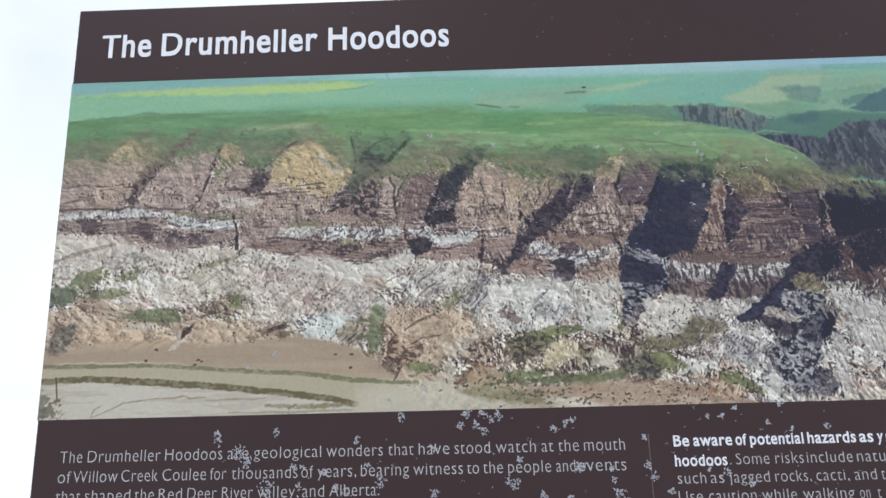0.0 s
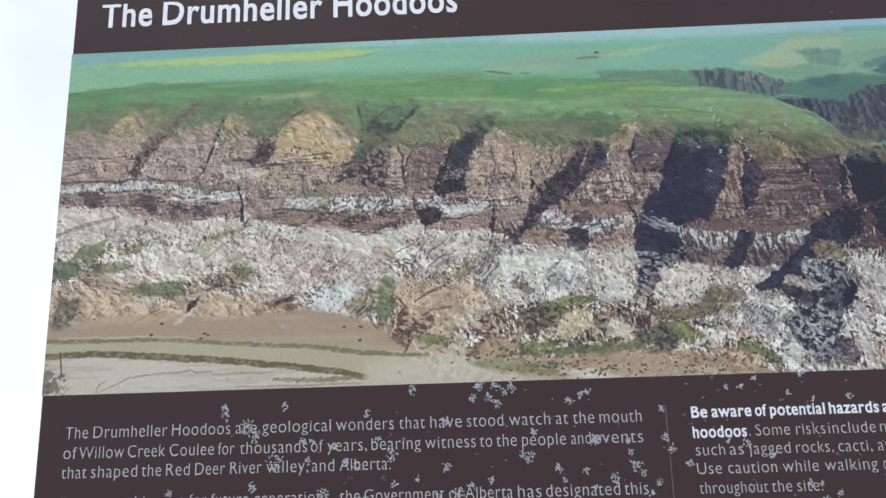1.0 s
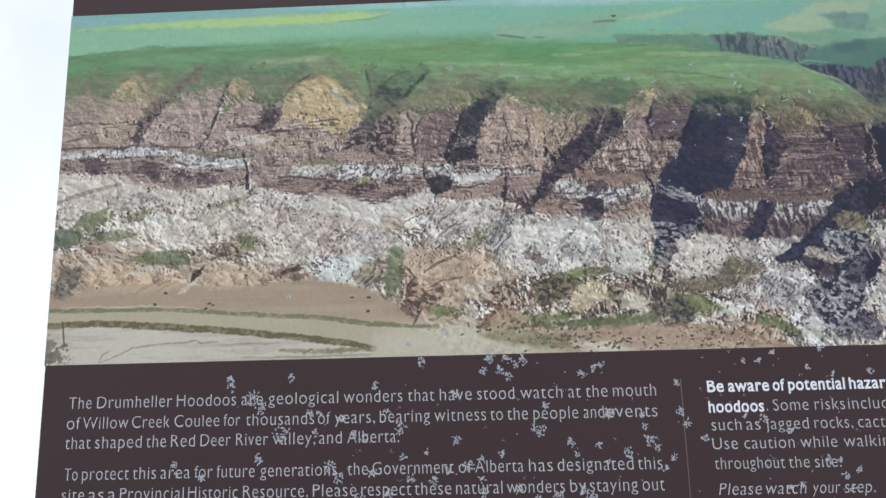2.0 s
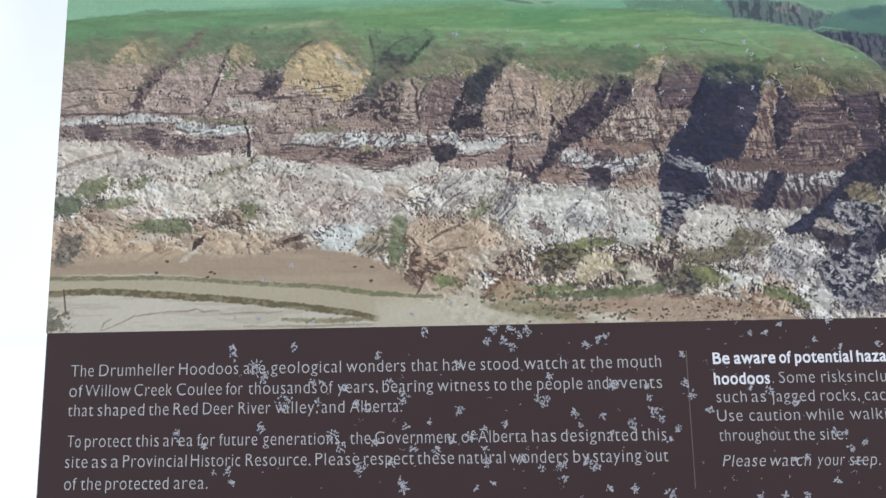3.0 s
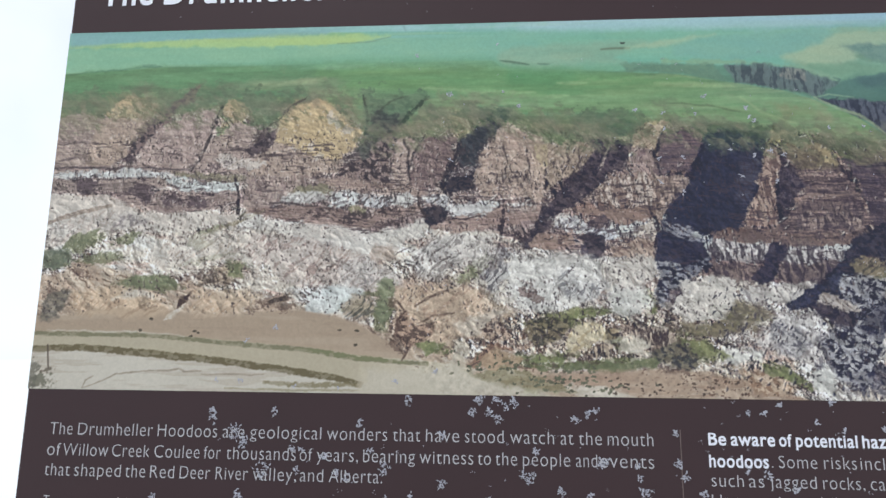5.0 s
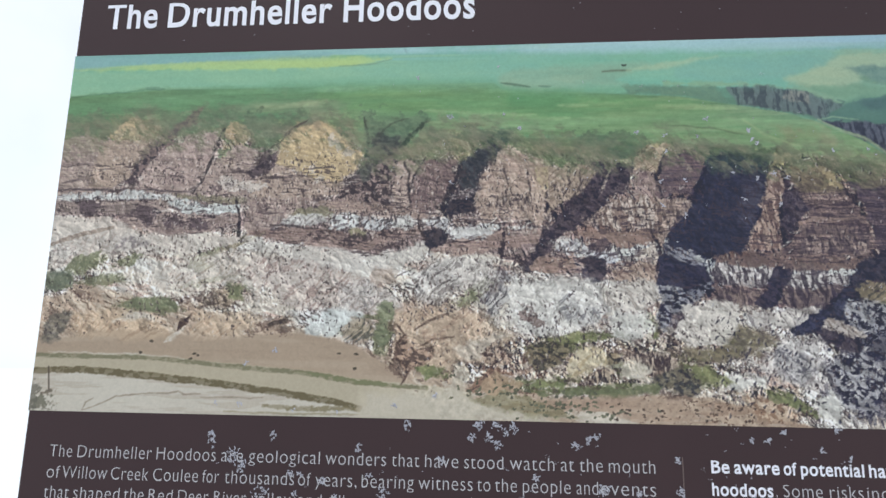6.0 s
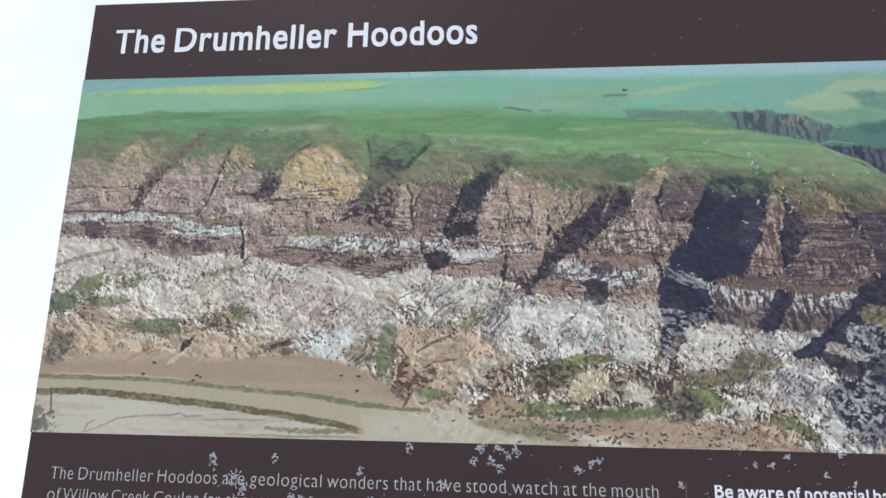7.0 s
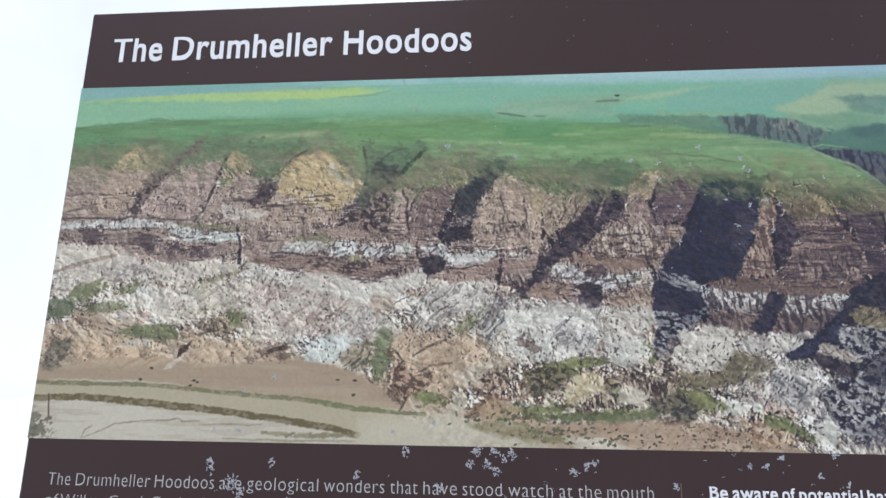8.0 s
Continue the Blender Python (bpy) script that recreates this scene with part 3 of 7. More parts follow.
# the lie of the land: spurs, fluting and level ledges in the wall, knobs and rills below; the gullies are cut into it
RELIEF = 1.15 * ridged(A + 0.85 * B + 5 * WOB_A, 0.3 * B, 24, 24, 150, 5) + (0.3 + 0.2 * east) * LAYER + (0.13 + 0.16 * east) * THIN
RELIEF += (0.16 + 0.16 * east) * ridged(A + 0.35 * B + 2 * WOB_A, 0.2 * B + 1.5 * WOB_B, 4.6, 4.6, 160, 3)
BEND = 26 * (cloudy(A, B, 40, 30, 181, 2) - 0.5)
KNOBS = 1.1 * ridged(A + 0.5 * B + BEND + 4 * WOB_A, B + BEND + 3 * WOB_B, 19, 12, 170, 5) + 0.34 * rough * ridged(A + 0.3 * B + BEND, 0.6 * B - 0.5 * BEND + 2 * WOB_B, 4.4, 3.6, 190, 3)
# the broken ground at the foot: lumps as big as houses
broken = np.zeros_like(A)
for a, b, ra, rb in ((260.6, 43.4, 28, 26), (301.5, 40.5, 22, 14), (344.9, 35.9, 36, 15), (389.2, 34.9, 36, 16), (419.4, 35.4, 26, 18), (466.9, 13.1, 26, 12)):
    broken = np.maximum(broken, ramp(-np.hypot((A - a) / ra, (B - b) / rb) - 1.2 * FINE, -1.2, -0.7))
lay((196, 172, 148), 0.6 * broken)
lay((212, 198, 176), 0.7 * broken * ramp(cloudy(A, B, 9, 7, 211, 3), 0.5, 0.6))
LUMPS = 2.2 * ridged(A + 0.4 * B + 5 * WOB_A, B + 5 * WOB_B, 25, 16, 215, 4)
KNOBS = KNOBS * (1 - broken) + LUMPS * broken
RELIEF = RELIEF * (1 - bad) + KNOBS * bad


def cut(width, deep, points):
    """A gully of that width and depth along a few points; a negative depth raises a crest."""
    p = np.array(points).reshape(-1, 2)
    m = width * 3 + 4
    w = crop(p[:, 0].min() - m, p[:, 0].max() + m, p[:, 1].min() - m, p[:, 1].max() + m)
    a, b = A[w] + 1.6 * WOB_A[w], B[w] + 1.6 * WOB_B[w]
    best = np.full(a.shape, 1e9)
    for (a0, b0), (a1, b1) in zip(p, p[1:]):
        t = np.clip(((a - a0) * (a1 - a0) + (b - b0) * (b1 - b0)) / ((a1 - a0) ** 2 + (b1 - b0) ** 2), 0, 1)
        best = np.minimum(best, np.hypot(a - a0 - t * (a1 - a0), b - b0 - t * (b1 - b0)))
    RELIEF[w] -= deep * np.exp(-((best / width) ** 2))


def dome(a, b, ra, rb, high):
    w = crop(a - ra, a + ra, b - rb, b + rb)
    RELIEF[w] += high * np.clip(1 - ((A[w] - a) / ra) ** 2 - ((B[w] - b) / rb) ** 2, 0, 1)


DARK, MID, NIGHT = (58, 50, 58), (98, 84, 84), (40, 40, 60)
GULLIES = []


def gully(width, *points):
    GULLIES.append((width, points))


gully(3.4, 78.1, 198.8, 71.1, 186.3, 60.4, 171.0, 52.8, 158.8, 41.7, 155.2)
gully(2.6, 93.7, 199.3, 81.4, 190.3, 73.0, 180.4, 63.6, 164.8, 57.1, 157.5)
gully(1.2, 119.3, 198.0, 112.6, 180.6, 106.0, 165.1, 101.3, 154.2, 98.5, 149.8)
gully(2.2, 173.1, 196.2, 159.6, 187.3, 150.3, 178.0, 144.5, 164.7, 139.8, 157.9)
gully(3.4, 148.6, 173.6, 145.2, 166.3, 137.4, 163.2)
gully(2.0, 124.8, 161.7, 133.5, 162.4, 144.8, 160.7)
gully(1.1, 252.3, 170.6, 248.7, 158.7, 246.3, 150.9, 249.4, 133.4)
gully(1.6, 216.5, 197.0, 218.8, 189.2, 223.8, 181.0)
gully(2.2, 259.3, 197.5, 248.0, 187.5, 236.7, 176.8, 227.3, 170.9)
gully(4.2, 231.0, 175.7, 224.4, 166.2, 215.4, 159.1, 202.9, 152.9)
gully(2.0, 235.4, 158.9, 228.0, 149.1, 212.6, 151.2)
gully(1.6, 204.3, 163.2, 197.2, 151.4, 194.6, 141.5)
gully(2.4, 269.2, 183.1, 259.8, 174.5, 252.3, 166.6)
gully(6.0, 305.2, 181.0, 292.1, 170.1, 283.9, 158.4, 279.2, 142.9, 275.5, 134.4)
gully(1.2, 284.5, 170.2, 278.0, 150.6, 273.6, 137.1, 262.6, 129.5)
gully(1.1, 342.2, 165.5, 338.3, 152.0, 339.9, 138.6, 338.0, 131.1)
gully(1.1, 310.8, 173.8, 312.6, 158.1, 316.2, 136.9)
gully(4.4, 382.9, 181.3, 371.6, 169.0, 362.7, 153.7, 352.6, 140.4, 347.0, 131.0)
gully(4.6, 348.8, 132.9, 341.4, 119.8, 334.0, 108.7, 323.1, 97.7, 312.3, 88.5)
gully(1.3, 413.7, 168.5, 409.6, 157.0, 407.9, 151.3, 411.6, 141.1)
gully(2.2, 489.7, 160.7, 485.9, 145.0, 485.3, 126.7, 485.4, 112.2)
gully(1.2, 529.6, 150.2, 534.9, 137.3, 540.3, 126.5)
gully(1.0, 131.9, 134.1, 134.0, 117.2)
gully(1.0, 308.1, 123.7, 308.0, 101.3)
gully(2.2, 408.5, 116.0, 405.7, 94.2, 403.5, 78.2)
gully(1.6, 529.7, 150.6, 531.2, 137.9, 534.3, 125.3)
gully(2.2, 554.1, 143.5, 553.9, 128.8, 552.2, 112.3)
gully(1.0, 325.7, 169.6, 324.8, 154.1, 327.1, 134.9)
gully(1.0, 394.3, 151.5, 392.1, 140.1, 400.5, 130.8)
gully(1.0, 180.5, 171.5, 179.4, 155.5, 177.4, 143.6)
gully(1.0, 222.1, 105.0, 214.8, 101.2, 200.4, 86.2)
gully(1.4, 238.6, 57.3, 246.9, 46.7, 244.6, 37.9, 250.3, 25.8)
gully(1.2, 457.8, 63.0, 465.3, 73.4, 471.9, 80.4)
gully(1.2, 274.3, 92.0, 278.7, 82.9, 274.5, 72.0)
gully(1.2, 259.4, 101.2, 250.4, 93.8, 237.7, 86.4)
gully(1.4, 306.9, 94.0, 296.1, 79.4, 285.4, 68.5)
gully(1.2, 176.9, 101.1, 185.1, 91.7, 192.8, 88.0)
for width, points in GULLIES:
    cut(width * 1.1 + 0.5, 0.45 + 0.12 * width, points)
dome(399.4, 145.7, 17, 46, 1.7)
dome(475.4, 134.0, 11, 52, 1.5)
dome(510.6, 130.2, 26, 46, 1.9)
dome(318.1, 152.2, 13, 42, 1.3)
dome(265.9, 152.7, 12, 40, 1.3)
dome(237.5, 152.9, 12, 36, 1.3)
dome(297.7, 156.3, 8, 36, 0.9)
dome(546.6, 133.2, 9, 34, 1.2)
dome(204.7, 155.2, 14, 30, 0.9)
dome(117.3, 164.2, 12, 30, 0.8)
dome(77.2, 160.6, 14, 26, 0.8)
dome(378.2, 103.2, 34, 20, 1.2)
dome(50.2, 190.8, 20, 10, 0.6)
dome(182.1, 177.6, 34, 22, 1.0)
dome(127.6, 185.4, 11, 12, 0.6)
dome(89.8, 176.8, 14, 16, 0.6)
dome(43.0, 171.2, 18, 12, 0.5)
dome(235.3, 160.9, 14, 14, 0.7)
dome(305.2, 160.1, 12, 22, 0.8)
dome(332.9, 154.0, 10, 22, 0.6)
dome(400.0, 157.1, 12, 20, 0.8)
dome(423.2, 158.8, 16, 14, 0.6)
dome(500.5, 130.3, 26, 40, 0.8)
dome(468.2, 130.4, 10, 40, 0.7)
dome(204.1, 127.1, 14, 7, 0.6)
dome(241.0, 123.9, 15, 8, 0.6)
dome(284.2, 117.3, 18, 8, 0.6)
dome(378.8, 119.7, 38, 26, 0.9)
dome(265.9, 154.6, 12, 24, 0.6)
SUNLIT = daylight(RELIEF, 1.0, 0.35)
softer = 0.84 + 0.16 * np.maximum(east, bad) - bad * (1 - broken) * (0.74 - 0.5 * rough)
shade = softer * (0.44 * ramp(-SUNLIT, 0.15, 1.2) + 0.32 * ramp(-SUNLIT, 1.1, 2.2))
brow = np.maximum(cliff, 0.28 * ramp(depth + 5 * WOB_B, -16, 0) * grass)
PAINT *= (1 - brow * (shade - 0.22 * ramp(SUNLIT, 0.2, 1.6)))[..., None] * (1 + cliff * shade * (0.08 - 0.05 * bad))[..., None] ** np.array((0, -0.4, 1))
for width, points in GULLIES:
    stroke(DARK, 0.75 * width, np.array(points).ravel(), strength=0.62, ragged=1.0)
NICK = cloudy(A + 0.45 * B + WOB_A, B, 1.0, 2.8, 131, 3)
wall = cliff * (1 - bad)
lay((76, 64, 70), 0.7 * wall * ramp(NICK, 0.585, 0.65) * ramp(cloudy(A, B + SAG, 16, 5, 134, 3), 0.42, 0.6))
lay((206, 192, 182), 0.5 * wall * ramp(-NICK, -0.40, -0.34) * ramp(cloudy(A, B + SAG, 16, 4, 137, 3), 0.46, 0.6))
lay((98, 84, 82), bad * 0.75 * rough * ramp(TICK, 0.60, 0.66))
lay((70, 60, 64), bad * 0.8 * rough * ramp(CHIP, 0.645, 0.69))
lay((228, 222, 212), bad * 0.4 * ramp(-TICK, -0.40, -0.34))
CRUMBLED = 0.6 + 0.4 * ramp(CHIPS, 0.4, 0.55)
shape(DARK, 362.1, 157.5, 375.1, 165.9, 369.7, 146.0, 357.8, 130.2, 348.5, 119.0, 337.5, 104.3, 327.7, 96.9, 341.4, 119.8, 352.6, 140.4, strength=0.75 * CRUMBLED, ragged=1.1, soft=1.2, comb=0.8)
shape(DARK, 487.9, 159.9, 494.1, 156.1, 490.0, 130.3, 490.7, 111.5, 483.5, 110.4, 482.9, 130.3, strength=0.7 * CRUMBLED, ragged=1.1, soft=1.2, comb=0.8)
shape(DARK, 287.6, 169.3, 309.7, 182.5, 300.3, 165.2, 292.9, 146.6, 290.8, 132.8, 273.7, 130.6, 279.1, 150.6, strength=0.72 * CRUMBLED, ragged=1.1, soft=1.2, comb=0.8)
shape(DARK, 235.0, 170.8, 248.9, 165.9, 246.3, 150.1, 231.8, 151.0, 216.4, 152.8, 221.7, 165.0, strength=0.5 * CRUMBLED, ragged=1.1, soft=1.2, comb=0.8)
shape(DARK, 411.5, 140.0, 423.9, 141.0, 415.9, 123.3, 410.3, 116.0, 407.3, 127.0, strength=0.55 * CRUMBLED, ragged=1.1, soft=1.2, comb=0.8)
shape(DARK, 332.8, 150.1, 342.0, 152.0, 343.4, 132.9, 334.3, 129.2, strength=0.5 * CRUMBLED, ragged=1.1, soft=1.2, comb=0.8)
shape(DARK, 530.2, 155.7, 545.9, 151.9, 543.3, 130.0, 534.0, 130.1, strength=0.5 * CRUMBLED, ragged=1.1, soft=1.2, comb=0.8)
shape(MID, 57.3, 173.1, 74.2, 188.7, 71.7, 172.9, 57.2, 156.7, 47.1, 154.7, strength=0.5 * CRUMBLED, ragged=1.1, soft=1.2, comb=0.8)
shape(MID, 144.4, 176.1, 156.0, 182.0, 149.5, 161.8, 133.9, 157.9, 139.1, 168.0, strength=0.5 * CRUMBLED, ragged=1.1, soft=1.2, comb=0.8)
shape(MID, 193.2, 153.4, 212.3, 159.1, 235.7, 147.1, 232.4, 133.5, 198.1, 133.7, strength=0.45 * CRUMBLED, ragged=1.1, soft=1.2, comb=0.8)
shape(MID, 252.3, 170.6, 273.2, 170.3, 269.8, 146.8, 264.4, 133.3, 250.5, 134.6, 248.9, 150.9, strength=0.5)
shape(DARK, 369.6, 165.2, 387.7, 164.2, 389.0, 151.5, 377.9, 144.0, 368.5, 130.9, 361.2, 125.3, 359.8, 138.5, strength=0.75)
shape((116, 98, 96), 414.8, 168.4, 437.9, 168.1, 436.9, 153.0, 427.4, 141.8, 411.7, 143.8, 410.5, 155.1, strength=0.5)
rnd = random.Random(11)


def scratches(count, a0, a1, b0, b1, within, lean, tones, longest=4.2, light=0.5, thick=1.0):
    """Short comma-like shadows of single rills, each with a lit lip, strewn where a mask allows."""
    made = 0
    for _ in range(count * 6):
        if made >= count:
            break
        a, b = rnd.uniform(a0, a1), rnd.uniform(b0, b1)
        i, j = min(int(a * 2), 1263), min(int(b / 250 * 479), 479)
        if rnd.random() > within[j, i]:
            continue
        made += 1
        long, turn = rnd.uniform(1.2, longest), radians(-90 + lean + rnd.gauss(0, 24) + 40 * (BROAD[j, i]))
        da, db, bow = long * math.cos(turn), long * math.sin(turn), rnd.uniform(-0.5, 0.5)
        points = (a, b, a + da * 0.5 - bow * db * 0.4, b + db * 0.5 + bow * da * 0.4, a + da, b + db)
        wide = thick * rnd.uniform(0.55, 1.15)
        if PAINT[j, i].mean() > 88:
            stroke((226, 220, 210), wide, *(p + (-0.6, 0.55)[n % 2] * thick for n, p in enumerate(points)), strength=light * rnd.uniform(0.4, 1), ragged=0.25, soft=0.45)
        stroke(rnd.choice(tones), wide, *points, strength=rnd.uniform(0.55, 0.95), ragged=0.25, taper=0.8, soft=0.45)


def fan(a, b, near, far, start, stop, count, tone):
    """Rills that spread from the foot of a spur."""
    for n in range(count):
        t = radians(start + (stop - start) * (n + rnd.uniform(-0.4, 0.4)) / count)
        r0, r1 = near * rnd.uniform(0.95, 1.25), far * rnd.uniform(0.7, 1.05)
        stroke(tone, rnd.uniform(0.5, 1.0), a + r0 * math.cos(t), b + r0 * math.sin(t), a + r1 * math.cos(t + 0.05), b + r1 * math.sin(t + 0.05), strength=rnd.uniform(0.4, 0.8), ragged=0.4, soft=0.45, taper=0.8)


LOOSE = bad * (1 - 0.9 * below(outline(5.6, 70.0, 59.2, 72.3, 134.5, 56.2, 172.2, 56.6, 210.0, 42.7, 239.1, 43.1, 261.0, 26.0, 531.3, 27.3), 3)) * (0.25 + 0.75 * rough)
BROWNS = ((104, 86, 80), (86, 72, 72), (124, 100, 92), (74, 64, 70))
scratches(480, 15, 330, 40, 140, LOOSE, 25, BROWNS)
scratches(620, 250, 625, 10, 120, LOOSE, -20, BROWNS)
scratches(260, 15, 380, 110, 205, wall * 0.8, -25, BROWNS, 3.2, 0.35)
scratches(330, 380, 625, 70, 195, wall, -8, ((70, 58, 64), (54, 46, 56), (92, 74, 72)), 4.5, 0.3)
ONES = np.ones_like(A)
scratches(170, 372, 432, 100, 150, wall, 88, ((62, 52, 58), (80, 66, 66)), 7, 0.9)
scratches(200, 478, 560, 95, 165, wall, 88, ((62, 52, 58), (84, 68, 68)), 8, 0.7)
scratches(200, 20, 370, 120, 175, wall, 86, ((96, 80, 84), (112, 94, 92)), 9, 0.7)
scratches(120, 505, 625, 4, 105, bad, -12, (NIGHT, (58, 54, 68), (76, 66, 74)), 8, 0.3, 2.2)
scratches(170, 372, 520, 16, 62, np.maximum(broken, 0.15), 20, ((62, 52, 52), (84, 68, 60), (70, 66, 52)), 5, 0.5, 2.0)
scratches(120, 258, 345, 14, 66, np.maximum(broken, 0.1), 30, ((84, 62, 56), (104, 80, 70)), 4.5, 0.5, 1.7)
fan(380.4, 116.0, 30, 58, 230, 320, 34, (124, 112, 108))
fan(446.6, 92.6, 22, 46, 225, 310, 24, (112, 100, 102))
fan(284.9, 121.8, 22, 44, 225, 310, 26, (134, 118, 110))
fan(198.6, 122.1, 22, 40, 225, 310, 24, (146, 128, 120))
fan(104.1, 134.2, 18, 34, 225, 305, 20, (140, 122, 112))
for tone, strength, points in (((182, 158, 142), 0.42, (470.6, 160.1, 484.1, 156.2, 482.9, 130.3, 476.9, 112.2, 463.2, 110.5, 469.9, 130.4)), ((172, 148, 134), 0.3, (494.8, 141.3, 531.5, 137.4, 534.1, 115.7, 492.4, 115.8)),
                               ((186, 164, 148), 0.35, (387.9, 168.8, 407.7, 168.5, 412.8, 130.7, 410.5, 120.4, 361.1, 121.6, 377.9, 142.1)), ((188, 168, 152), 0.3, (312.7, 173.7, 333.1, 169.5, 328.9, 134.9, 310.6, 133.1))):
    shape(tone, np.array(points).ravel(), strength=strength * (0.4 + 0.6 * ramp(-THIN, -0.56, -0.46)), ragged=1.0, soft=2, comb=0.8)
for a, b, ra, rb, tilt in ((49.8, 194.2, 13, 5, 25), (127.4, 188.7, 6, 6, 0), (180.5, 185.4, 18, 9, 0), (191.9, 178.7, 14, 9, 0), (278.8, 178.2, 5, 9, 30)):
    patch(a, b, ra, rb, (192, 172, 138), 0.5, tilt, 0.4, 0.9)
shape((52, 48, 60), 257.2, 120.0, 273.9, 120.7, 272.1, 112.5, 263.0, 105.7, 258.5, 110.6, strength=0.9)
shape((52, 48, 60), 271.8, 137.1, 288.5, 139.0, 290.4, 133.2, 273.7, 130.6, strength=0.85)
patch(386.4, 131.6, 18, 3.0, (190, 168, 152), 0.7, 0, 0.8)
patch(377.2, 124.9, 18, 2.6, (178, 154, 140), 0.6, 0, 0.8)
patch(400.7, 136.3, 10, 4, (170, 148, 136), 0.5, 0, 0.8)

# deep shade of the great spurs in the east
shape((56, 50, 60), 476.8, 110.5, 507.0, 94.5, 540.4, 105.1, 600.2, 148.3, 652.6, 146.6, 632.0, 38.7, 550.9, 56.3, 497.0, 60.0, 481.9, 73.5, strength=0.4, ragged=1.0, soft=4, comb=1.0)
shape(NIGHT, 440.7, 167.3, 455.7, 170.2, 479.1, 166.1, 475.1, 143.3, 467.8, 124.9, 461.7, 112.3, 447.7, 107.9, 441.9, 97.9, 436.2, 78.4, 420.1, 76.6, 404.1, 77.2, 408.4, 94.3, 412.6, 121.5, 423.5, 134.3, 433.4, 153.0, strength=0.96, comb=1.0, soft=0.8)
shape(NIGHT, 480.1, 98.7, 485.4, 94.5, 477.5, 80.4, 474.4, 71.4, 469.4, 74.1, 473.8, 87.4, strength=0.9, comb=1.0)
shape(NIGHT, 539.7, 98.8, 523.3, 92.8, 512.5, 84.1, 499.8, 72.0, 487.5, 63.3, 479.6, 54.7, 496.8, 57.3, 512.3, 50.8, 530.7, 43.7, 546.6, 41.0, 550.9, 56.3, 536.4, 62.6, 522.3, 72.9, strength=0.93, comb=1.0)
shape(NIGHT, 532.6, 104.7, 555.1, 110.2, 560.2, 91.7, 540.2, 89.1, strength=0.9, comb=1.0)
shape(NIGHT, 558.6, 154.8, 600.4, 150.0, 652.2, 144.5, 643.2, 97.3, 581.6, 103.2, 558.1, 104.0, 556.6, 120.4, 555.0, 141.4, strength=0.93, comb=1.0)
shape(NIGHT, 517.1, 7.7, 526.8, 22.4, 542.5, 25.8, 545.3, 7.0, 535.1, 1.7, strength=0.55 * CRUMBLED, comb=1.0)
shape(NIGHT, 374.4, 94.2, 371.1, 101.4, 362.2, 97.7, 356.7, 90.5, 367.2, 88.7, strength=0.5 * CRUMBLED, comb=1.0)
shape((120, 96, 88), 444.3, 107.9, 464.5, 105.1, 491.3, 103.3, 514.1, 98.8, 516.7, 92.8, 484.0, 97.3, 450.4, 97.9, strength=0.8)
shape((122, 98, 90), 488.1, 105.1, 517.7, 102.3, 537.4, 101.6, 530.1, 94.6, 490.5, 95.2, strength=0.6)
shape((120, 96, 90), 559.3, 112.1, 595.3, 119.2, 626.0, 110.0, 618.7, 70.1, 562.2, 79.7, strength=0.6)
shape((112, 108, 84), 523.8, 84.0, 554.4, 79.9, 569.3, 75.5, 544.9, 68.3, 526.4, 74.7, strength=0.7)
# lit bands that stand out of that shade
for a, b, ra, rb, tilt in ((351.8, 108.7, 9, 4.5, -10), (360.6, 104.3, 7, 4, 0), (380.0, 104.3, 10, 5, 0), (392.3, 105.0, 14, 4.5, 10), (446.7, 94.4, 12, 6, -6), (460.1, 91.6, 14, 6, 0), (471.7, 90.2, 8, 6, 0), (491.7, 90.3, 10, 6, 20), (503.2, 89.3, 12, 6, 0), (514.8, 90.4, 8, 5, 0), (474.5, 64.9, 18, 5, 0), (423.5, 105.1, 14, 3, -28), (412.0, 83.6, 10, 5, 20), (567.5, 63.7, 26, 10, -30), (579.0, 40.1, 24, 10, -30), (531.9, 31.8, 12, 6, 0), (550.0, 25.6, 5, 18, 0), (521.7, 68.9, 12, 6, 0)):
    patch(a, b, ra, rb, (202, 198, 192), 0.85, tilt, 0.9)
FLUTES = ramp(cloudy(A + 0.25 * B + WOB_A, B, 1.2, 6, 121, 3), 0.55, 0.62)
white_east = ramp(A, 345, 360) * cliff * ramp(PAINT.mean(axis=2), 130, 170)
lay((80, 70, 78), 0.75 * white_east * FLUTES * (1 - 0.6 * bad))
night = ramp(-PAINT.mean(axis=2), -78, -60) * ramp(-B, -205, -195)
lay((92, 86, 96), 0.35 * night * ramp(CHIP, 0.64, 0.69))
lay((62, 58, 74), 0.4 * night * ramp(cloudy(A + 0.2 * B, B, 3, 12, 125, 3), 0.5, 0.62))

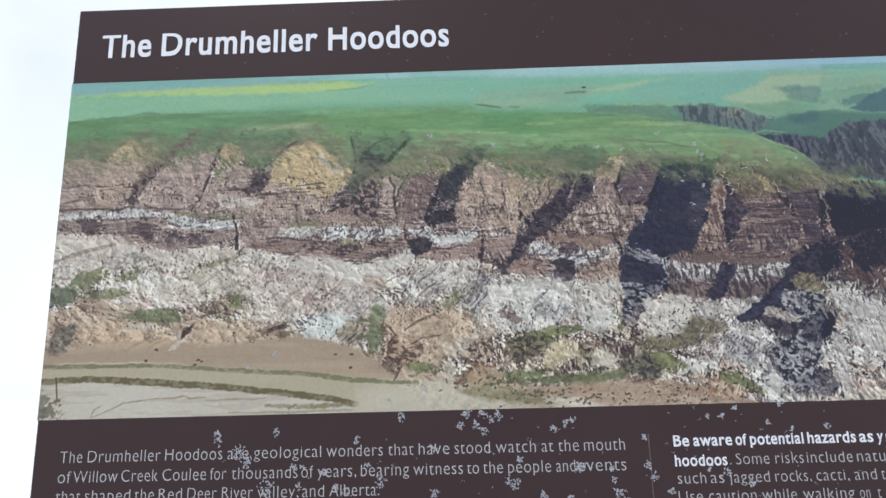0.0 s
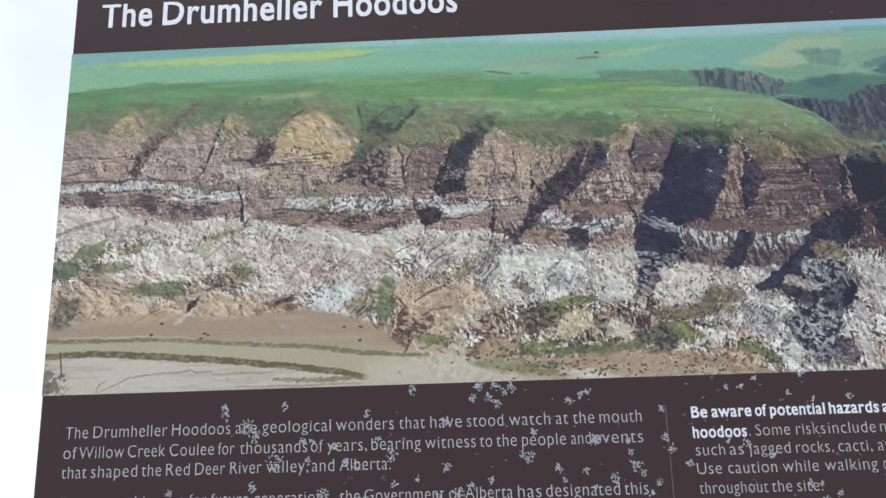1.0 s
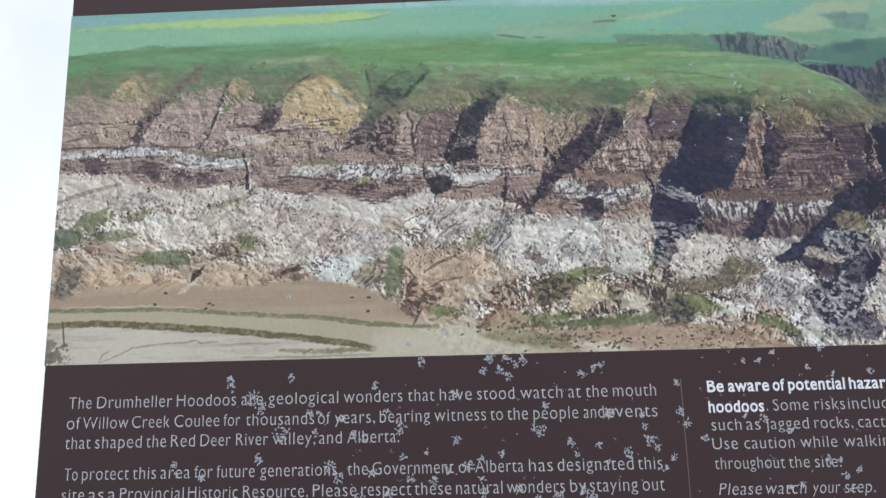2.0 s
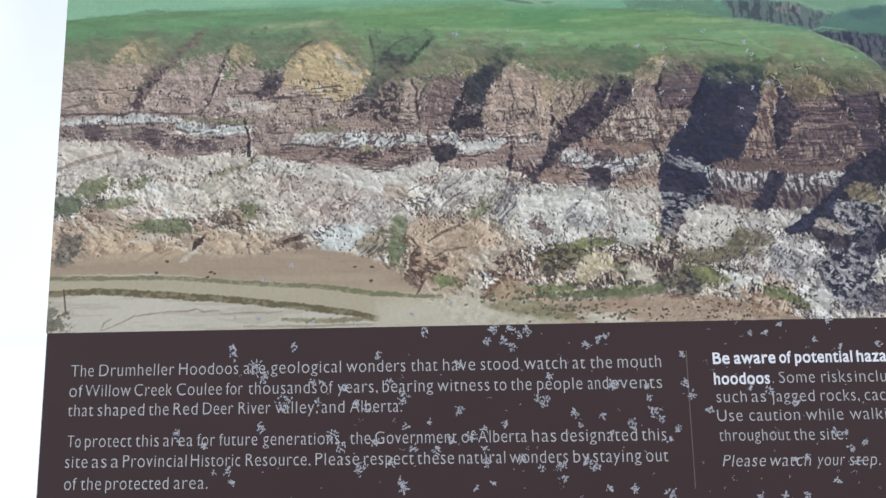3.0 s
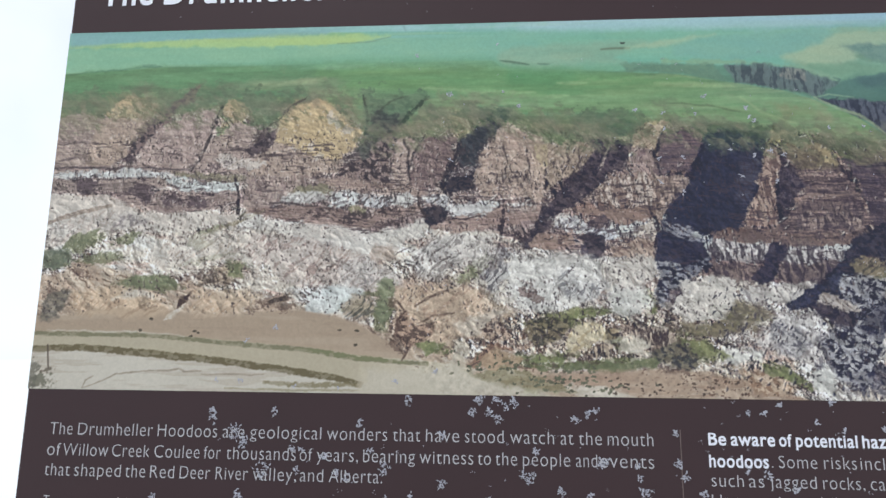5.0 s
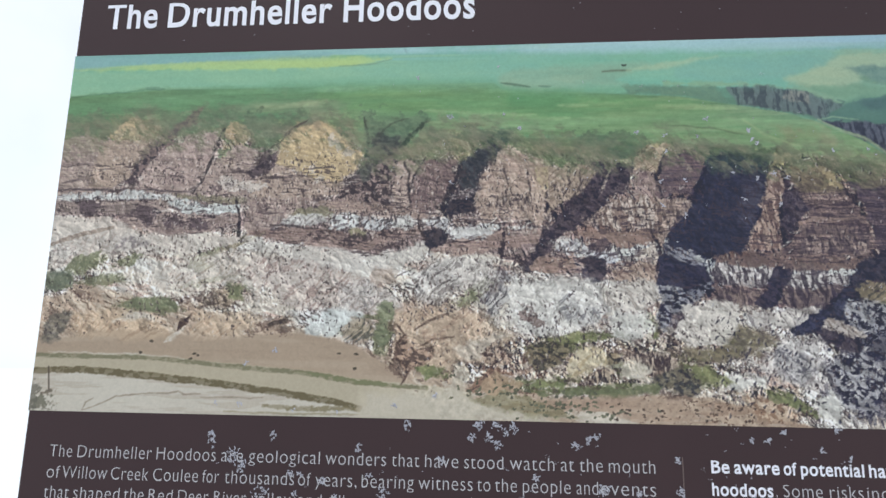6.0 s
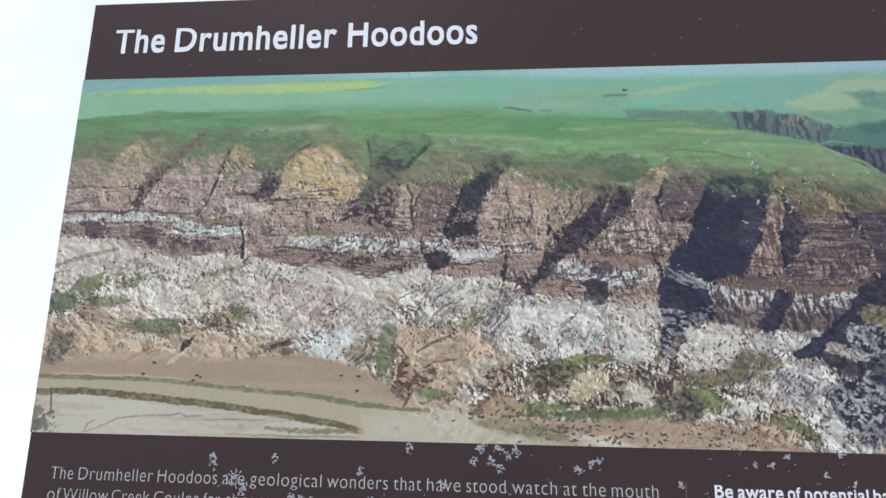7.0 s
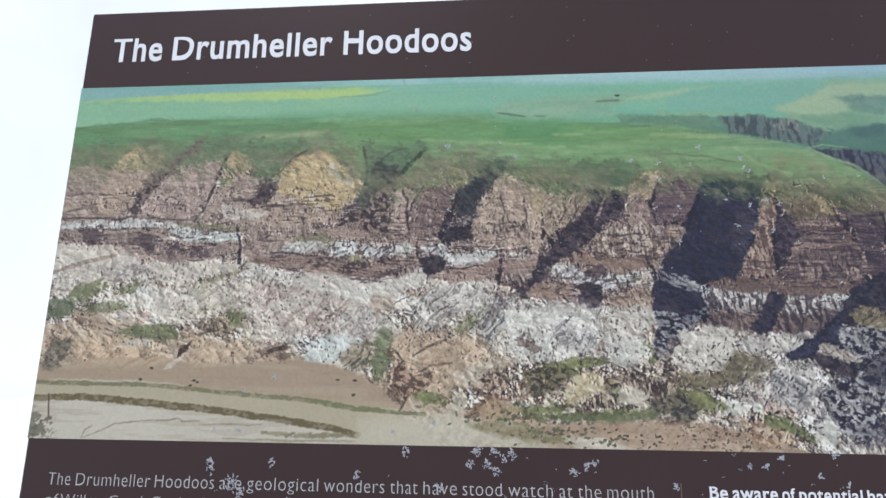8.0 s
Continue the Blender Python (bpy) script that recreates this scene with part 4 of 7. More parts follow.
for width, points in ((1.5, (361.5, 135.5, 379.5, 136.8, 397.2, 136.0, 410.4, 132.2)), (1.6, (363.0, 124.2, 377.3, 126.4, 396.7, 125.6)), (1.3, (492.1, 119.4, 509.7, 120.8, 534.1, 115.7)), (1.2, (491.0, 107.9, 511.8, 108.7, 532.9, 105.1)), (1.2, (493.5, 127.4, 513.9, 129.5, 533.6, 126.5)), (1.2, (291.4, 149.7, 307.0, 151.1, 322.5, 149.5)),
                      (1.1, (257.8, 142.2, 273.6, 142.9, 288.5, 144.3)), (1.2, (292.2, 140.5, 310.7, 141.1, 329.0, 138.7)), (1.3, (213.1, 141.0, 228.3, 142.5, 243.5, 140.0)), (1.1, (161.9, 153.7, 181.3, 156.3, 197.0, 155.3)), (1.2, (112.6, 150.1, 134.3, 152.7, 150.3, 151.0)), (1.1, (61.3, 156.6, 85.4, 159.7, 97.8, 157.1)), (1.2, (554.8, 108.1, 566.9, 110.2, 593.2, 107.0))):
    line = np.array(points)
    stroke((66, 56, 62), width, *(p - 1.4 * (n % 2) for n, p in enumerate(line)), strength=0.55, ragged=1.2, gaps=1.4)
    stroke((200, 186, 176), 0.8 * width, *line, strength=0.5, ragged=1.2, gaps=1.5)
for strength, points in ((0.65, (567.2, 111.9, 594.7, 115.9, 610.7, 90.2, 571.1, 86.6)), (0.65, (493.0, 57.2, 528.6, 62.8, 533.9, 40.5, 518.0, 41.7)), (0.45, (498.3, 37.7, 518.7, 41.0, 514.9, 19.0, 498.2, 19.4)), (0.5, (416.5, 73.1, 428.5, 74.6, 422.5, 59.2, 412.1, 55.0)), (0.6, (477.9, 94.2, 486.2, 97.2, 479.5, 74.1, 469.3, 70.4)), (0.4, (299.7, 93.9, 314.1, 95.8, 306.8, 77.6, 292.5, 72.1))):
    shape((50, 46, 60), np.array(points).ravel(), strength=strength, ragged=1.2, comb=1.2)
scratches(170, 545, 628, 66, 135, ONES, 5, (NIGHT, (70, 60, 64), (92, 74, 70)), 6, 0.7, 1.5)
scratches(160, 350, 545, 95, 200, wall, 10, (NIGHT, (56, 48, 58)), 6, 0.6, 1.4)
# the print is hard in its contrasts: deep shade, chalky lights
hard = cliff * (1 - bad)
PAINT += (PAINT - np.array((142, 122, 116))) * ((0.14 + 0.26 * east) * hard)[..., None]
PAINT += (PAINT - np.array((178, 168, 160))) * (0.2 * bad)[..., None]
stroke((150, 142, 112), 1.0, 542.9, 163.9, 562.1, 157.3, 600.6, 150.9, strength=0.6)

# tan mounds at the foot, the gravel road and its verges
foot = outline(4.7, 75.7, 25.8, 83.5, 42.3, 79.8, 58.8, 74.9, 87.3, 66.1, 102.4, 70.7, 126.4, 61.7, 153.1, 60.8, 172.2, 56.6, 202.3, 49.0, 235.5, 41.3, 520.5, -65.6)
sand = below(foot, 2.5, 5.0)
lay((188, 164, 142), sand * 0.85)
lay((204, 190, 170), sand * 0.6 * ramp(cloudy(A, B + 0.4 * A, 14, 8, 92, 3), 0.52, 0.64))
DUNES = daylight(ridged(A + 0.9 * B + 5 * WOB_A, B + 3 * WOB_B, 26, 15, 230, 4), 1.0, 0.5)
lay((150, 126, 106), sand * 0.7 * ramp(-DUNES, 0.3, 1.2))
lay((100, 84, 76), sand * 0.85 * ramp(-DUNES, 1.2, 2.2))
lay((216, 202, 182), sand * 0.6 * ramp(DUNES, 0.5, 1.8))
shape((182, 156, 136), 238.1, 71.7, 259.9, 77.3, 285.4, 72.1, 296.2, 57.9, 285.6, 40.2, 253.9, 25.9, 244.6, 39.7, 240.4, 57.3, strength=0.7, soft=3)
shape((188, 168, 146), 253.8, 29.3, 275.0, 40.1, 278.7, 26.3, 275.3, 18.7, 239.8, 20.4, strength=0.8)
shape((150, 116, 98), 287.6, 17.9, 296.2, 28.3, 305.0, 31.9, 317.2, 26.9, 311.9, 18.4, strength=0.75)
mound = outline(7.0, 46.7, 22.7, 48.4, 49.7, 53.1, 88.9, 51.4, 127.6, 48.1, 146.3, 50.5, 179.9, 52.4, 209.8, 46.3, 232.1, 35.3, 245.0, 25.7, 247.6, 20.6, 504.5, -202.4)
lay((176, 156, 134), below(mound, 1.2, 1.2) * 0.95)
lay((188, 170, 148), below(mound, 3) * 0.5 * ramp(cloudy(A, B, 60, 9, 98, 2), 0.45, 0.65))
lay((166, 145, 125), below(mound, 3) * 0.3 * ramp(cloudy(A, B, 20, 3, 99, 3), 0.56, 0.66))
stroke((92, 74, 66), 2.2, 105.0, 64.1, 99.7, 58.8, 97.1, 54.4, strength=0.9)
stroke((206, 196, 180), 2.0, 100.2, 53.7, 92.9, 49.9, 89.3, 47.7, strength=0.8)
stroke((110, 96, 84), 2.4, 21.7, 55.1, 14.2, 52.0, 13.3, 47.5, strength=0.8)
verge = outline(-3.5, 36.9, 71.2, 36.9, 128.9, 32.3, 185.1, 28.2, 218.1, 22.8, 261.1, 20.5, 292.8, 16.3, 524.0, -35.6)
plain = below(verge, 0.8, 0.6)
lay((186, 176, 152), plain)
lay((204, 194, 172), plain * 0.8 * ramp(A, 200, 260))
stroke((122, 120, 92), 3.0, -2.5, 35.8, 71.4, 35.4, 129.1, 30.9, 185.2, 26.5, 218.2, 21.8, 261.2, 18.8, strength=0.85, taper=0.1, ragged=0.35, gaps=0.7)
stroke((126, 130, 94), 3.4, 177.8, 27.0, 203.6, 24.3, 232.6, 21.0, 246.9, 20.2, strength=0.8, ragged=0.4, gaps=1.3)
stroke((206, 200, 186), 1.0, 8.3, 38.2, 71.2, 37.2, 102.2, 34.8, strength=0.7)
inner = outline(-2.4, 25.2, 53.1, 26.1, 91.9, 23.1, 137.6, 19.3, 174.9, 14.7, 204.3, 10.1, 221.7, 6.0, 226.6, -8.8, 504.5, -202.4)
island = below(inner, 0.8, 0.4)
lay((204, 198, 184), island)
lay((184, 172, 156), island * 0.5 * ramp(cloudy(A, B, 26, 3, 101, 3), 0.52, 0.64))
stroke((108, 98, 70), 4.6, -2.5, 25.9, 33.6, 26.8, 68.8, 24.5, 103.5, 21.2, 137.7, 18.3, 175.0, 13.4, 204.3, 9.1, 219.6, 5.6, strength=0.95, taper=0.15, ragged=0.3, gaps=0.5)
stroke((128, 118, 86), 3.2, 157.1, 6.1, 182.8, 4.9, 218.9, 5.3, strength=0.75)
stroke((150, 142, 112), 1.6, 131.6, 2.1, 168.5, 1.5, 219.0, 2.2, strength=0.7)
for points in ((37.0, 1.4, 50.0, 5.3, 59.0, 10.1, 74.2, 11.4), (68.5, 11.3, 100.5, 14.0, 104.5, 12.0, 115.7, 12.2), (115.9, 10.1, 138.2, 11.2, 156.8, 10.9), (37.0, 1.4, 38.3, 6.1, 43.8, 8.7)):
    stroke((138, 124, 106), 1.0, np.array(points).ravel(), strength=0.7)
patch(7.6, 3.7, 8, 5, (110, 108, 92), 0.8, 0, 1.2)
patch(1.2, 7.1, 4, 10, (104, 102, 90), 0.7, 0, 1.2)
stroke((84, 70, 62), 0.9, 10.2, 28.3, 12.4, 13.1, ragged=0.0, taper=0.0)
patch(11.5, 11.6, 5, 1.2, (108, 98, 84), 0.8, 15)
shape((200, 190, 168), 218.5, 14.9, 261.2, 17.1, 285.9, 9.4, 320.4, 0.8, 219.1, -0.2, strength=0.8, soft=3)
# scrub and brown banks along the road to the east
floor_east = outline(242.9, -76.2, 261.4, 7.2, 292.8, 18.0, 317.1, 19.5, 344.5, 15.9, 378.3, 17.3, 408.4, 17.8, 431.4, 16.3, 453.8, 11.2, 475.8, 5.2, 494.2, -1.1, 520.5, -65.6)
bank = below(floor_east, 1.5, 2) * ramp(A, 285, 300)
lay((182, 160, 138), bank * 0.9)
lay((160, 134, 114), bank * 0.7 * ramp(cloudy(A, B, 40, 5, 104, 3), 0.48, 0.6))
lay((200, 186, 170), bank * 0.5 * ramp(cloudy(A, B, 30, 4, 107, 3), 0.54, 0.64))
lay((110, 84, 70), bank * 0.7 * ramp(CHIP, 0.66, 0.72))
shape((206, 198, 180), 268.4, 9.7, 292.8, 11.2, 320.4, 5.1, 347.6, 2.0, 268.5, 0.9, strength=0.7)
shape((206, 200, 186), 357.8, 6.9, 371.2, 6.2, 390.9, 0.1, 364.3, 0.4, strength=0.85)
shape((128, 128, 92), 285.8, 14.5, 310.2, 18.3, 330.8, 12.0, 364.4, 1.8, 323.8, 2.2, 292.8, 10.2, strength=0.55, ragged=1)
SCRUB = (120, 124, 92)
for a, b, ra, rb, tilt in ((28.0, 97.1, 14, 5.5, 25), (10.3, 84.6, 12, 7, 0), (41.5, 86.3, 15, 4, 0), (72.1, 69.8, 18, 5, 0), (87.2, 66.9, 11, 3.5, 0), (57.8, 100.2, 10, 3, 25), (110.9, 103.4, 13, 2.8, 25), (107.7, 96.5, 8, 4, 0), (132.5, 79.5, 8, 5, 0), (116.5, 85.8, 16, 2.4, 10), (288.2, 76.4, 12, 5, 28), (234.6, 68.8, 6, 6, 0), (235.0, 57.3, 5, 9, 0), (232.4, 45.9, 5, 10, 0), (220.2, 61.5, 16, 3, 12), (218.7, 52.8, 14, 6, -8), (292.5, 83.0, 9, 4, 30)):
    patch(a, b, ra, rb * 0.85, SCRUB, 0.75, tilt, 0.7)
for a, b, ra, rb, tilt in ((359.1, 50.9, 24, 4, 6), (341.6, 44.5, 18, 5, 0), (365.0, 20.4, 46, 3.5, 2), (330.9, 23.8, 24, 4, 6), (361.5, 18.3, 22, 3.5, 0), (379.0, 34.1, 10, 5, -30), (400.5, 59.0, 6, 10, 20), (425.8, 31.5, 18, 5, -18), (450.4, 52.7, 16, 7, 0), (460.1, 49.4, 14, 5, 0), (439.7, 42.4, 22, 4, 10), (476.7, 14.9, 16, 3, -28), (264.5, 29.5, 11, 5, -10), (422.0, 23.7, 14, 4, 0), (483.9, 14.1, 14, 3, -30)):
    patch(a, b, ra * 0.95, rb * 0.7, (98, 104, 68), 0.82, tilt, 0.6)
RUST = (92, 70, 64)
for a, b, ra, rb, tilt in ((244.8, 32.7, 7, 6, -40), (242.7, 43.2, 5, 7, 0), (251.8, 39.8, 4, 6, 0), (238.6, 57.3, 3, 6, 30), (296.2, 43.9, 14, 5, 15), (301.5, 37.0, 7, 5, 0), (305.0, 47.5, 6, 5, 0), (157.2, 56.5, 12, 4, 15), (166.7, 53.7, 9, 3, 10), (331.1, 37.4, 8, 8, 0), (341.5, 39.3, 8, 6, 0), (365.2, 27.8, 9, 4, 20)):
    patch(a, b, ra * 0.8, rb * 0.7, RUST, 0.5, tilt, 1.5)
for a, b, ra, rb, tilt in ((406.2, 38.6, 12, 8, 0), (410.8, 31.9, 12, 9, 0), (386.1, 41.7, 9, 4, 0), (418.5, 20.4, 12, 7, 0), (375.8, 39.8, 5, 8, 0), (324.5, 65.3, 4, 4, 0), (109.6, 76.4, 18, 3, 12), (121.7, 70.9, 12, 4, 0), (26.8, 75.9, 7, 5, 0), (7.8, 54.9, 6, 8, 0), (12.4, 64.4, 8, 5, 0), (75.6, 66.0, 3, 1.2, 0)):
    patch(a, b, ra * 0.8, rb * 0.7, RUST, 0.5, tilt, 1.5)
speckle = ramp(A, 240, 260) * ramp(-B, -85, -70) * ramp(B, 8, 20) * ramp(-A, -500, -460)
lay((82, 64, 60), speckle * 0.5 * ramp(cloudy(A + 0.5 * B, B, 3.6, 3.0, 111, 3), 0.615, 0.68))
lay((216, 208, 192), speckle * 0.5 * ramp(cloudy(A, B, 6, 4, 115, 3), 0.60, 0.68))

# ---- a second pass of ink: the land's own forms, each with the lie of its strata, flutes or rubble
CRUMB = cloudy(A, B, 7, 6, 341, 5) - 0.5
TURNED = 22 * (cloudy(A, B, 34, 26, 345, 2) - 0.5)
GRITTY = ramp(cloudy(A, B, 1.9, 1.6, 347, 3), 0.3, 0.7)
LEVEL = 0.4 * ramp(LAYER, 0.44, 0.56) + 0.48 * ramp(cloudy(A, B + SAG, 16, 1.2, 349, 3), 0.4, 0.6) + 0.12 * GRITTY
FLUTED = 0.8 * ramp(cloudy(A + 0.12 * B + 2.2 * WOB_A, B + 2 * WOB_B, 1.7, 6.5, 301, 3), 0.38, 0.62) + 0.2 * GRITTY
LEFTWARD = 0.85 * ramp(cloudy(A - 0.75 * B + TURNED + 3 * WOB_A, B + 0.5 * TURNED + 2 * WOB_B, 2.0, 5.0, 305, 4), 0.34, 0.5) + 0.15 * GRITTY
RIGHTWARD = 0.85 * ramp(cloudy(A + 0.75 * B + TURNED + 3 * WOB_A, B + 0.5 * TURNED + 2 * WOB_B, 2.0, 5.0, 309, 4), 0.34, 0.5) + 0.15 * GRITTY
RUBBLE = ramp(cloudy(A + 0.4 * B + 2 * WOB_A, B + 2 * WOB_B, 2.6, 2.2, 313, 4), 0.36, 0.6)
EASY = cloudy(A + B, B, 16, 5, 317, 5)
BUSHY = 0.55 * ramp(cloudy(A + 0.5 * B, B, 3.0, 2.2, 321, 4), 0.34, 0.64) + 0.45 * cloudy(A + B, B, 12, 7, 325, 3)
RUTS = 0.6 * LEVEL + 0.4 * FLUTED


def area(dark, light, grain, *points, strength=0.85, soft=1.0, crumb=2.6):
    """An area of the land in two tones that follow its grain, crumbling at its edge, inside a closed outline."""
    p = np.array(points).reshape(-1, 2)
    m = 6 + 2 * soft
    w = crop(p[:, 0].min() - m, p[:, 0].max() + m, p[:, 1].min() - m, p[:, 1].max() + m)
    a, b = A[w] + WOB_A[w], B[w] + WOB_B[w]
    inside, best = np.zeros(a.shape, bool), np.full(a.shape, 1e9)
    for (a0, b0), (a1, b1) in zip(p, np.roll(p, -1, axis=0)):
        inside ^= ((b0 > b) != (b1 > b)) & (a < (a1 - a0) * (b - b0) / (b1 - b0 if b1 != b0 else 1e-9) + a0)
        t = np.clip(((a - a0) * (a1 - a0) + (b - b0) * (b1 - b0)) / ((a1 - a0) ** 2 + (b1 - b0) ** 2 + 1e-9), 0, 1)
        best = np.minimum(best, np.hypot(a - a0 - t * (a1 - a0), b - b0 - t * (b1 - b0)))
    crumb = min(crumb, 0.3 * np.ptp(p[:, 1]), 0.3 * np.ptp(p[:, 0]))
    g = grain[w][..., None]
    tone = np.asarray(dark, float) * (1 - g) + np.asarray(light, float) * g
    mask = strength * ramp(np.where(inside, best, -best) + crumb * (3.2 * CRUMB[w] + 0.3 * GRITTY[w] - 0.15), -soft, soft)
    PAINT[w] += (tone - PAINT[w]) * mask[..., None]


# fields: soft bands of green, no hard line between the near and the far ones
area((122, 182, 162), (140, 192, 158), EASY, -0.1, 236.8, 69.3, 238.4, 211.8, 237.0, 296.1, 244.0, 393.6, 247.4, 469.1, 247.9, 525.1, 238.9, 522.8, 234.9, 496.1, 222.1, 414.9, 221.0, 354.5, 227.3, 315.7, 228.0, 300.1, 222.4, 179.8, 223.1, 71.0, 223.7, -1.2, 220.6, strength=0.62, soft=4, crumb=1.5)
area((134, 184, 148), (146, 194, 156), EASY, -1.2, 220.6, -0.1, 236.8, 69.4, 237.5, 179.1, 235.3, 212.1, 231.3, 179.8, 223.9, 71.0, 224.1, strength=0.6, soft=3, crumb=1.5)
area((176, 206, 216), (160, 198, 212), EASY, 235.9, 247.7, 355.1, 249.5, 469.4, 250.4, 567.3, 250.4, 566.0, 241.4, 505.3, 240.8, 354.9, 243.0, strength=0.6, soft=3, crumb=1.5)
area((138, 180, 186), (122, 172, 168), EASY, 0.5, 250.5, 132.2, 249.6, 211.3, 248.9, 178.6, 243.2, 47.3, 241.8, 1.0, 238.1, strength=0.75, soft=2.5, crumb=1.5)
area((172, 204, 132), (186, 214, 138), EASY, 0.5, 238.6, 68.9, 242.1, 132.7, 242.9, 178.6, 244.1, 211.5, 243.6, 232.0, 241.6, 211.8, 237.9, 170.8, 236.4, 69.4, 237.5, strength=0.75, soft=1.8, crumb=1.5)
stroke((112, 150, 126), 1.2, 195.5, 237.0, 215.9, 237.7, 232.0, 241.2, strength=0.6, ragged=0.2)
stroke((118, 150, 150), 1.6, 243.2, 245.7, 240.6, 251.0, strength=0.4, ragged=0.2)
area((100, 146, 102), (112, 158, 112), EASY, -0.5, 218.8, 49.8, 222.0, 71.1, 222.8, 179.9, 222.6, 212.5, 222.2, 196.7, 213.1, 143.7, 210.1, 85.6, 207.1, 52.0, 204.8, -3.7, 203.0, strength=0.75, soft=3, crumb=1.5)
area((104, 152, 100), (122, 164, 106), EASY, 179.9, 221.3, 296.1, 220.8, 315.6, 217.8, 354.1, 215.1, 391.8, 210.9, 429.0, 208.3, 457.9, 201.9, 428.0, 193.7, 353.5, 192.9, 296.2, 198.2, 205.3, 201.5, 180.7, 208.4, strength=0.72, soft=4, crumb=1.5)
area((90, 146, 98), (100, 154, 104), EASY, 312.5, 220.0, 354.1, 216.0, 361.5, 206.2, 338.5, 202.6, 313.6, 205.3, strength=0.55, soft=3, crumb=1.5)
area((112, 156, 106), (146, 176, 128), cloudy(A, B, 50, 4, 331, 3), 296.2, 199.0, 353.5, 195.3, 421.2, 202.8, 464.9, 199.7, 500.3, 193.7, 527.4, 182.6, 546.6, 169.4, 515.3, 169.2, 473.1, 170.7, 426.9, 178.6, 371.9, 183.6, 315.4, 188.7, strength=0.65, soft=4, crumb=1.5)
for line in ((284.5, 198.5, 303.9, 199.7, 330.8, 198.3), (338.4, 195.6, 353.5, 195.7), (410.2, 203.8, 446.9, 202.2, 475.7, 198.3), (346.2, 204.9, 365.2, 204.9), (428.5, 201.4, 461.4, 200.6), (253.1, 203.3, 276.7, 202.0, 296.2, 199.0)):
    stroke((164, 188, 136), 2.2, *line, strength=0.5, ragged=0.4, soft=1.2)
stroke((92, 116, 84), 1.2, 416.7, 189.9, 442.2, 187.8, 463.5, 182.6, strength=0.6, ragged=0.3)
stroke((176, 186, 134), 1.4, 464.4, 192.9, 477.7, 181.6, 498.3, 174.1, strength=0.5, ragged=0.3, soft=1)
area((150, 138, 104), (126, 152, 104), BUSHY, 482.0, 189.4, 506.7, 186.9, 512.9, 178.9, 491.5, 177.4, strength=0.6, soft=3, crumb=1.5)
area((178, 158, 128), (140, 160, 112), EASY, 509.8, 182.9, 519.9, 178.8, 521.0, 173.0, 512.4, 175.0, strength=0.7, soft=3, crumb=1.5)
area((108, 132, 104), (142, 166, 124), EASY, 86.2, 201.1, 123.0, 209.7, 180.4, 213.5, 205.0, 209.5, 197.2, 203.8, 181.1, 201.6, 131.8, 203.5, 107.2, 200.6, strength=0.75, soft=3, crumb=1.5)
area((150, 172, 128), (168, 184, 138), EASY, 137.7, 208.1, 164.2, 211.3, 188.6, 212.5, 180.7, 208.4, 156.3, 206.4, strength=0.7, soft=2, crumb=1.5)
area((150, 174, 150), (128, 166, 132), EASY, 171.8, 219.8, 196.3, 221.3, 212.6, 220.0, 196.4, 218.3, strength=0.5, soft=2, crumb=1.5)
stroke((116, 168, 130), 7, 146.8, 223.0, 179.8, 223.1, 236.6, 222.4, 296.1, 221.3, 317.6, 218.2, 354.1, 216.0, 388.3, 215.1, strength=0.75, ragged=0.2, soft=5, taper=0.2)
# the hills beyond and the side valley
area((122, 166, 142), (158, 188, 158), cloudy(A, B, 40, 5, 335, 3), 304.8, 224.4, 315.8, 231.4, 354.7, 233.6, 385.4, 234.9, 423.1, 232.5, 392.7, 228.3, 384.8, 221.8, 392.2, 217.9, 354.2, 217.6, 315.6, 218.6, strength=0.7, soft=2.5, crumb=1.5)
stroke((84, 116, 94), 1.6, 307.9, 222.2, 317.6, 220.7, 327.3, 218.8, strength=0.8, ragged=0.2)
stroke((96, 128, 108), 1.4, 333.1, 219.4, 340.8, 218.8, strength=0.7, ragged=0.2)
stroke((104, 118, 96), 1.6, 375.6, 228.4, 385.1, 229.0, 394.6, 229.1, strength=0.8, ragged=0.2)
patch(390.3, 233.0, 1.5, 0.8, (62, 74, 68))
area((156, 188, 156), (172, 198, 160), EASY, 392.7, 229.2, 415.7, 233.5, 438.4, 237.1, 451.5, 237.5, 438.3, 234.5, 411.7, 229.5, strength=0.75, soft=1.5, crumb=1.5)
area((120, 176, 164), (130, 182, 160), EASY, 422.5, 223.3, 423.0, 230.8, 453.4, 237.0, 523.3, 238.6, 526.6, 236.0, 518.6, 229.6, 494.2, 221.3, 459.3, 219.0, strength=0.7, soft=2.5, crumb=1.5)
area((166, 190, 150), (182, 200, 158), EASY, 492.3, 220.5, 518.6, 229.6, 528.5, 236.8, 565.5, 237.3, 564.1, 227.5, 539.9, 227.4, 538.5, 216.0, 513.4, 214.7, strength=0.8, soft=2.5, crumb=1.5)
area((92, 128, 122), (116, 150, 134), BUSHY, 531.4, 227.6, 547.3, 228.8, 564.0, 226.7, 562.3, 213.8, 549.2, 216.6, 542.8, 221.6, strength=0.75, soft=2, crumb=1.5)
area((110, 156, 122), (128, 174, 134), EASY, 502.5, 214.6, 538.5, 216.0, 562.2, 213.0, 561.5, 208.2, 537.1, 204.8, 529.9, 203.4, 516.3, 209.4, strength=0.8, soft=2, crumb=1.5)
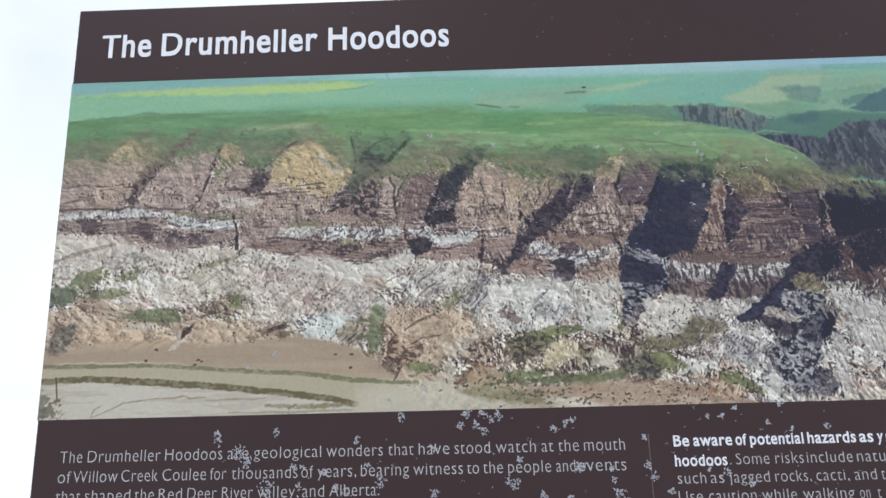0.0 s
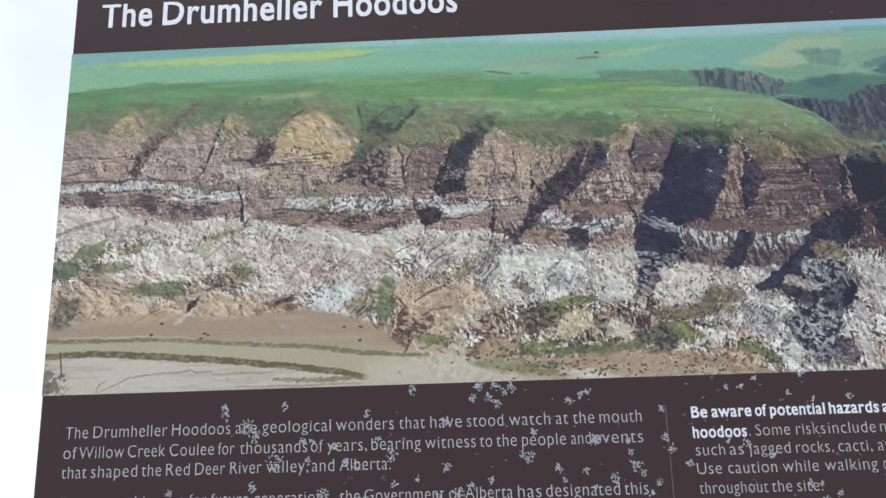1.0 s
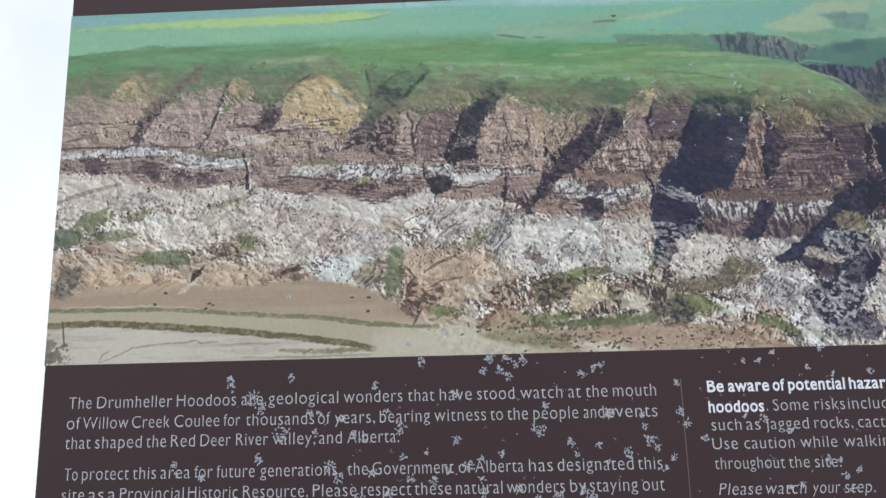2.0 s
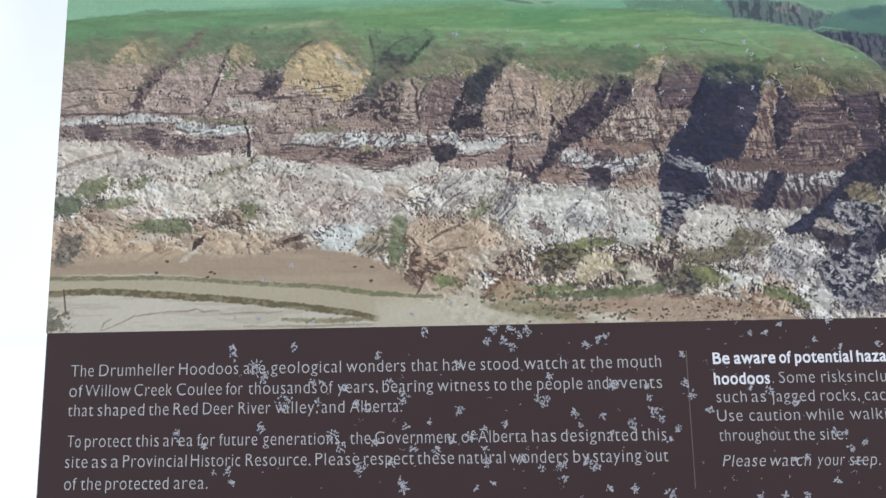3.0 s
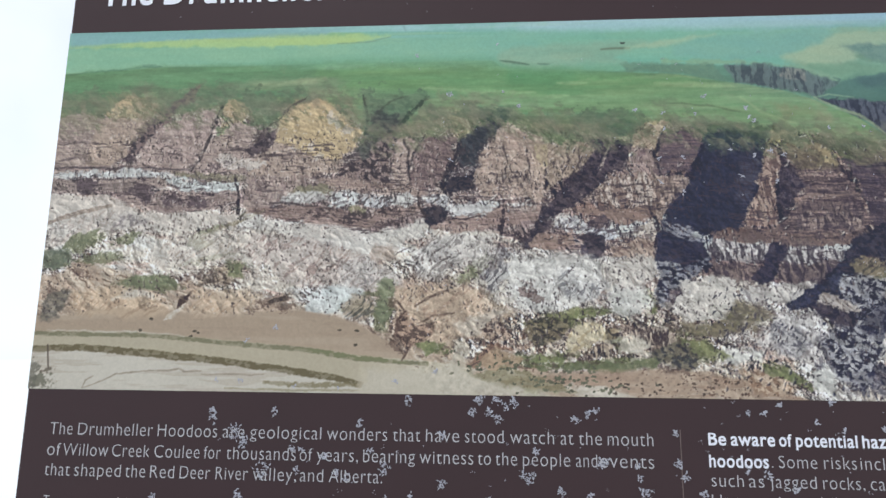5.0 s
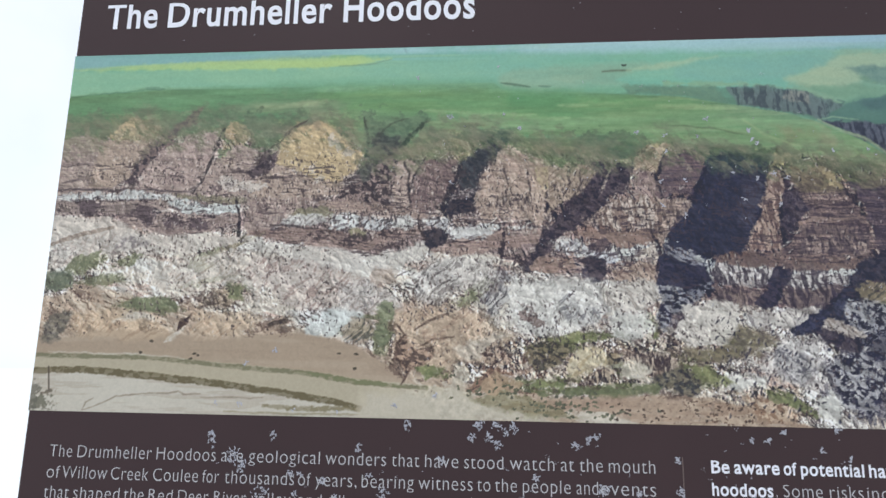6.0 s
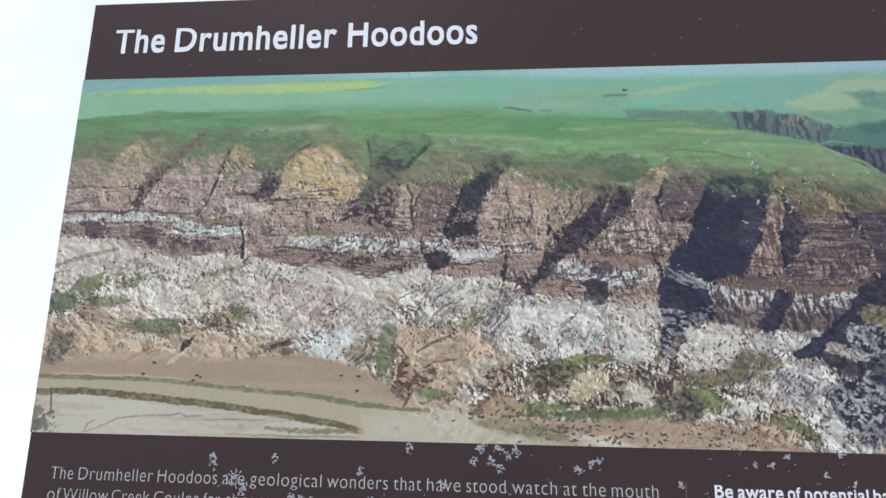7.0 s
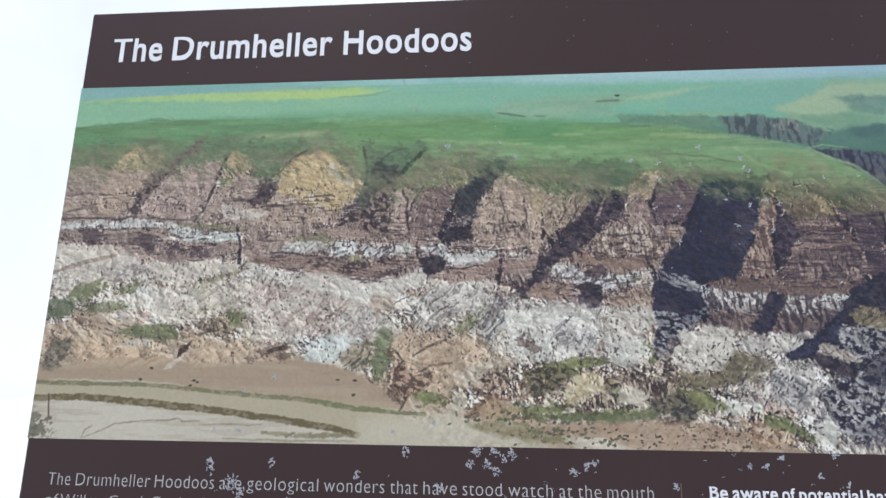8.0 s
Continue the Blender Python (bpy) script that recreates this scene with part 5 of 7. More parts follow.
area((146, 178, 142), (132, 170, 130), EASY, 414.9, 221.0, 462.9, 218.5, 502.5, 213.8, 526.5, 205.1, 522.7, 202.8, 498.7, 212.2, 462.7, 216.4, 414.7, 217.7, strength=0.75, soft=1.2, crumb=1.5)
area((96, 132, 112), (112, 146, 118), BUSHY, 388.4, 217.6, 414.7, 218.1, 448.0, 216.0, 458.0, 203.5, 429.1, 209.9, 392.0, 213.3, strength=0.8, soft=1.5, crumb=1.5)
area((62, 72, 80), (106, 122, 120), FLUTED, 455.3, 215.8, 481.0, 216.0, 502.2, 211.7, 519.4, 205.3, 526.1, 201.1, 514.4, 191.9, 500.7, 196.9, 461.6, 203.0, strength=0.85, soft=1.4, crumb=1.5)
area((62, 66, 76), (168, 158, 142), FLUTED, 491.5, 212.4, 506.5, 210.8, 505.7, 204.0, 490.9, 206.8, strength=0.6, soft=1, crumb=1.5)
stroke((64, 88, 84), 1.4, 523.7, 205.6, 527.8, 203.9, 524.7, 201.5, strength=0.5, ragged=0.2)
area((72, 112, 104), (92, 132, 114), EASY, 529.7, 201.8, 544.4, 206.3, 561.5, 208.2, 558.8, 188.6, 535.5, 191.4, 514.4, 192.6, strength=0.85, soft=1.2, crumb=1.5)
area((60, 88, 94), (74, 104, 102), EASY, 537.0, 204.0, 561.4, 207.4, 560.3, 199.5, 543.5, 199.1, strength=0.7, soft=3, crumb=1.5)
stroke((150, 178, 140), 1.0, 511.5, 191.9, 519.9, 194.1, 535.5, 191.4, strength=0.7, ragged=0.2)
area((38, 42, 62), (92, 96, 112), FLUTED, 514.2, 190.3, 535.4, 190.6, 558.3, 184.7, 555.6, 164.7, 547.1, 173.3, 537.6, 180.4, strength=0.85, soft=1.0, crumb=1.5)
stroke((160, 176, 136), 1.8, 510.8, 191.9, 524.1, 184.6, 537.5, 179.6, 548.5, 170.9, 555.5, 163.9, strength=0.75, ragged=0.3)

# grass that comes down over the rim, and the slopes below it
area((92, 112, 88), (118, 136, 104), BUSHY, -4.6, 203.0, 30.5, 205.3, 37.6, 200.8, 28.3, 190.2, 18.5, 183.9, -2.5, 189.9, strength=0.8, soft=3, crumb=7)
area((96, 124, 92), (122, 146, 110), BUSHY, 51.8, 206.2, 85.6, 207.1, 106.4, 209.3, 123.2, 207.1, 132.1, 200.1, 116.1, 194.9, 95.9, 188.9, 79.1, 190.0, 61.2, 199.0, strength=0.85, soft=3, crumb=7)
area((86, 108, 84), (116, 138, 104), BUSHY, 127.8, 202.7, 172.8, 205.2, 176.4, 199.1, 161.6, 189.7, 150.4, 176.9, 140.0, 179.6, 133.0, 190.3, strength=0.85, soft=2.5, crumb=7)
area((104, 140, 98), (128, 160, 112), BUSHY, 176.1, 204.2, 205.2, 203.6, 215.5, 198.3, 214.4, 178.3, 200.5, 186.0, 189.6, 194.6, strength=0.85, soft=2.5, crumb=7)
area((80, 104, 84), (112, 138, 106), BUSHY, 214.2, 201.3, 261.0, 199.8, 257.2, 193.2, 245.7, 181.9, 234.2, 174.7, 218.5, 174.1, strength=0.85, soft=2.5, crumb=7)
area((120, 148, 108), (140, 164, 118), EASY, 261.9, 197.3, 303.9, 198.9, 315.4, 196.1, 307.7, 188.1, 276.8, 187.5, 253.6, 177.6, 242.7, 177.8, strength=0.75, soft=3, crumb=7)
area((112, 120, 92), (148, 146, 116), BUSHY, 238.1, 174.6, 261.2, 187.8, 288.4, 187.6, 296.2, 181.0, 288.5, 168.9, 273.2, 169.2, 246.1, 167.6, strength=0.8, soft=2.5, crumb=7)
area((108, 124, 92), (140, 148, 112), BUSHY, 309.6, 186.8, 357.0, 185.5, 375.5, 179.5, 390.2, 177.2, 367.4, 163.7, 348.8, 162.0, 326.5, 168.3, 315.2, 172.5, strength=0.8, soft=3, crumb=7)
area((70, 96, 78), (98, 124, 90), BUSHY, 357.0, 185.9, 394.2, 183.2, 399.4, 177.1, 393.3, 165.3, 371.1, 163.7, 360.4, 175.8, strength=0.75, soft=3, crumb=7)
area((66, 84, 70), (88, 112, 82), BUSHY, 432.3, 176.5, 484.1, 173.6, 477.4, 160.2, 454.2, 158.6, 440.3, 162.6, strength=0.85, soft=2.5, crumb=7)
area((70, 82, 60), (118, 122, 88), BUSHY, 483.8, 171.3, 525.5, 167.1, 554.8, 159.0, 553.4, 148.9, 530.2, 149.2, 510.7, 159.7, 486.0, 158.1, strength=0.85, soft=2.5, crumb=7)
area((150, 168, 122), (126, 152, 108), EASY, 487.5, 172.8, 526.1, 172.1, 547.9, 166.7, 555.1, 160.9, 532.2, 165.1, strength=0.75, soft=2, crumb=7)
lay((130, 132, 110), 0.55 * ramp(depth + 22 * CRUMB, -20, -2) * ramp(-depth - 16 * CRUMB, -14, -2) * ramp(cloudy(A + 0.6 * B, B, 12, 6, 351, 4), 0.42, 0.58))
lay((98, 106, 88), 0.5 * ramp(depth + 22 * CRUMB, -20, -2) * ramp(-depth - 16 * CRUMB, -14, -2) * ramp(cloudy(A + 0.8 * B, B, 8, 6, 355, 4), 0.5, 0.62))
# the wall, from west to east: lit spurs between dark gullies
area((146, 126, 120), (182, 164, 150), LEVEL, -4.6, 186.5, 18.0, 187.8, 35.4, 184.9, 50.1, 172.7, 43.8, 154.0, 54.9, 148.5, -4.5, 148.3)
area((200, 176, 138), (214, 194, 154), EASY, 34.0, 189.2, 41.0, 197.7, 48.1, 201.4, 54.6, 197.4, 56.5, 188.8, 45.8, 186.8, strength=0.95, soft=1.2)
area((140, 130, 104), (186, 170, 138), BUSHY, 54.6, 197.4, 70.0, 195.8, 73.4, 188.4, 59.8, 182.7, 37.6, 184.8, 52.1, 187.1, strength=0.85)
area((168, 146, 130), (188, 168, 150), EASY, 31.3, 184.1, 69.3, 184.3, 61.2, 171.7, 52.1, 157.6, 40.1, 150.3, 21.4, 149.7, 25.6, 173.1, strength=0.8)
area((92, 82, 84), (138, 128, 108), BUSHY, 74.7, 191.8, 88.4, 201.0, 99.0, 207.7, 94.9, 198.3, 83.5, 188.3, 72.7, 180.0, 62.6, 170.4, 56.4, 163.4, 52.6, 166.4, 60.4, 177.6, strength=0.85, soft=1.6)
area((60, 54, 64), (128, 108, 106), RUBBLE, 61.1, 172.5, 75.7, 182.9, 87.8, 186.5, 76.4, 177.4, 64.3, 166.2, 56.2, 155.1, 51.2, 151.8, 52.3, 162.2, strength=0.85, soft=1.2)
area((160, 138, 132), (196, 176, 164), RUTS, 76.3, 178.2, 89.8, 187.3, 102.2, 192.1, 114.0, 190.2, 107.6, 171.8, 101.2, 153.7, 95.4, 147.2, 57.4, 148.5, 62.1, 164.1, strength=0.85)
area((196, 170, 132), (178, 156, 124), EASY, 117.3, 190.2, 120.9, 196.0, 125.7, 197.6, 130.3, 192.4, 134.3, 183.9, 127.2, 181.5, 118.6, 185.0, strength=0.9)
area((104, 124, 94), (126, 140, 106), BUSHY, 111.2, 176.8, 122.5, 179.1, 126.4, 171.5, 113.6, 169.2, strength=0.8)
area((152, 132, 124), (190, 170, 158), LEVEL, 107.4, 165.6, 112.7, 170.1, 127.2, 181.5, 140.8, 174.6, 137.7, 163.1, 148.2, 152.7, 184.3, 148.2, 184.7, 141.4, 100.3, 146.3, strength=0.8)
stroke((58, 52, 56), 1.7, 116.9, 194.4, 112.6, 179.3, 108.6, 169.7, 103.5, 155.3, 97.9, 146.4, strength=0.85, ragged=0.9, taper=0.3)
area((190, 166, 126), (206, 184, 144), EASY, 156.7, 179.3, 165.6, 190.1, 175.9, 194.5, 183.9, 195.6, 193.8, 191.6, 200.6, 184.4, 214.6, 173.4, 211.9, 162.8, 201.3, 154.1, 186.5, 151.8, 167.5, 162.6, 156.0, 166.9, strength=0.92, soft=1.6)
for spot in ((194.3, 182.8, 2.4, 4), (198.4, 180.3, 2, 4), (204.2, 175.2, 4, 3), (180.3, 161.6, 2, 3), (184.7, 154.3, 3, 2.5)):
    patch(*spot, (212, 202, 190), 0.7, 20, 0.8)
area((164, 142, 128), (188, 168, 152), RUTS, 144.2, 162.2, 159.3, 164.8, 184.0, 153.5, 203.7, 153.2, 198.7, 143.7, 169.0, 140.8, 137.0, 142.7, strength=0.8)
stroke((70, 64, 62), 1.8, 175.2, 198.3, 163.6, 190.1, 157.3, 181.8, 150.4, 176.1, strength=0.75, ragged=0.9)
area((58, 50, 60), (98, 84, 88), RUBBLE, 149.6, 176.1, 155.4, 174.4, 153.7, 164.9, 146.2, 158.0, 139.9, 156.5, 137.8, 162.2, 143.6, 170.4, strength=0.9, soft=1)
for line in ((124.0, 162.4, 139.6, 159.8, 148.7, 157.2), (121.4, 160.0, 135.4, 162.3), (135.9, 155.7, 160.0, 156.2, 183.7, 157.5), (-1.5, 166.7, 18.8, 167.3, 35.9, 166.2), (2.9, 154.9, 16.2, 156.4)):
    stroke((82, 70, 74), 1.6, *line, strength=0.65, ragged=0.7)
area((192, 180, 168), (216, 208, 198), LEFTWARD, 112.6, 154.4, 119.5, 158.4, 138.1, 153.2, 148.3, 151.5, 136.7, 145.9, 120.3, 149.4, strength=0.75)
area((56, 48, 56), (150, 128, 122), RUBBLE, 197.3, 140.5, 202.3, 149.2, 215.3, 155.5, 220.5, 163.5, 234.3, 170.6, 239.2, 163.2, 236.0, 141.7, 237.1, 132.3, 216.2, 135.6, strength=0.85)
area((50, 52, 58), (98, 104, 92), BUSHY, 223.6, 185.6, 233.7, 188.3, 242.7, 178.6, 234.3, 169.8, 222.9, 161.9, 215.4, 153.1, 212.7, 161.2, 219.4, 170.0, strength=0.85, soft=3, crumb=5)
stroke((56, 72, 60), 3.0, 257.9, 197.4, 248.7, 186.8, 239.6, 177.1, strength=0.85, ragged=0.9)
stroke((62, 74, 64), 2.0, 214.3, 198.3, 217.9, 188.6, 217.7, 174.2, 213.5, 162.0, strength=0.8, ragged=0.9)
stroke((70, 82, 68), 1.4, 222.1, 182.3, 233.6, 193.7, 245.3, 197.6, strength=0.6, ragged=0.5)
area((172, 148, 136), (206, 186, 172), RUTS, 238.5, 163.2, 244.5, 168.8, 254.7, 164.6, 248.1, 150.3, 248.5, 136.9, 236.1, 138.6, strength=0.85)
area((104, 84, 86), (160, 138, 130), RUTS, 256.2, 166.2, 277.8, 169.1, 275.6, 153.1, 269.0, 138.2, 257.0, 129.0, 250.0, 136.9, 248.9, 149.5, strength=0.85)
stroke((48, 42, 50), 1.6, 243.8, 166.4, 247.1, 157.5, 246.7, 145.5, 248.9, 135.3, strength=0.8, ragged=0.9, taper=0.3)
stroke((48, 42, 50), 1.3, 257.7, 169.4, 251.7, 159.0, 248.1, 150.3, strength=0.8, ragged=0.9, taper=0.3)
area((60, 78, 70), (96, 112, 88), BUSHY, 296.2, 189.1, 311.5, 187.2, 312.2, 179.0, 302.3, 170.3, 290.8, 168.9, strength=0.8, soft=3, crumb=5)
area((40, 46, 56), (70, 72, 76), BUSHY, 300.8, 179.2, 309.9, 177.5, 303.0, 167.9, 293.1, 157.7, 290.9, 145.8, 281.8, 147.5, 279.4, 160.3, 288.5, 171.4, strength=0.92, soft=2.2, crumb=4)
area((40, 38, 50), (150, 138, 138), RUBBLE, 279.5, 148.3, 291.6, 147.4, 291.6, 139.6, 275.8, 139.7, strength=0.8)
area((38, 36, 48), (64, 58, 66), RUBBLE, 274.3, 139.8, 290.9, 140.4, 290.2, 133.4, 283.4, 128.8, 272.1, 133.5, strength=0.92)
stroke((50, 44, 50), 1.8, 279.4, 163.1, 275.7, 149.2, 269.8, 136.7, 265.4, 125.8, strength=0.8, ragged=0.9, taper=0.3)
area((164, 140, 126), (204, 184, 166), RUTS, 300.7, 163.9, 312.2, 178.2, 324.3, 171.6, 334.7, 167.4, 338.2, 152.3, 337.7, 131.4, 333.2, 124.6, 307.3, 128.6, 293.2, 124.9, 291.6, 139.6, 295.4, 156.8, strength=0.85)
area((60, 52, 56), (180, 158, 142), FLUTED, 302.9, 142.6, 324.2, 143.9, 326.0, 136.1, 303.6, 134.8, strength=0.6)
area((140, 122, 106), (182, 162, 142), LEFTWARD, 337.6, 162.2, 363.7, 163.8, 370.2, 159.0, 360.9, 145.1, 347.4, 136.0, 337.7, 129.1, 335.8, 144.6, strength=0.85)
area((196, 184, 140), (180, 160, 132), FLUTED, 330.9, 162.3, 336.1, 162.2, 338.1, 148.4, 332.8, 146.2, strength=0.6)
for line in ((335.3, 139.9, 340.7, 132.9, 337.6, 125.3), (351.0, 160.0, 352.2, 151.4, 348.3, 142.1), (324.5, 160.4, 326.2, 148.6, 322.3, 136.2), (310.6, 162.6, 312.0, 148.7, 308.9, 137.9), (359.2, 159.9, 359.6, 151.3, 353.4, 140.5)):
    stroke((66, 56, 58), 1.5, *line, strength=0.7, ragged=0.9)
area((46, 42, 54), (88, 76, 82), RUBBLE, 374.9, 165.2, 389.6, 164.2, 392.0, 154.8, 385.7, 144.0, 375.3, 139.5, 367.6, 129.7, 356.4, 120.7, 343.9, 113.9, 334.5, 102.0, 323.9, 96.9, 331.1, 112.5, 341.2, 125.3, 352.5, 136.7, 360.1, 145.1, 369.3, 155.1, strength=0.9, soft=1.6, crumb=5)
stroke((188, 172, 158), 1.6, 379.2, 161.6, 375.8, 152.7, 372.5, 143.4, strength=0.7, ragged=0.9)
area((118, 98, 100), (168, 146, 138), RIGHTWARD, 391.2, 153.2, 396.6, 159.4, 406.0, 157.7, 409.2, 150.7, 410.8, 141.5, 392.8, 140.9, strength=0.9)
area((150, 128, 108), (206, 184, 158), LEFTWARD, 396.4, 168.0, 403.4, 175.8, 416.6, 176.4, 410.2, 167.0, 407.5, 158.5, 396.0, 161.0, strength=0.85)
area((84, 72, 82), (128, 106, 108), LEVEL, 412.6, 170.1, 431.5, 170.6, 439.5, 161.9, 428.9, 144.3, 412.2, 141.4, 409.4, 154.5, strength=0.88)
stroke((44, 40, 50), 1.8, 414.3, 174.0, 409.8, 161.1, 408.6, 152.2, 411.5, 141.4, strength=0.8, ragged=0.9, taper=0.3)
area((122, 100, 92), (214, 198, 184), FLUTED, 368.9, 125.1, 375.8, 134.5, 384.1, 141.4, 407.2, 140.7, 415.0, 128.5, 410.9, 120.3, 380.9, 118.3, strength=0.85)
for line in ((374.4, 134.9, 388.0, 133.3, 399.0, 135.5), (368.3, 128.9, 384.2, 128.0, 402.2, 128.6), (369.5, 122.1, 383.8, 119.0, 394.6, 120.4)):
    stroke((64, 52, 54), 1.8, *line, strength=0.7, ragged=0.8, gaps=0.9)
area((130, 106, 98), (156, 132, 120), EASY, 352.0, 119.2, 373.0, 119.8, 405.3, 120.4, 412.4, 121.1, 401.1, 109.2, 383.2, 107.8, 373.4, 113.1, 358.4, 113.9, strength=0.92)
area((66, 58, 66), (98, 82, 84), RUBBLE, 364.1, 112.4, 374.9, 113.8, 380.3, 107.1, 372.3, 103.4, 363.1, 105.7, strength=0.85)
area((150, 146, 150), (218, 216, 214), LEFTWARD, 341.5, 105.7, 346.0, 112.4, 352.6, 114.7, 360.4, 110.9, 361.7, 104.9, 353.0, 102.7, strength=0.92, soft=1)
area((110, 104, 112), (206, 208, 212), LEFTWARD, 362.3, 102.7, 366.8, 107.1, 374.5, 104.9, 380.3, 106.4, 385.0, 100.5, 377.7, 96.8, 368.6, 99.7, strength=0.9, soft=1)
area((42, 40, 52), (80, 70, 76), RUBBLE, 355.0, 99.8, 363.7, 102.7, 374.3, 99.0, 372.3, 86.6, 365.2, 85.9, 361.3, 93.9, strength=0.9, soft=1)
area((142, 116, 106), (172, 148, 134), RUTS, 328.3, 96.9, 337.8, 102.8, 354.4, 102.0, 356.3, 93.9, 336.1, 91.0, strength=0.88)
area((128, 104, 96), (190, 166, 148), RIGHTWARD, 376.9, 93.9, 397.0, 100.4, 405.3, 96.8, 405.4, 86.6, 378.7, 85.9, strength=0.85)
area((182, 168, 154), (214, 202, 188), RIGHTWARD, 385.7, 100.5, 404.7, 110.7, 407.0, 102.6, 405.3, 96.8, 397.0, 99.7, strength=0.85)
area((116, 98, 92), (196, 172, 156), FLUTED, 407.1, 139.2, 424.4, 140.6, 430.3, 134.4, 415.2, 121.0, 409.4, 107.0, 406.0, 120.4, strength=0.85)
stroke((44, 38, 46), 1.8, 401.7, 121.1, 406.2, 111.8, 407.6, 100.8, 406.0, 86.3, strength=0.8, ragged=0.9, taper=0.3)

# the great shaded face and the domes beside it
area((38, 42, 60), (52, 54, 70), BUSHY, 440.3, 163.4, 448.7, 169.5, 476.9, 165.2, 477.4, 155.9, 473.8, 140.8, 469.2, 128.1, 461.6, 113.4, 456.5, 103.2, 440.2, 106.2, 426.0, 102.6, 422.0, 86.3, 405.2, 84.5, 407.7, 102.6, 416.6, 120.3, 425.7, 128.5, 433.7, 141.2, strength=0.95, soft=1.2)
area((46, 62, 60), (66, 86, 72), BUSHY, 442.7, 166.5, 451.7, 171.0, 477.1, 167.5, 477.0, 159.0, 457.7, 157.7, 443.5, 158.7, strength=0.7, soft=3)
area((48, 48, 64), (92, 88, 98), LEVEL, 460.7, 150.8, 475.6, 152.1, 470.6, 128.1, 460.8, 112.7, 457.7, 124.5, strength=0.65, soft=3)
area((60, 60, 76), (160, 160, 168), RIGHTWARD, 411.0, 109.2, 416.6, 109.9, 429.4, 102.6, 436.7, 97.5, 433.7, 93.8, 420.2, 99.7, 409.9, 104.1, strength=0.85, soft=1)
area((70, 70, 84), (170, 170, 176), RIGHTWARD, 406.9, 88.1, 419.2, 85.9, 421.7, 80.9, 408.4, 78.8, strength=0.8, soft=1)
area((38, 40, 58), (56, 54, 70), RUBBLE, 407.6, 99.7, 435.2, 96.0, 440.6, 86.0, 431.0, 76.7, 422.3, 80.2, 406.7, 85.9, strength=0.92)
area((112, 88, 84), (192, 166, 150), FLUTED, 479.3, 161.3, 486.9, 159.6, 487.0, 146.7, 481.6, 128.0, 481.1, 108.9, 470.5, 105.3, 463.4, 110.5, 470.1, 130.3, 476.5, 146.8, strength=0.9, soft=1)
area((42, 38, 52), (80, 70, 78), RUBBLE, 486.5, 148.2, 495.8, 144.3, 503.0, 134.5, 494.1, 128.7, 493.0, 117.6, 482.2, 119.9, strength=0.88)
area((74, 60, 66), (160, 136, 128), LEVEL, 490.9, 157.3, 510.6, 158.5, 519.9, 149.3, 528.8, 138.0, 534.4, 123.2, 538.7, 109.4, 533.7, 101.6, 490.4, 100.2, 482.9, 106.0, 493.2, 119.8, 502.2, 133.0, 495.7, 143.6, strength=0.88, soft=1.2)
area((88, 80, 68), (148, 134, 104), BUSHY, 487.8, 161.2, 510.8, 160.8, 524.1, 144.0, 508.7, 141.9, 491.9, 146.6, strength=0.8, soft=2)
area((196, 176, 134), (176, 160, 124), EASY, 511.1, 157.0, 516.4, 154.6, 522.2, 145.5, 514.2, 147.9, strength=0.8)
area((56, 48, 56), (140, 120, 114), FLUTED, 494.7, 124.2, 528.5, 122.2, 532.5, 113.1, 492.1, 116.2, strength=0.45)
area((60, 52, 60), (190, 168, 156), FLUTED, 495.4, 114.7, 532.5, 113.1, 535.3, 103.7, 492.2, 103.8, strength=0.5)
area((58, 50, 62), (112, 94, 98), LEVEL, 525.4, 149.2, 553.8, 151.9, 547.9, 108.7, 539.5, 105.1, 534.4, 128.3, 529.8, 140.2, strength=0.88)
area((112, 106, 88), (146, 134, 108), BUSHY, 531.0, 155.2, 554.4, 156.4, 553.1, 146.7, 533.4, 146.9, strength=0.7, soft=2)
stroke((60, 50, 56), 1.6, 495.1, 131.6, 510.6, 128.5, 527.5, 127.7, strength=0.6, ragged=0.8)
stroke((58, 50, 56), 2.0, 510.9, 113.2, 510.7, 105.9, 509.2, 98.8, strength=0.7, ragged=0.5)
area((106, 88, 86), (132, 110, 104), EASY, 441.2, 101.8, 480.8, 105.3, 483.9, 102.4, 537.7, 102.3, 532.6, 93.8, 489.7, 93.1, 479.7, 94.5, 442.8, 96.0, strength=0.85)
area((70, 62, 70), (214, 208, 204), FLUTED, 436.3, 91.7, 443.0, 98.9, 477.0, 94.5, 476.3, 88.1, 469.8, 83.9, 451.4, 83.8, 439.9, 85.2, strength=0.92, soft=1)
area((70, 62, 70), (206, 200, 196), FLUTED, 483.8, 88.1, 493.8, 93.8, 520.3, 91.0, 519.6, 85.3, 501.8, 81.1, 485.9, 82.5, strength=0.92, soft=1)
area((74, 62, 68), (148, 128, 122), FLUTED, 438.5, 84.5, 469.1, 83.2, 462.7, 72.6, 453.6, 69.8, 441.0, 73.9, strength=0.85, soft=1.2)
area((66, 56, 64), (136, 118, 114), FLUTED, 484.5, 82.5, 518.2, 84.6, 508.0, 71.4, 487.2, 69.2, 478.2, 72.7, strength=0.85, soft=1.2)
area((40, 40, 56), (64, 58, 70), RUBBLE, 477.0, 95.3, 485.8, 94.5, 481.3, 83.9, 476.2, 73.3, 467.1, 69.8, 464.8, 74.0, 471.2, 83.9, strength=0.92, soft=1)
area((40, 42, 56), (66, 62, 72), RUBBLE, 524.1, 100.2, 547.6, 106.5, 544.8, 86.1, 532.6, 88.2, 522.4, 81.2, 520.6, 88.2, strength=0.92, soft=1.2)
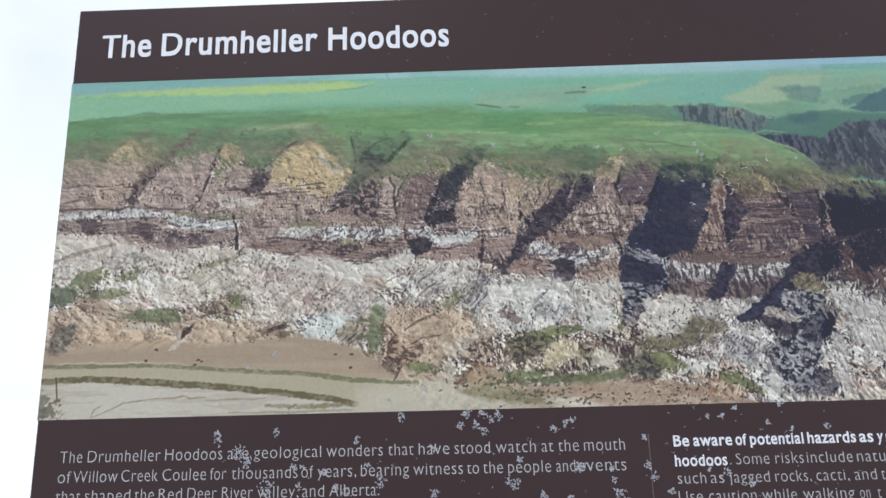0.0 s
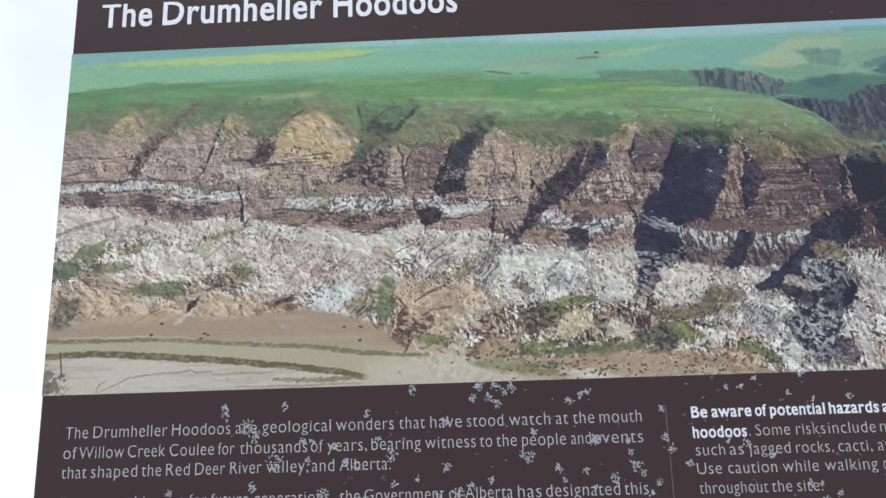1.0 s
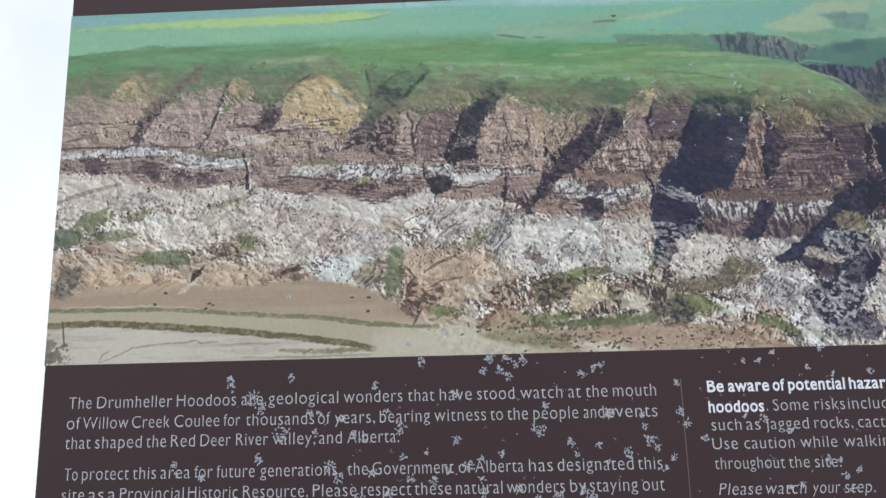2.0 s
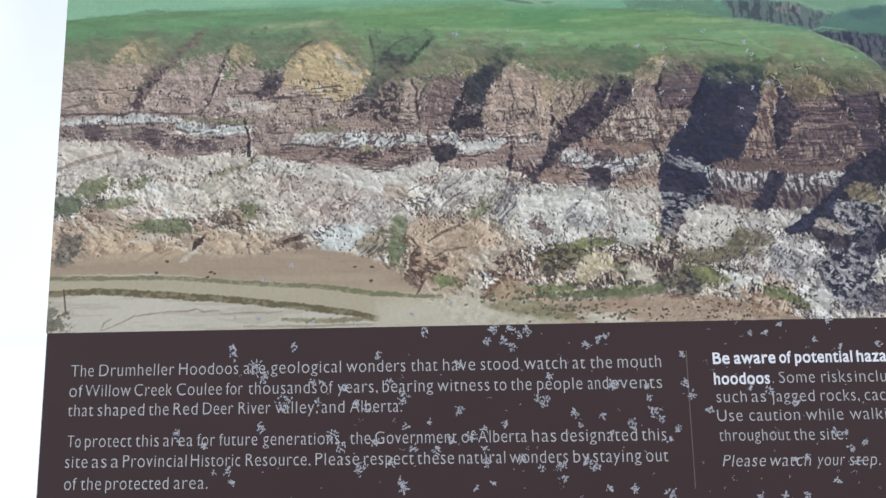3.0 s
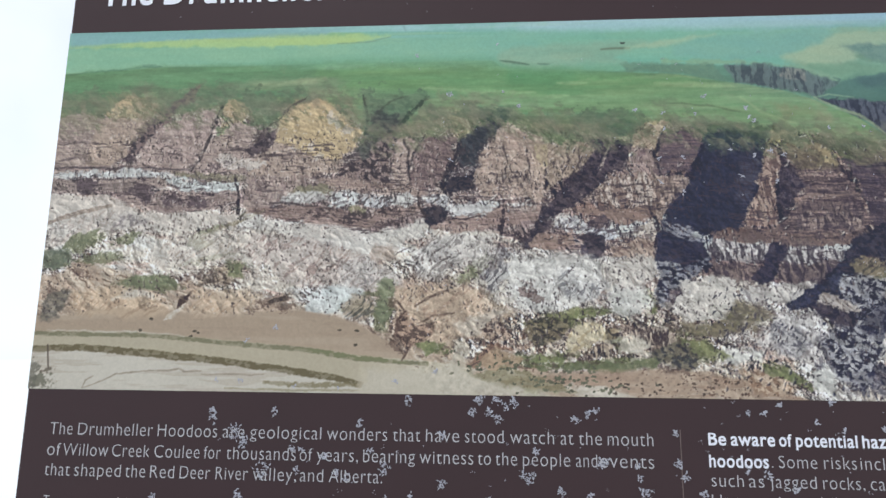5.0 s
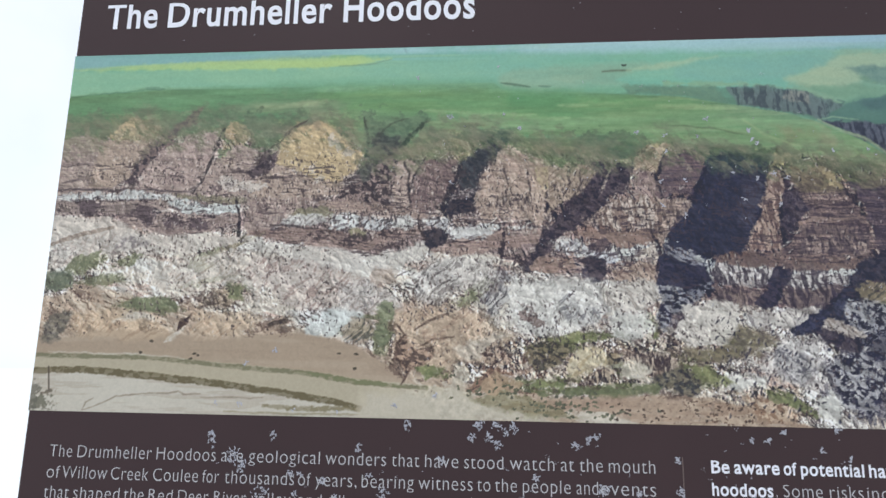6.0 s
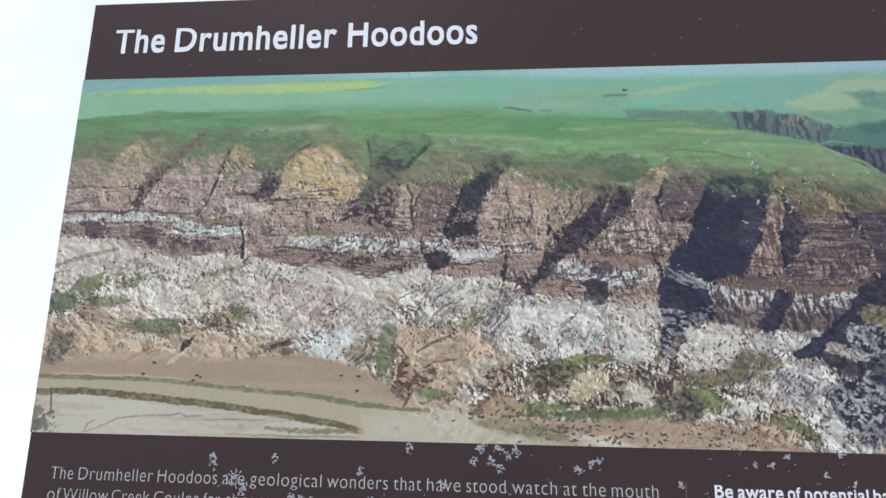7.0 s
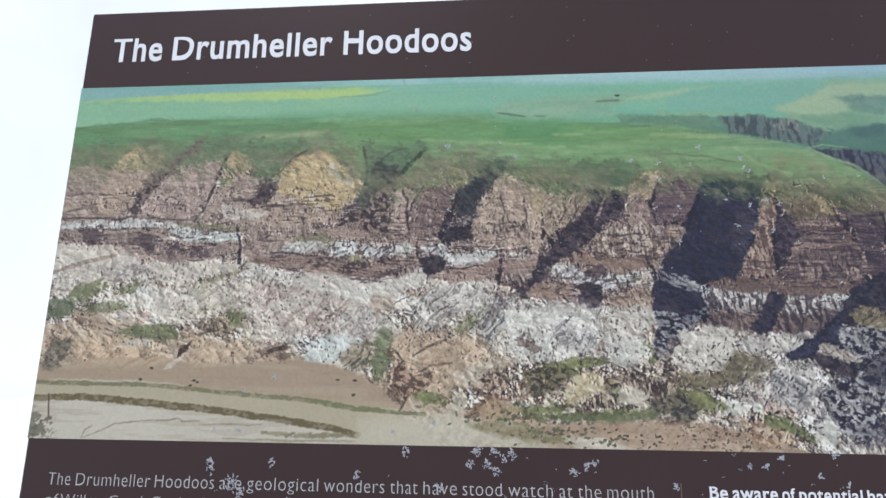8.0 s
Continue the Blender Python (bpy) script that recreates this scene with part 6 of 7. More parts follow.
area((94, 88, 76), (138, 124, 102), LEFTWARD, 521.8, 81.9, 532.5, 87.5, 544.7, 85.4, 543.2, 74.3, 530.8, 74.2, strength=0.88)
area((44, 44, 62), (182, 182, 184), RUBBLE - 0.15, 514.5, 76.3, 543.1, 73.6, 537.7, 33.9, 527.8, 7.8, 509.8, 10.7, 500.7, 36.7, 524.4, 50.4, 515.9, 60.4, strength=0.85, soft=2)
area((38, 42, 60), (58, 60, 78), RUBBLE, 506.2, 72.8, 519.7, 86.0, 522.3, 80.5, 514.5, 70.0, 516.3, 63.2, 503.7, 63.1, 492.2, 54.8, 483.4, 52.7, 487.2, 63.0, 496.9, 67.2, strength=0.93, soft=1)
area((150, 136, 124), (196, 186, 176), RIGHTWARD, 503.1, 63.1, 519.3, 61.2, 524.9, 53.7, 518.1, 51.7, 502.4, 57.6, strength=0.85)
area((42, 40, 54), (78, 68, 74), RUBBLE, 497.8, 56.9, 512.0, 55.0, 524.2, 48.3, 521.1, 44.3, 502.2, 50.2, strength=0.9, soft=1)
area((40, 42, 58), (86, 84, 94), RUBBLE, 530.1, 53.8, 542.0, 65.4, 537.7, 33.9, 531.7, 37.1, 525.0, 44.3, strength=0.8, soft=1.5)
area((56, 58, 74), (120, 118, 124), RUBBLE, 516.1, 15.3, 529.2, 18.1, 529.5, 11.0, 513.4, 8.8, strength=0.8)
area((42, 44, 64), (164, 166, 174), RUBBLE - 0.2, 406.5, 82.3, 421.7, 80.9, 437.9, 86.3, 439.6, 81.0, 428.7, 73.2, 415.9, 66.8, 407.4, 52.8, 404.2, 66.7, strength=0.85, soft=1.5)
area((178, 172, 164), (220, 214, 204), RIGHTWARD, 420.9, 70.3, 437.1, 76.0, 453.7, 70.5, 452.7, 59.3, 446.4, 49.0, 428.0, 45.4, 415.0, 52.8, strength=0.88)
area((162, 154, 150), (214, 208, 200), RIGHTWARD, 460.0, 65.6, 480.6, 69.9, 502.0, 71.4, 493.4, 65.8, 482.7, 58.2, 465.9, 56.7, strength=0.85)
area((100, 90, 84), (146, 134, 108), BUSHY, 446.3, 47.6, 452.8, 60.0, 469.2, 56.7, 475.2, 49.9, 461.1, 41.0, 440.7, 36.0, 434.4, 40.7, strength=0.8, soft=2)
area((152, 146, 146), (216, 212, 208), LEFTWARD, 463.6, 33.0, 478.9, 53.4, 501.7, 50.8, 498.9, 26.8, 488.8, 23.4, 476.1, 26.5, strength=0.8, soft=2.5)
area((64, 64, 76), (180, 178, 178), RUBBLE, 471.5, 46.5, 491.0, 43.3, 496.4, 33.4, 489.0, 25.0, 473.4, 31.8, strength=0.7, soft=2.5)
area((204, 204, 196), (222, 220, 212), EASY, 443.5, 30.0, 466.4, 27.7, 465.9, 22.4, 449.3, 20.8, 439.8, 25.3, strength=0.85, soft=2)
area((198, 200, 194), (220, 218, 210), EASY, 491.2, 16.2, 504.6, 20.3, 509.8, 10.7, 505.5, 1.0, 496.3, 4.0, strength=0.85, soft=2)
area((150, 118, 96), (206, 182, 156), RUBBLE, 449.1, 18.2, 468.7, 17.2, 487.0, 7.1, 479.9, 0.5, 461.0, 5.0, strength=0.8, soft=2)
area((108, 116, 78), (134, 138, 98), BUSHY, 465.7, 20.4, 481.5, 16.1, 493.6, 8.5, 496.3, 4.0, 480.8, 9.6, 467.2, 15.8, strength=0.85)
# pale bands in the western wall and the brown shale between them
area((120, 104, 102), (160, 140, 130), LEVEL, -2.4, 150.8, 83.5, 150.6, 96.3, 146.4, 80.2, 144.1, -2.4, 145.8, strength=0.7)
stroke((78, 68, 74), 1.8, -0.4, 149.1, 25.6, 149.6, 55.0, 148.1, 79.7, 148.6, 96.2, 147.2, strength=0.75, ragged=0.6, gaps=0.8)
area((172, 172, 172), (214, 216, 212), LEFTWARD, -2.4, 145.8, 21.8, 147.2, 55.0, 147.7, 83.3, 145.7, 80.4, 142.5, 55.9, 141.1, 18.3, 142.3, -2.8, 142.5, strength=0.85, soft=1)
area((128, 112, 108), (170, 152, 142), LEVEL, -2.6, 141.7, 55.9, 141.1, 80.4, 142.5, 85.1, 137.2, 61.2, 131.3, 32.2, 132.3, -2.0, 132.6, strength=0.85)
area((146, 140, 112), (128, 120, 102), BUSHY, 84.1, 145.7, 128.8, 144.4, 141.2, 141.1, 131.0, 137.9, 105.2, 139.0, strength=0.8)
area((156, 160, 158), (212, 216, 212), LEFTWARD, 80.6, 140.8, 96.8, 141.5, 113.4, 137.3, 131.8, 137.9, 130.0, 131.6, 110.0, 130.9, 93.7, 132.6, 83.5, 136.8, strength=0.88, soft=1)
area((138, 118, 114), (188, 168, 156), RUTS, 41.5, 125.0, 64.2, 133.7, 93.9, 131.0, 131.7, 130.7, 131.4, 124.4, 111.1, 119.8, 83.3, 116.8, 54.2, 122.5, strength=0.85)
for spot in ((25.0, 136.5, 7, 4.5), (64.5, 131.3, 5.5, 5), (69.1, 127.2, 4, 3.5), (87.1, 126.3, 6.5, 4), (104.1, 125.4, 7, 4.5), (149.2, 120.3, 6, 4.5), (52.4, 155.1, 5, 3), (113.8, 149.5, 3.5, 2.5)):
    patch(*spot, (84, 70, 78), 0.75, 0, 0.9, 0.6)
area((136, 116, 112), (184, 164, 152), FLUTED, 137.1, 141.9, 184.7, 141.4, 169.7, 130.4, 158.3, 124.2, 152.8, 114.8, 138.5, 116.5, strength=0.8)
area((150, 146, 116), (132, 124, 104), BUSHY, 173.3, 136.0, 196.7, 136.6, 194.8, 128.7, 169.6, 131.2, strength=0.85)
area((142, 120, 112), (178, 156, 142), LEVEL, 184.7, 141.4, 235.4, 138.6, 254.6, 133.7, 266.1, 130.5, 254.8, 127.5, 216.4, 131.7, 196.9, 132.6, strength=0.8)
area((164, 160, 156), (210, 208, 202), LEFTWARD, 160.6, 125.0, 166.7, 128.9, 189.3, 130.3, 194.2, 126.3, 185.8, 123.3, 166.3, 122.6, strength=0.85, soft=1)
area((200, 202, 198), (220, 222, 220), EASY, 192.9, 120.9, 198.7, 128.7, 206.3, 131.7, 212.6, 128.5, 212.9, 123.1, 203.7, 120.8, strength=0.92, soft=1)
area((80, 74, 78), (208, 210, 210), LEFTWARD, 213.6, 123.9, 218.8, 128.5, 235.7, 127.6, 237.4, 122.2, 232.2, 119.1, 220.7, 119.9, strength=0.88, soft=1)
area((196, 194, 188), (216, 214, 208), EASY, 236.7, 120.6, 240.3, 128.3, 247.9, 129.8, 254.1, 125.1, 248.1, 120.5, 239.8, 119.0, strength=0.92, soft=1)
area((90, 80, 82), (200, 200, 200), LEFTWARD, 256.3, 125.9, 263.1, 128.2, 276.0, 124.2, 273.8, 120.4, 259.4, 122.0, strength=0.85, soft=1)
area((124, 102, 97), (182, 158, 146), LEVEL, 139.1, 118.0, 158.5, 122.6, 185.9, 121.7, 201.5, 119.3, 220.8, 117.6, 254.9, 122.8, 255.7, 118.2, 236.3, 110.6, 217.5, 106.1, 202.1, 108.5, 178.9, 108.5, 159.2, 112.5, strength=0.88)
area((136, 134, 104), (154, 146, 116), BUSHY, 206.1, 120.8, 221.5, 119.9, 218.6, 114.5, 210.1, 116.1, strength=0.85)
area((62, 52, 58), (140, 118, 112), RUBBLE, 202.0, 110.0, 203.9, 117.7, 210.9, 116.1, 217.0, 117.6, 232.2, 119.9, 239.8, 119.8, 236.1, 116.8, 221.0, 113.0, 214.3, 109.2, strength=0.8)
area((72, 60, 64), (156, 132, 124), RUBBLE, 176.7, 118.6, 196.1, 120.1, 200.3, 113.1, 182.7, 110.8, strength=0.7)
stroke((60, 50, 56), 1.6, 154.4, 124.2, 167.0, 123.4, 185.9, 121.7, strength=0.75, ragged=0.6)
stroke((90, 74, 74), 1.6, 202.1, 107.7, 221.3, 106.1, 240.1, 110.6, 256.5, 117.4, strength=0.65, ragged=0.9)
area((46, 44, 56), (78, 68, 74), RUBBLE, 259.5, 119.7, 274.5, 118.9, 272.4, 112.8, 268.0, 106.0, 261.9, 109.0, 258.1, 115.1, strength=0.93, soft=1)
area((196, 194, 190), (218, 216, 212), LEVEL, 273.0, 119.6, 288.7, 122.6, 302.1, 118.7, 296.2, 114.9, 281.3, 113.5, strength=0.92, soft=1)
area((138, 114, 108), (182, 158, 146), LEVEL, 263.5, 106.7, 277.6, 113.5, 300.6, 114.2, 308.8, 121.7, 333.1, 120.8, 331.4, 111.0, 308.7, 107.3, 277.7, 102.9, strength=0.88)
area((190, 180, 170), (150, 128, 120), FLUTED, 310.3, 121.7, 332.4, 122.3, 329.3, 117.0, 311.0, 116.4, strength=0.6)
stroke((62, 50, 56), 1.4, 272.3, 113.5, 283.6, 112.0, 296.9, 114.2, strength=0.8, ragged=0.9)
stroke((46, 38, 46), 2.2, 309.5, 124.8, 308.7, 114.1, 307.9, 102.8, 307.1, 95.4, strength=0.85, ragged=0.9, taper=0.4)
stroke((46, 38, 46), 1.8, 129.8, 142.8, 131.7, 130.7, 134.1, 116.5, strength=0.85, ragged=0.9, taper=0.4)
stroke((56, 46, 50), 1.8, 254.7, 130.6, 255.6, 122.0, 258.1, 114.3, 254.5, 106.8, 248.6, 101.1, strength=0.8, ragged=0.9, taper=0.4)
# pale badlands: smooth chalk, pink hollows and clusters of rills
area((196, 186, 176), (220, 212, 200), EASY, -1.8, 131.0, 40.8, 130.6, 55.0, 122.5, 83.4, 116.0, 132.9, 117.3, 135.6, 113.4, 116.3, 108.0, 84.9, 103.4, 44.3, 105.0, 0.4, 112.3, strength=0.82, soft=2)
stroke((148, 130, 116), 3.4, -0.9, 110.0, 21.9, 117.9, 43.9, 122.6, strength=0.75, ragged=0.5)
stroke((150, 140, 116), 3.0, 109.1, 101.0, 124.2, 107.9, 139.4, 114.1, 151.0, 117.2, strength=0.75, ragged=0.9)
area((186, 172, 162), (216, 208, 198), LEFTWARD, 0.9, 109.1, 42.3, 119.4, 66.9, 118.4, 76.9, 103.4, 44.5, 103.5, 12.9, 95.7, -0.9, 94.9, strength=0.7, soft=2)
area((120, 112, 116), (206, 198, 190), RUBBLE, 47.0, 115.3, 63.0, 117.6, 68.7, 110.5, 56.5, 105.0, 46.1, 106.6, strength=0.6, soft=2)
area((190, 176, 162), (218, 210, 198), LEFTWARD, 73.8, 95.6, 100.9, 103.3, 136.1, 107.1, 152.4, 99.4, 134.1, 86.0, 103.3, 80.3, 79.4, 81.7, strength=0.7, soft=2.5)
area((164, 142, 134), (206, 194, 184), LEFTWARD, 140.4, 103.2, 179.4, 100.8, 218.2, 88.0, 204.1, 69.4, 177.9, 65.6, 153.9, 80.4, 137.8, 87.9, strength=0.75, soft=2.5)
area((206, 200, 190), (222, 218, 210), EASY, 139.4, 114.1, 163.2, 110.9, 202.1, 106.9, 225.2, 102.3, 256.6, 111.3, 257.6, 101.5, 240.6, 94.0, 218.2, 89.5, 187.2, 99.3, 144.2, 104.8, strength=0.82, soft=1.8)
area((196, 204, 202), (216, 220, 216), EASY, 181.8, 63.4, 204.1, 68.6, 222.9, 65.8, 203.5, 51.2, 182.5, 52.4, strength=0.85, soft=2)
area((170, 160, 154), (214, 208, 202), LEFTWARD, 199.4, 86.1, 225.8, 86.1, 248.7, 69.6, 226.6, 65.8, 204.1, 68.6, strength=0.7, soft=2.5)
area((124, 118, 116), (212, 208, 202), LEFTWARD, 248.9, 91.0, 266.6, 100.7, 282.2, 99.2, 282.3, 86.2, 267.1, 69.6, 254.1, 73.2, strength=0.72, soft=2)
area((150, 144, 140), (218, 212, 204), LEFTWARD, 270.3, 101.4, 303.5, 102.1, 305.6, 88.0, 296.2, 80.7, 277.9, 80.6, strength=0.75, soft=2)
area((164, 140, 124), (188, 164, 146), EASY, 222.0, 88.0, 226.3, 94.0, 236.8, 94.7, 240.8, 86.1, 229.7, 82.0, strength=0.5, soft=1.5)
area((86, 84, 92), (200, 198, 196), LEFTWARD, 296.2, 73.4, 307.1, 83.6, 314.3, 82.2, 310.6, 69.8, 300.5, 64.0, strength=0.75, soft=2)
area((188, 186, 180), (220, 218, 212), LEFTWARD, 314.3, 86.2, 354.0, 91.7, 371.5, 84.4, 374.3, 66.6, 349.3, 52.3, 321.1, 52.1, 310.6, 66.2, strength=0.78, soft=2.5)
area((100, 100, 108), (208, 206, 202), LEFTWARD, 342.6, 66.4, 346.5, 77.2, 354.4, 80.8, 356.9, 70.0, 371.1, 73.7, 367.2, 63.0, 360.0, 57.7, strength=0.6, soft=2)
area((170, 162, 154), (220, 214, 204), RIGHTWARD, 371.6, 85.2, 403.4, 88.1, 403.9, 73.8, 395.2, 66.7, 377.8, 66.6, strength=0.82, soft=2)
area((204, 204, 196), (222, 220, 212), EASY, 377.8, 66.6, 398.7, 67.4, 401.5, 56.2, 387.3, 47.4, 373.7, 52.5, strength=0.85, soft=2)
for spot in ((324.1, 64.2, 4, 3), (329.1, 60.6, 3.5, 2.5)):
    patch(*spot, (104, 80, 76), 0.6, -20, 1.5)
# tan hollows and broken lumps at the foot
area((176, 150, 128), (204, 182, 156), LEFTWARD, 241.4, 65.9, 263.4, 69.6, 296.2, 66.2, 314.0, 52.0, 310.3, 34.5, 278.4, 34.2, 249.7, 30.3, 238.4, 44.3, strength=0.75, soft=2.5)
area((198, 190, 176), (214, 208, 194), EASY, 274.7, 44.6, 299.8, 51.9, 310.5, 52.0, 303.3, 41.4, 285.5, 34.2, strength=0.6, soft=2.5)
area((64, 48, 46), (170, 140, 120), RUBBLE, 240.2, 47.9, 247.4, 51.5, 249.4, 44.4, 263.9, 44.5, 260.5, 34.0, 249.8, 29.6, 242.4, 33.7, strength=0.75, soft=1.5)
area((70, 52, 50), (190, 166, 146), RUBBLE, 298.3, 44.9, 306.9, 48.5, 314.6, 39.4, 312.4, 34.6, 301.8, 33.1, 296.2, 39.2, strength=0.85, soft=1.5)
stroke((84, 64, 58), 1.8, 241.7, 57.9, 246.2, 52.2, 242.0, 45.8, 241.6, 37.3, 250.5, 30.3, 245.7, 21.3, strength=0.8, ragged=0.5, taper=0.3)
stroke((84, 64, 58), 1.8, 274.4, 66.1, 262.1, 60.2, 253.5, 54.4, strength=0.7, ragged=0.5)
stroke((90, 70, 62), 1.4, 278.2, 51.0, 263.8, 48.1, 255.2, 44.5, strength=0.7, ragged=0.5)
area((96, 78, 70), (150, 118, 98), LEFTWARD, 287.0, 17.7, 289.8, 24.6, 303.2, 31.7, 295.5, 23.3, 293.4, 16.5, strength=0.85, soft=1.2)
area((174, 148, 120), (196, 172, 142), EASY, 294.8, 17.2, 296.9, 24.7, 305.4, 31.0, 320.7, 22.3, 317.9, 17.5, strength=0.85, soft=1.5)
area((186, 176, 156), (208, 200, 182), EASY, 275.0, 16.9, 280.5, 34.2, 285.5, 34.9, 287.7, 26.7, 284.2, 15.3, strength=0.75, soft=1.5)
area((108, 118, 78), (130, 134, 92), BUSHY, 255.1, 30.4, 264.1, 33.3, 269.9, 28.5, 261.4, 25.6, strength=0.85)
area((56, 54, 46), (128, 116, 92), RUBBLE, 323.7, 34.7, 325.3, 47.2, 335.2, 50.5, 349.2, 48.8, 352.5, 41.2, 343.6, 34.9, 331.3, 31.3, strength=0.82, soft=1.5)
area((112, 120, 80), (138, 138, 96), BUSHY, 349.3, 52.3, 356.4, 54.5, 375.1, 53.2, 373.5, 49.0, 352.7, 48.2, 336.9, 48.7, 333.4, 50.4, strength=0.88, soft=1.2)
area((196, 178, 140), (216, 204, 172), LEFTWARD, 349.6, 39.8, 359.6, 46.1, 371.3, 45.6, 374.3, 35.3, 362.4, 29.7, 350.6, 26.1, 348.7, 31.6, strength=0.82, soft=1.5)
area((54, 50, 46), (150, 134, 108), RUBBLE, 374.0, 42.8, 380.1, 41.5, 380.5, 35.3, 374.3, 35.3, strength=0.85, soft=1)
area((52, 46, 46), (200, 182, 158), FLUTED, 362.3, 27.6, 366.6, 31.8, 376.2, 31.2, 374.5, 23.1, 363.5, 22.2, strength=0.82, soft=1.2)
area((206, 198, 180), (218, 212, 196), EASY, 379.8, 35.3, 393.7, 38.9, 400.1, 32.2, 393.0, 26.0, 380.8, 27.2, strength=0.82, soft=1.5)
area((58, 46, 46), (196, 180, 162), FLUTED, 383.5, 40.2, 394.0, 44.4, 414.1, 40.5, 416.9, 31.0, 403.4, 30.9, 392.9, 37.5, strength=0.82, soft=1.5)
area((50, 52, 52), (110, 104, 88), RUBBLE, 399.8, 26.8, 417.1, 33.7, 430.0, 27.9, 427.9, 17.5, 409.4, 18.9, 400.2, 22.1, strength=0.82, soft=1.5)
area((98, 106, 78), (122, 126, 92), BUSHY, 331.0, 17.0, 351.8, 20.7, 382.6, 21.8, 406.3, 22.9, 402.6, 18.1, 368.7, 16.3, 334.4, 14.4, strength=0.88, soft=1.2)
area((110, 120, 80), (134, 138, 96), BUSHY, 324.2, 21.0, 331.2, 25.2, 348.5, 24.1, 344.9, 19.9, strength=0.85, soft=1.2)
area((112, 118, 80), (140, 142, 100), BUSHY, 418.9, 35.8, 433.9, 35.3, 446.5, 26.1, 443.0, 23.4, 428.5, 25.2, strength=0.85, soft=1.5)
area((104, 96, 80), (134, 122, 98), BUSHY, 407.5, 42.5, 434.8, 46.2, 451.5, 45.0, 437.5, 38.0, 417.3, 37.8, strength=0.8, soft=1.5)
area((116, 124, 96), (136, 142, 112), BUSHY, 228.0, 69.5, 237.5, 71.7, 240.0, 65.2, 235.1, 57.9, 237.6, 47.9, 230.5, 42.8, 227.2, 50.6, 231.3, 58.6, strength=0.85, soft=1.2)
area((86, 84, 80), (178, 160, 140), LEFTWARD, 203.4, 52.6, 212.7, 61.4, 223.1, 61.4, 227.2, 51.3, 220.1, 45.6, 208.9, 48.3, strength=0.75, soft=1.5)
area((118, 126, 96), (136, 140, 108), BUSHY, 54.4, 71.7, 68.4, 74.8, 88.9, 75.7, 93.6, 68.9, 74.3, 65.8, 60.1, 65.0, strength=0.88, soft=1.2)
area((116, 122, 94), (134, 136, 106), BUSHY, 13.3, 93.3, 20.1, 102.7, 37.5, 106.6, 36.7, 101.1, 25.5, 94.1, strength=0.85, soft=1.2)
area((96, 106, 92), (120, 126, 104), BUSHY, -1.4, 92.5, 17.8, 90.9, 20.8, 81.6, 0.2, 77.7, strength=0.85, soft=1.5)
area((176, 150, 124), (202, 178, 150), LEFTWARD, 19.3, 49.7, 23.6, 63.3, 49.4, 67.9, 77.7, 63.5, 91.0, 50.2, 68.1, 46.4, strength=0.8, soft=2.5)
area((206, 200, 186), (216, 208, 194), EASY, 50.6, 58.9, 60.3, 63.5, 74.4, 65.0, 78.8, 60.6, 66.5, 58.2, strength=0.8, soft=2)
area((186, 160, 134), (204, 182, 156), LEFTWARD, 101.1, 50.3, 107.4, 63.7, 124.5, 63.8, 143.6, 65.4, 151.6, 61.7, 141.0, 50.7, 114.6, 46.8, strength=0.75, soft=2.5)
stroke((70, 52, 48), 3.4, 102.8, 62.9, 98.7, 57.7, 96.9, 53.2, strength=0.85, ragged=0.9)
stroke((212, 204, 190), 2.4, 97.7, 52.5, 93.5, 48.8, 87.6, 45.8, strength=0.8, ragged=0.9)
area((70, 58, 54), (170, 148, 128), LEFTWARD, 154.7, 50.8, 161.5, 61.1, 171.2, 64.1, 172.2, 59.7, 163.6, 53.0, strength=0.8, soft=1.2)
area((80, 68, 60), (184, 164, 140), RUBBLE, 109.2, 69.0, 111.6, 75.7, 126.7, 81.8, 135.4, 71.3, 128.1, 66.8, strength=0.7, soft=2)
area((120, 126, 92), (140, 142, 106), BUSHY, 127.4, 73.5, 128.4, 80.3, 137.7, 80.3, 138.3, 72.8, strength=0.8)
area((86, 84, 82), (128, 122, 106), BUSHY, -0.4, 57.1, 9.7, 64.7, 21.2, 63.2, 19.5, 53.4, 12.7, 45.9, 3.7, 42.1, strength=0.75, soft=2)
for spot in ((204.8, 39.7), (215.9, 39.5), (214.9, 30.6), (73.0, 38.3), (108.5, 38.7), (111.0, 37.3), (106.6, 35.1), (79.1, 45.7)):
    patch(*spot, 1.3, 0.8, (74, 68, 58), 0.85, 0, 0.3)
area((190, 182, 164), (206, 198, 180), EASY, 225.1, 13.4, 271.5, 16.1, 289.2, 13.0, 306.6, 6.5, 334.1, 0.4, 264.8, -4.3, 222.1, -2.7, strength=0.85, soft=2.5)
area((164, 138, 118), (190, 168, 146), cloudy(A, B, 30, 3, 415, 3), 330.9, 12.3, 368.7, 14.9, 415.8, 15.0, 428.1, 2.8, 391.5, 0.1, 361.5, 5.5, strength=0.75, soft=2)
area((206, 198, 182), (216, 208, 192), EASY, 344.6, 7.9, 368.3, 5.0, 391.5, -0.5, 368.0, -1.6, 347.8, 3.3, strength=0.8, soft=1.5)
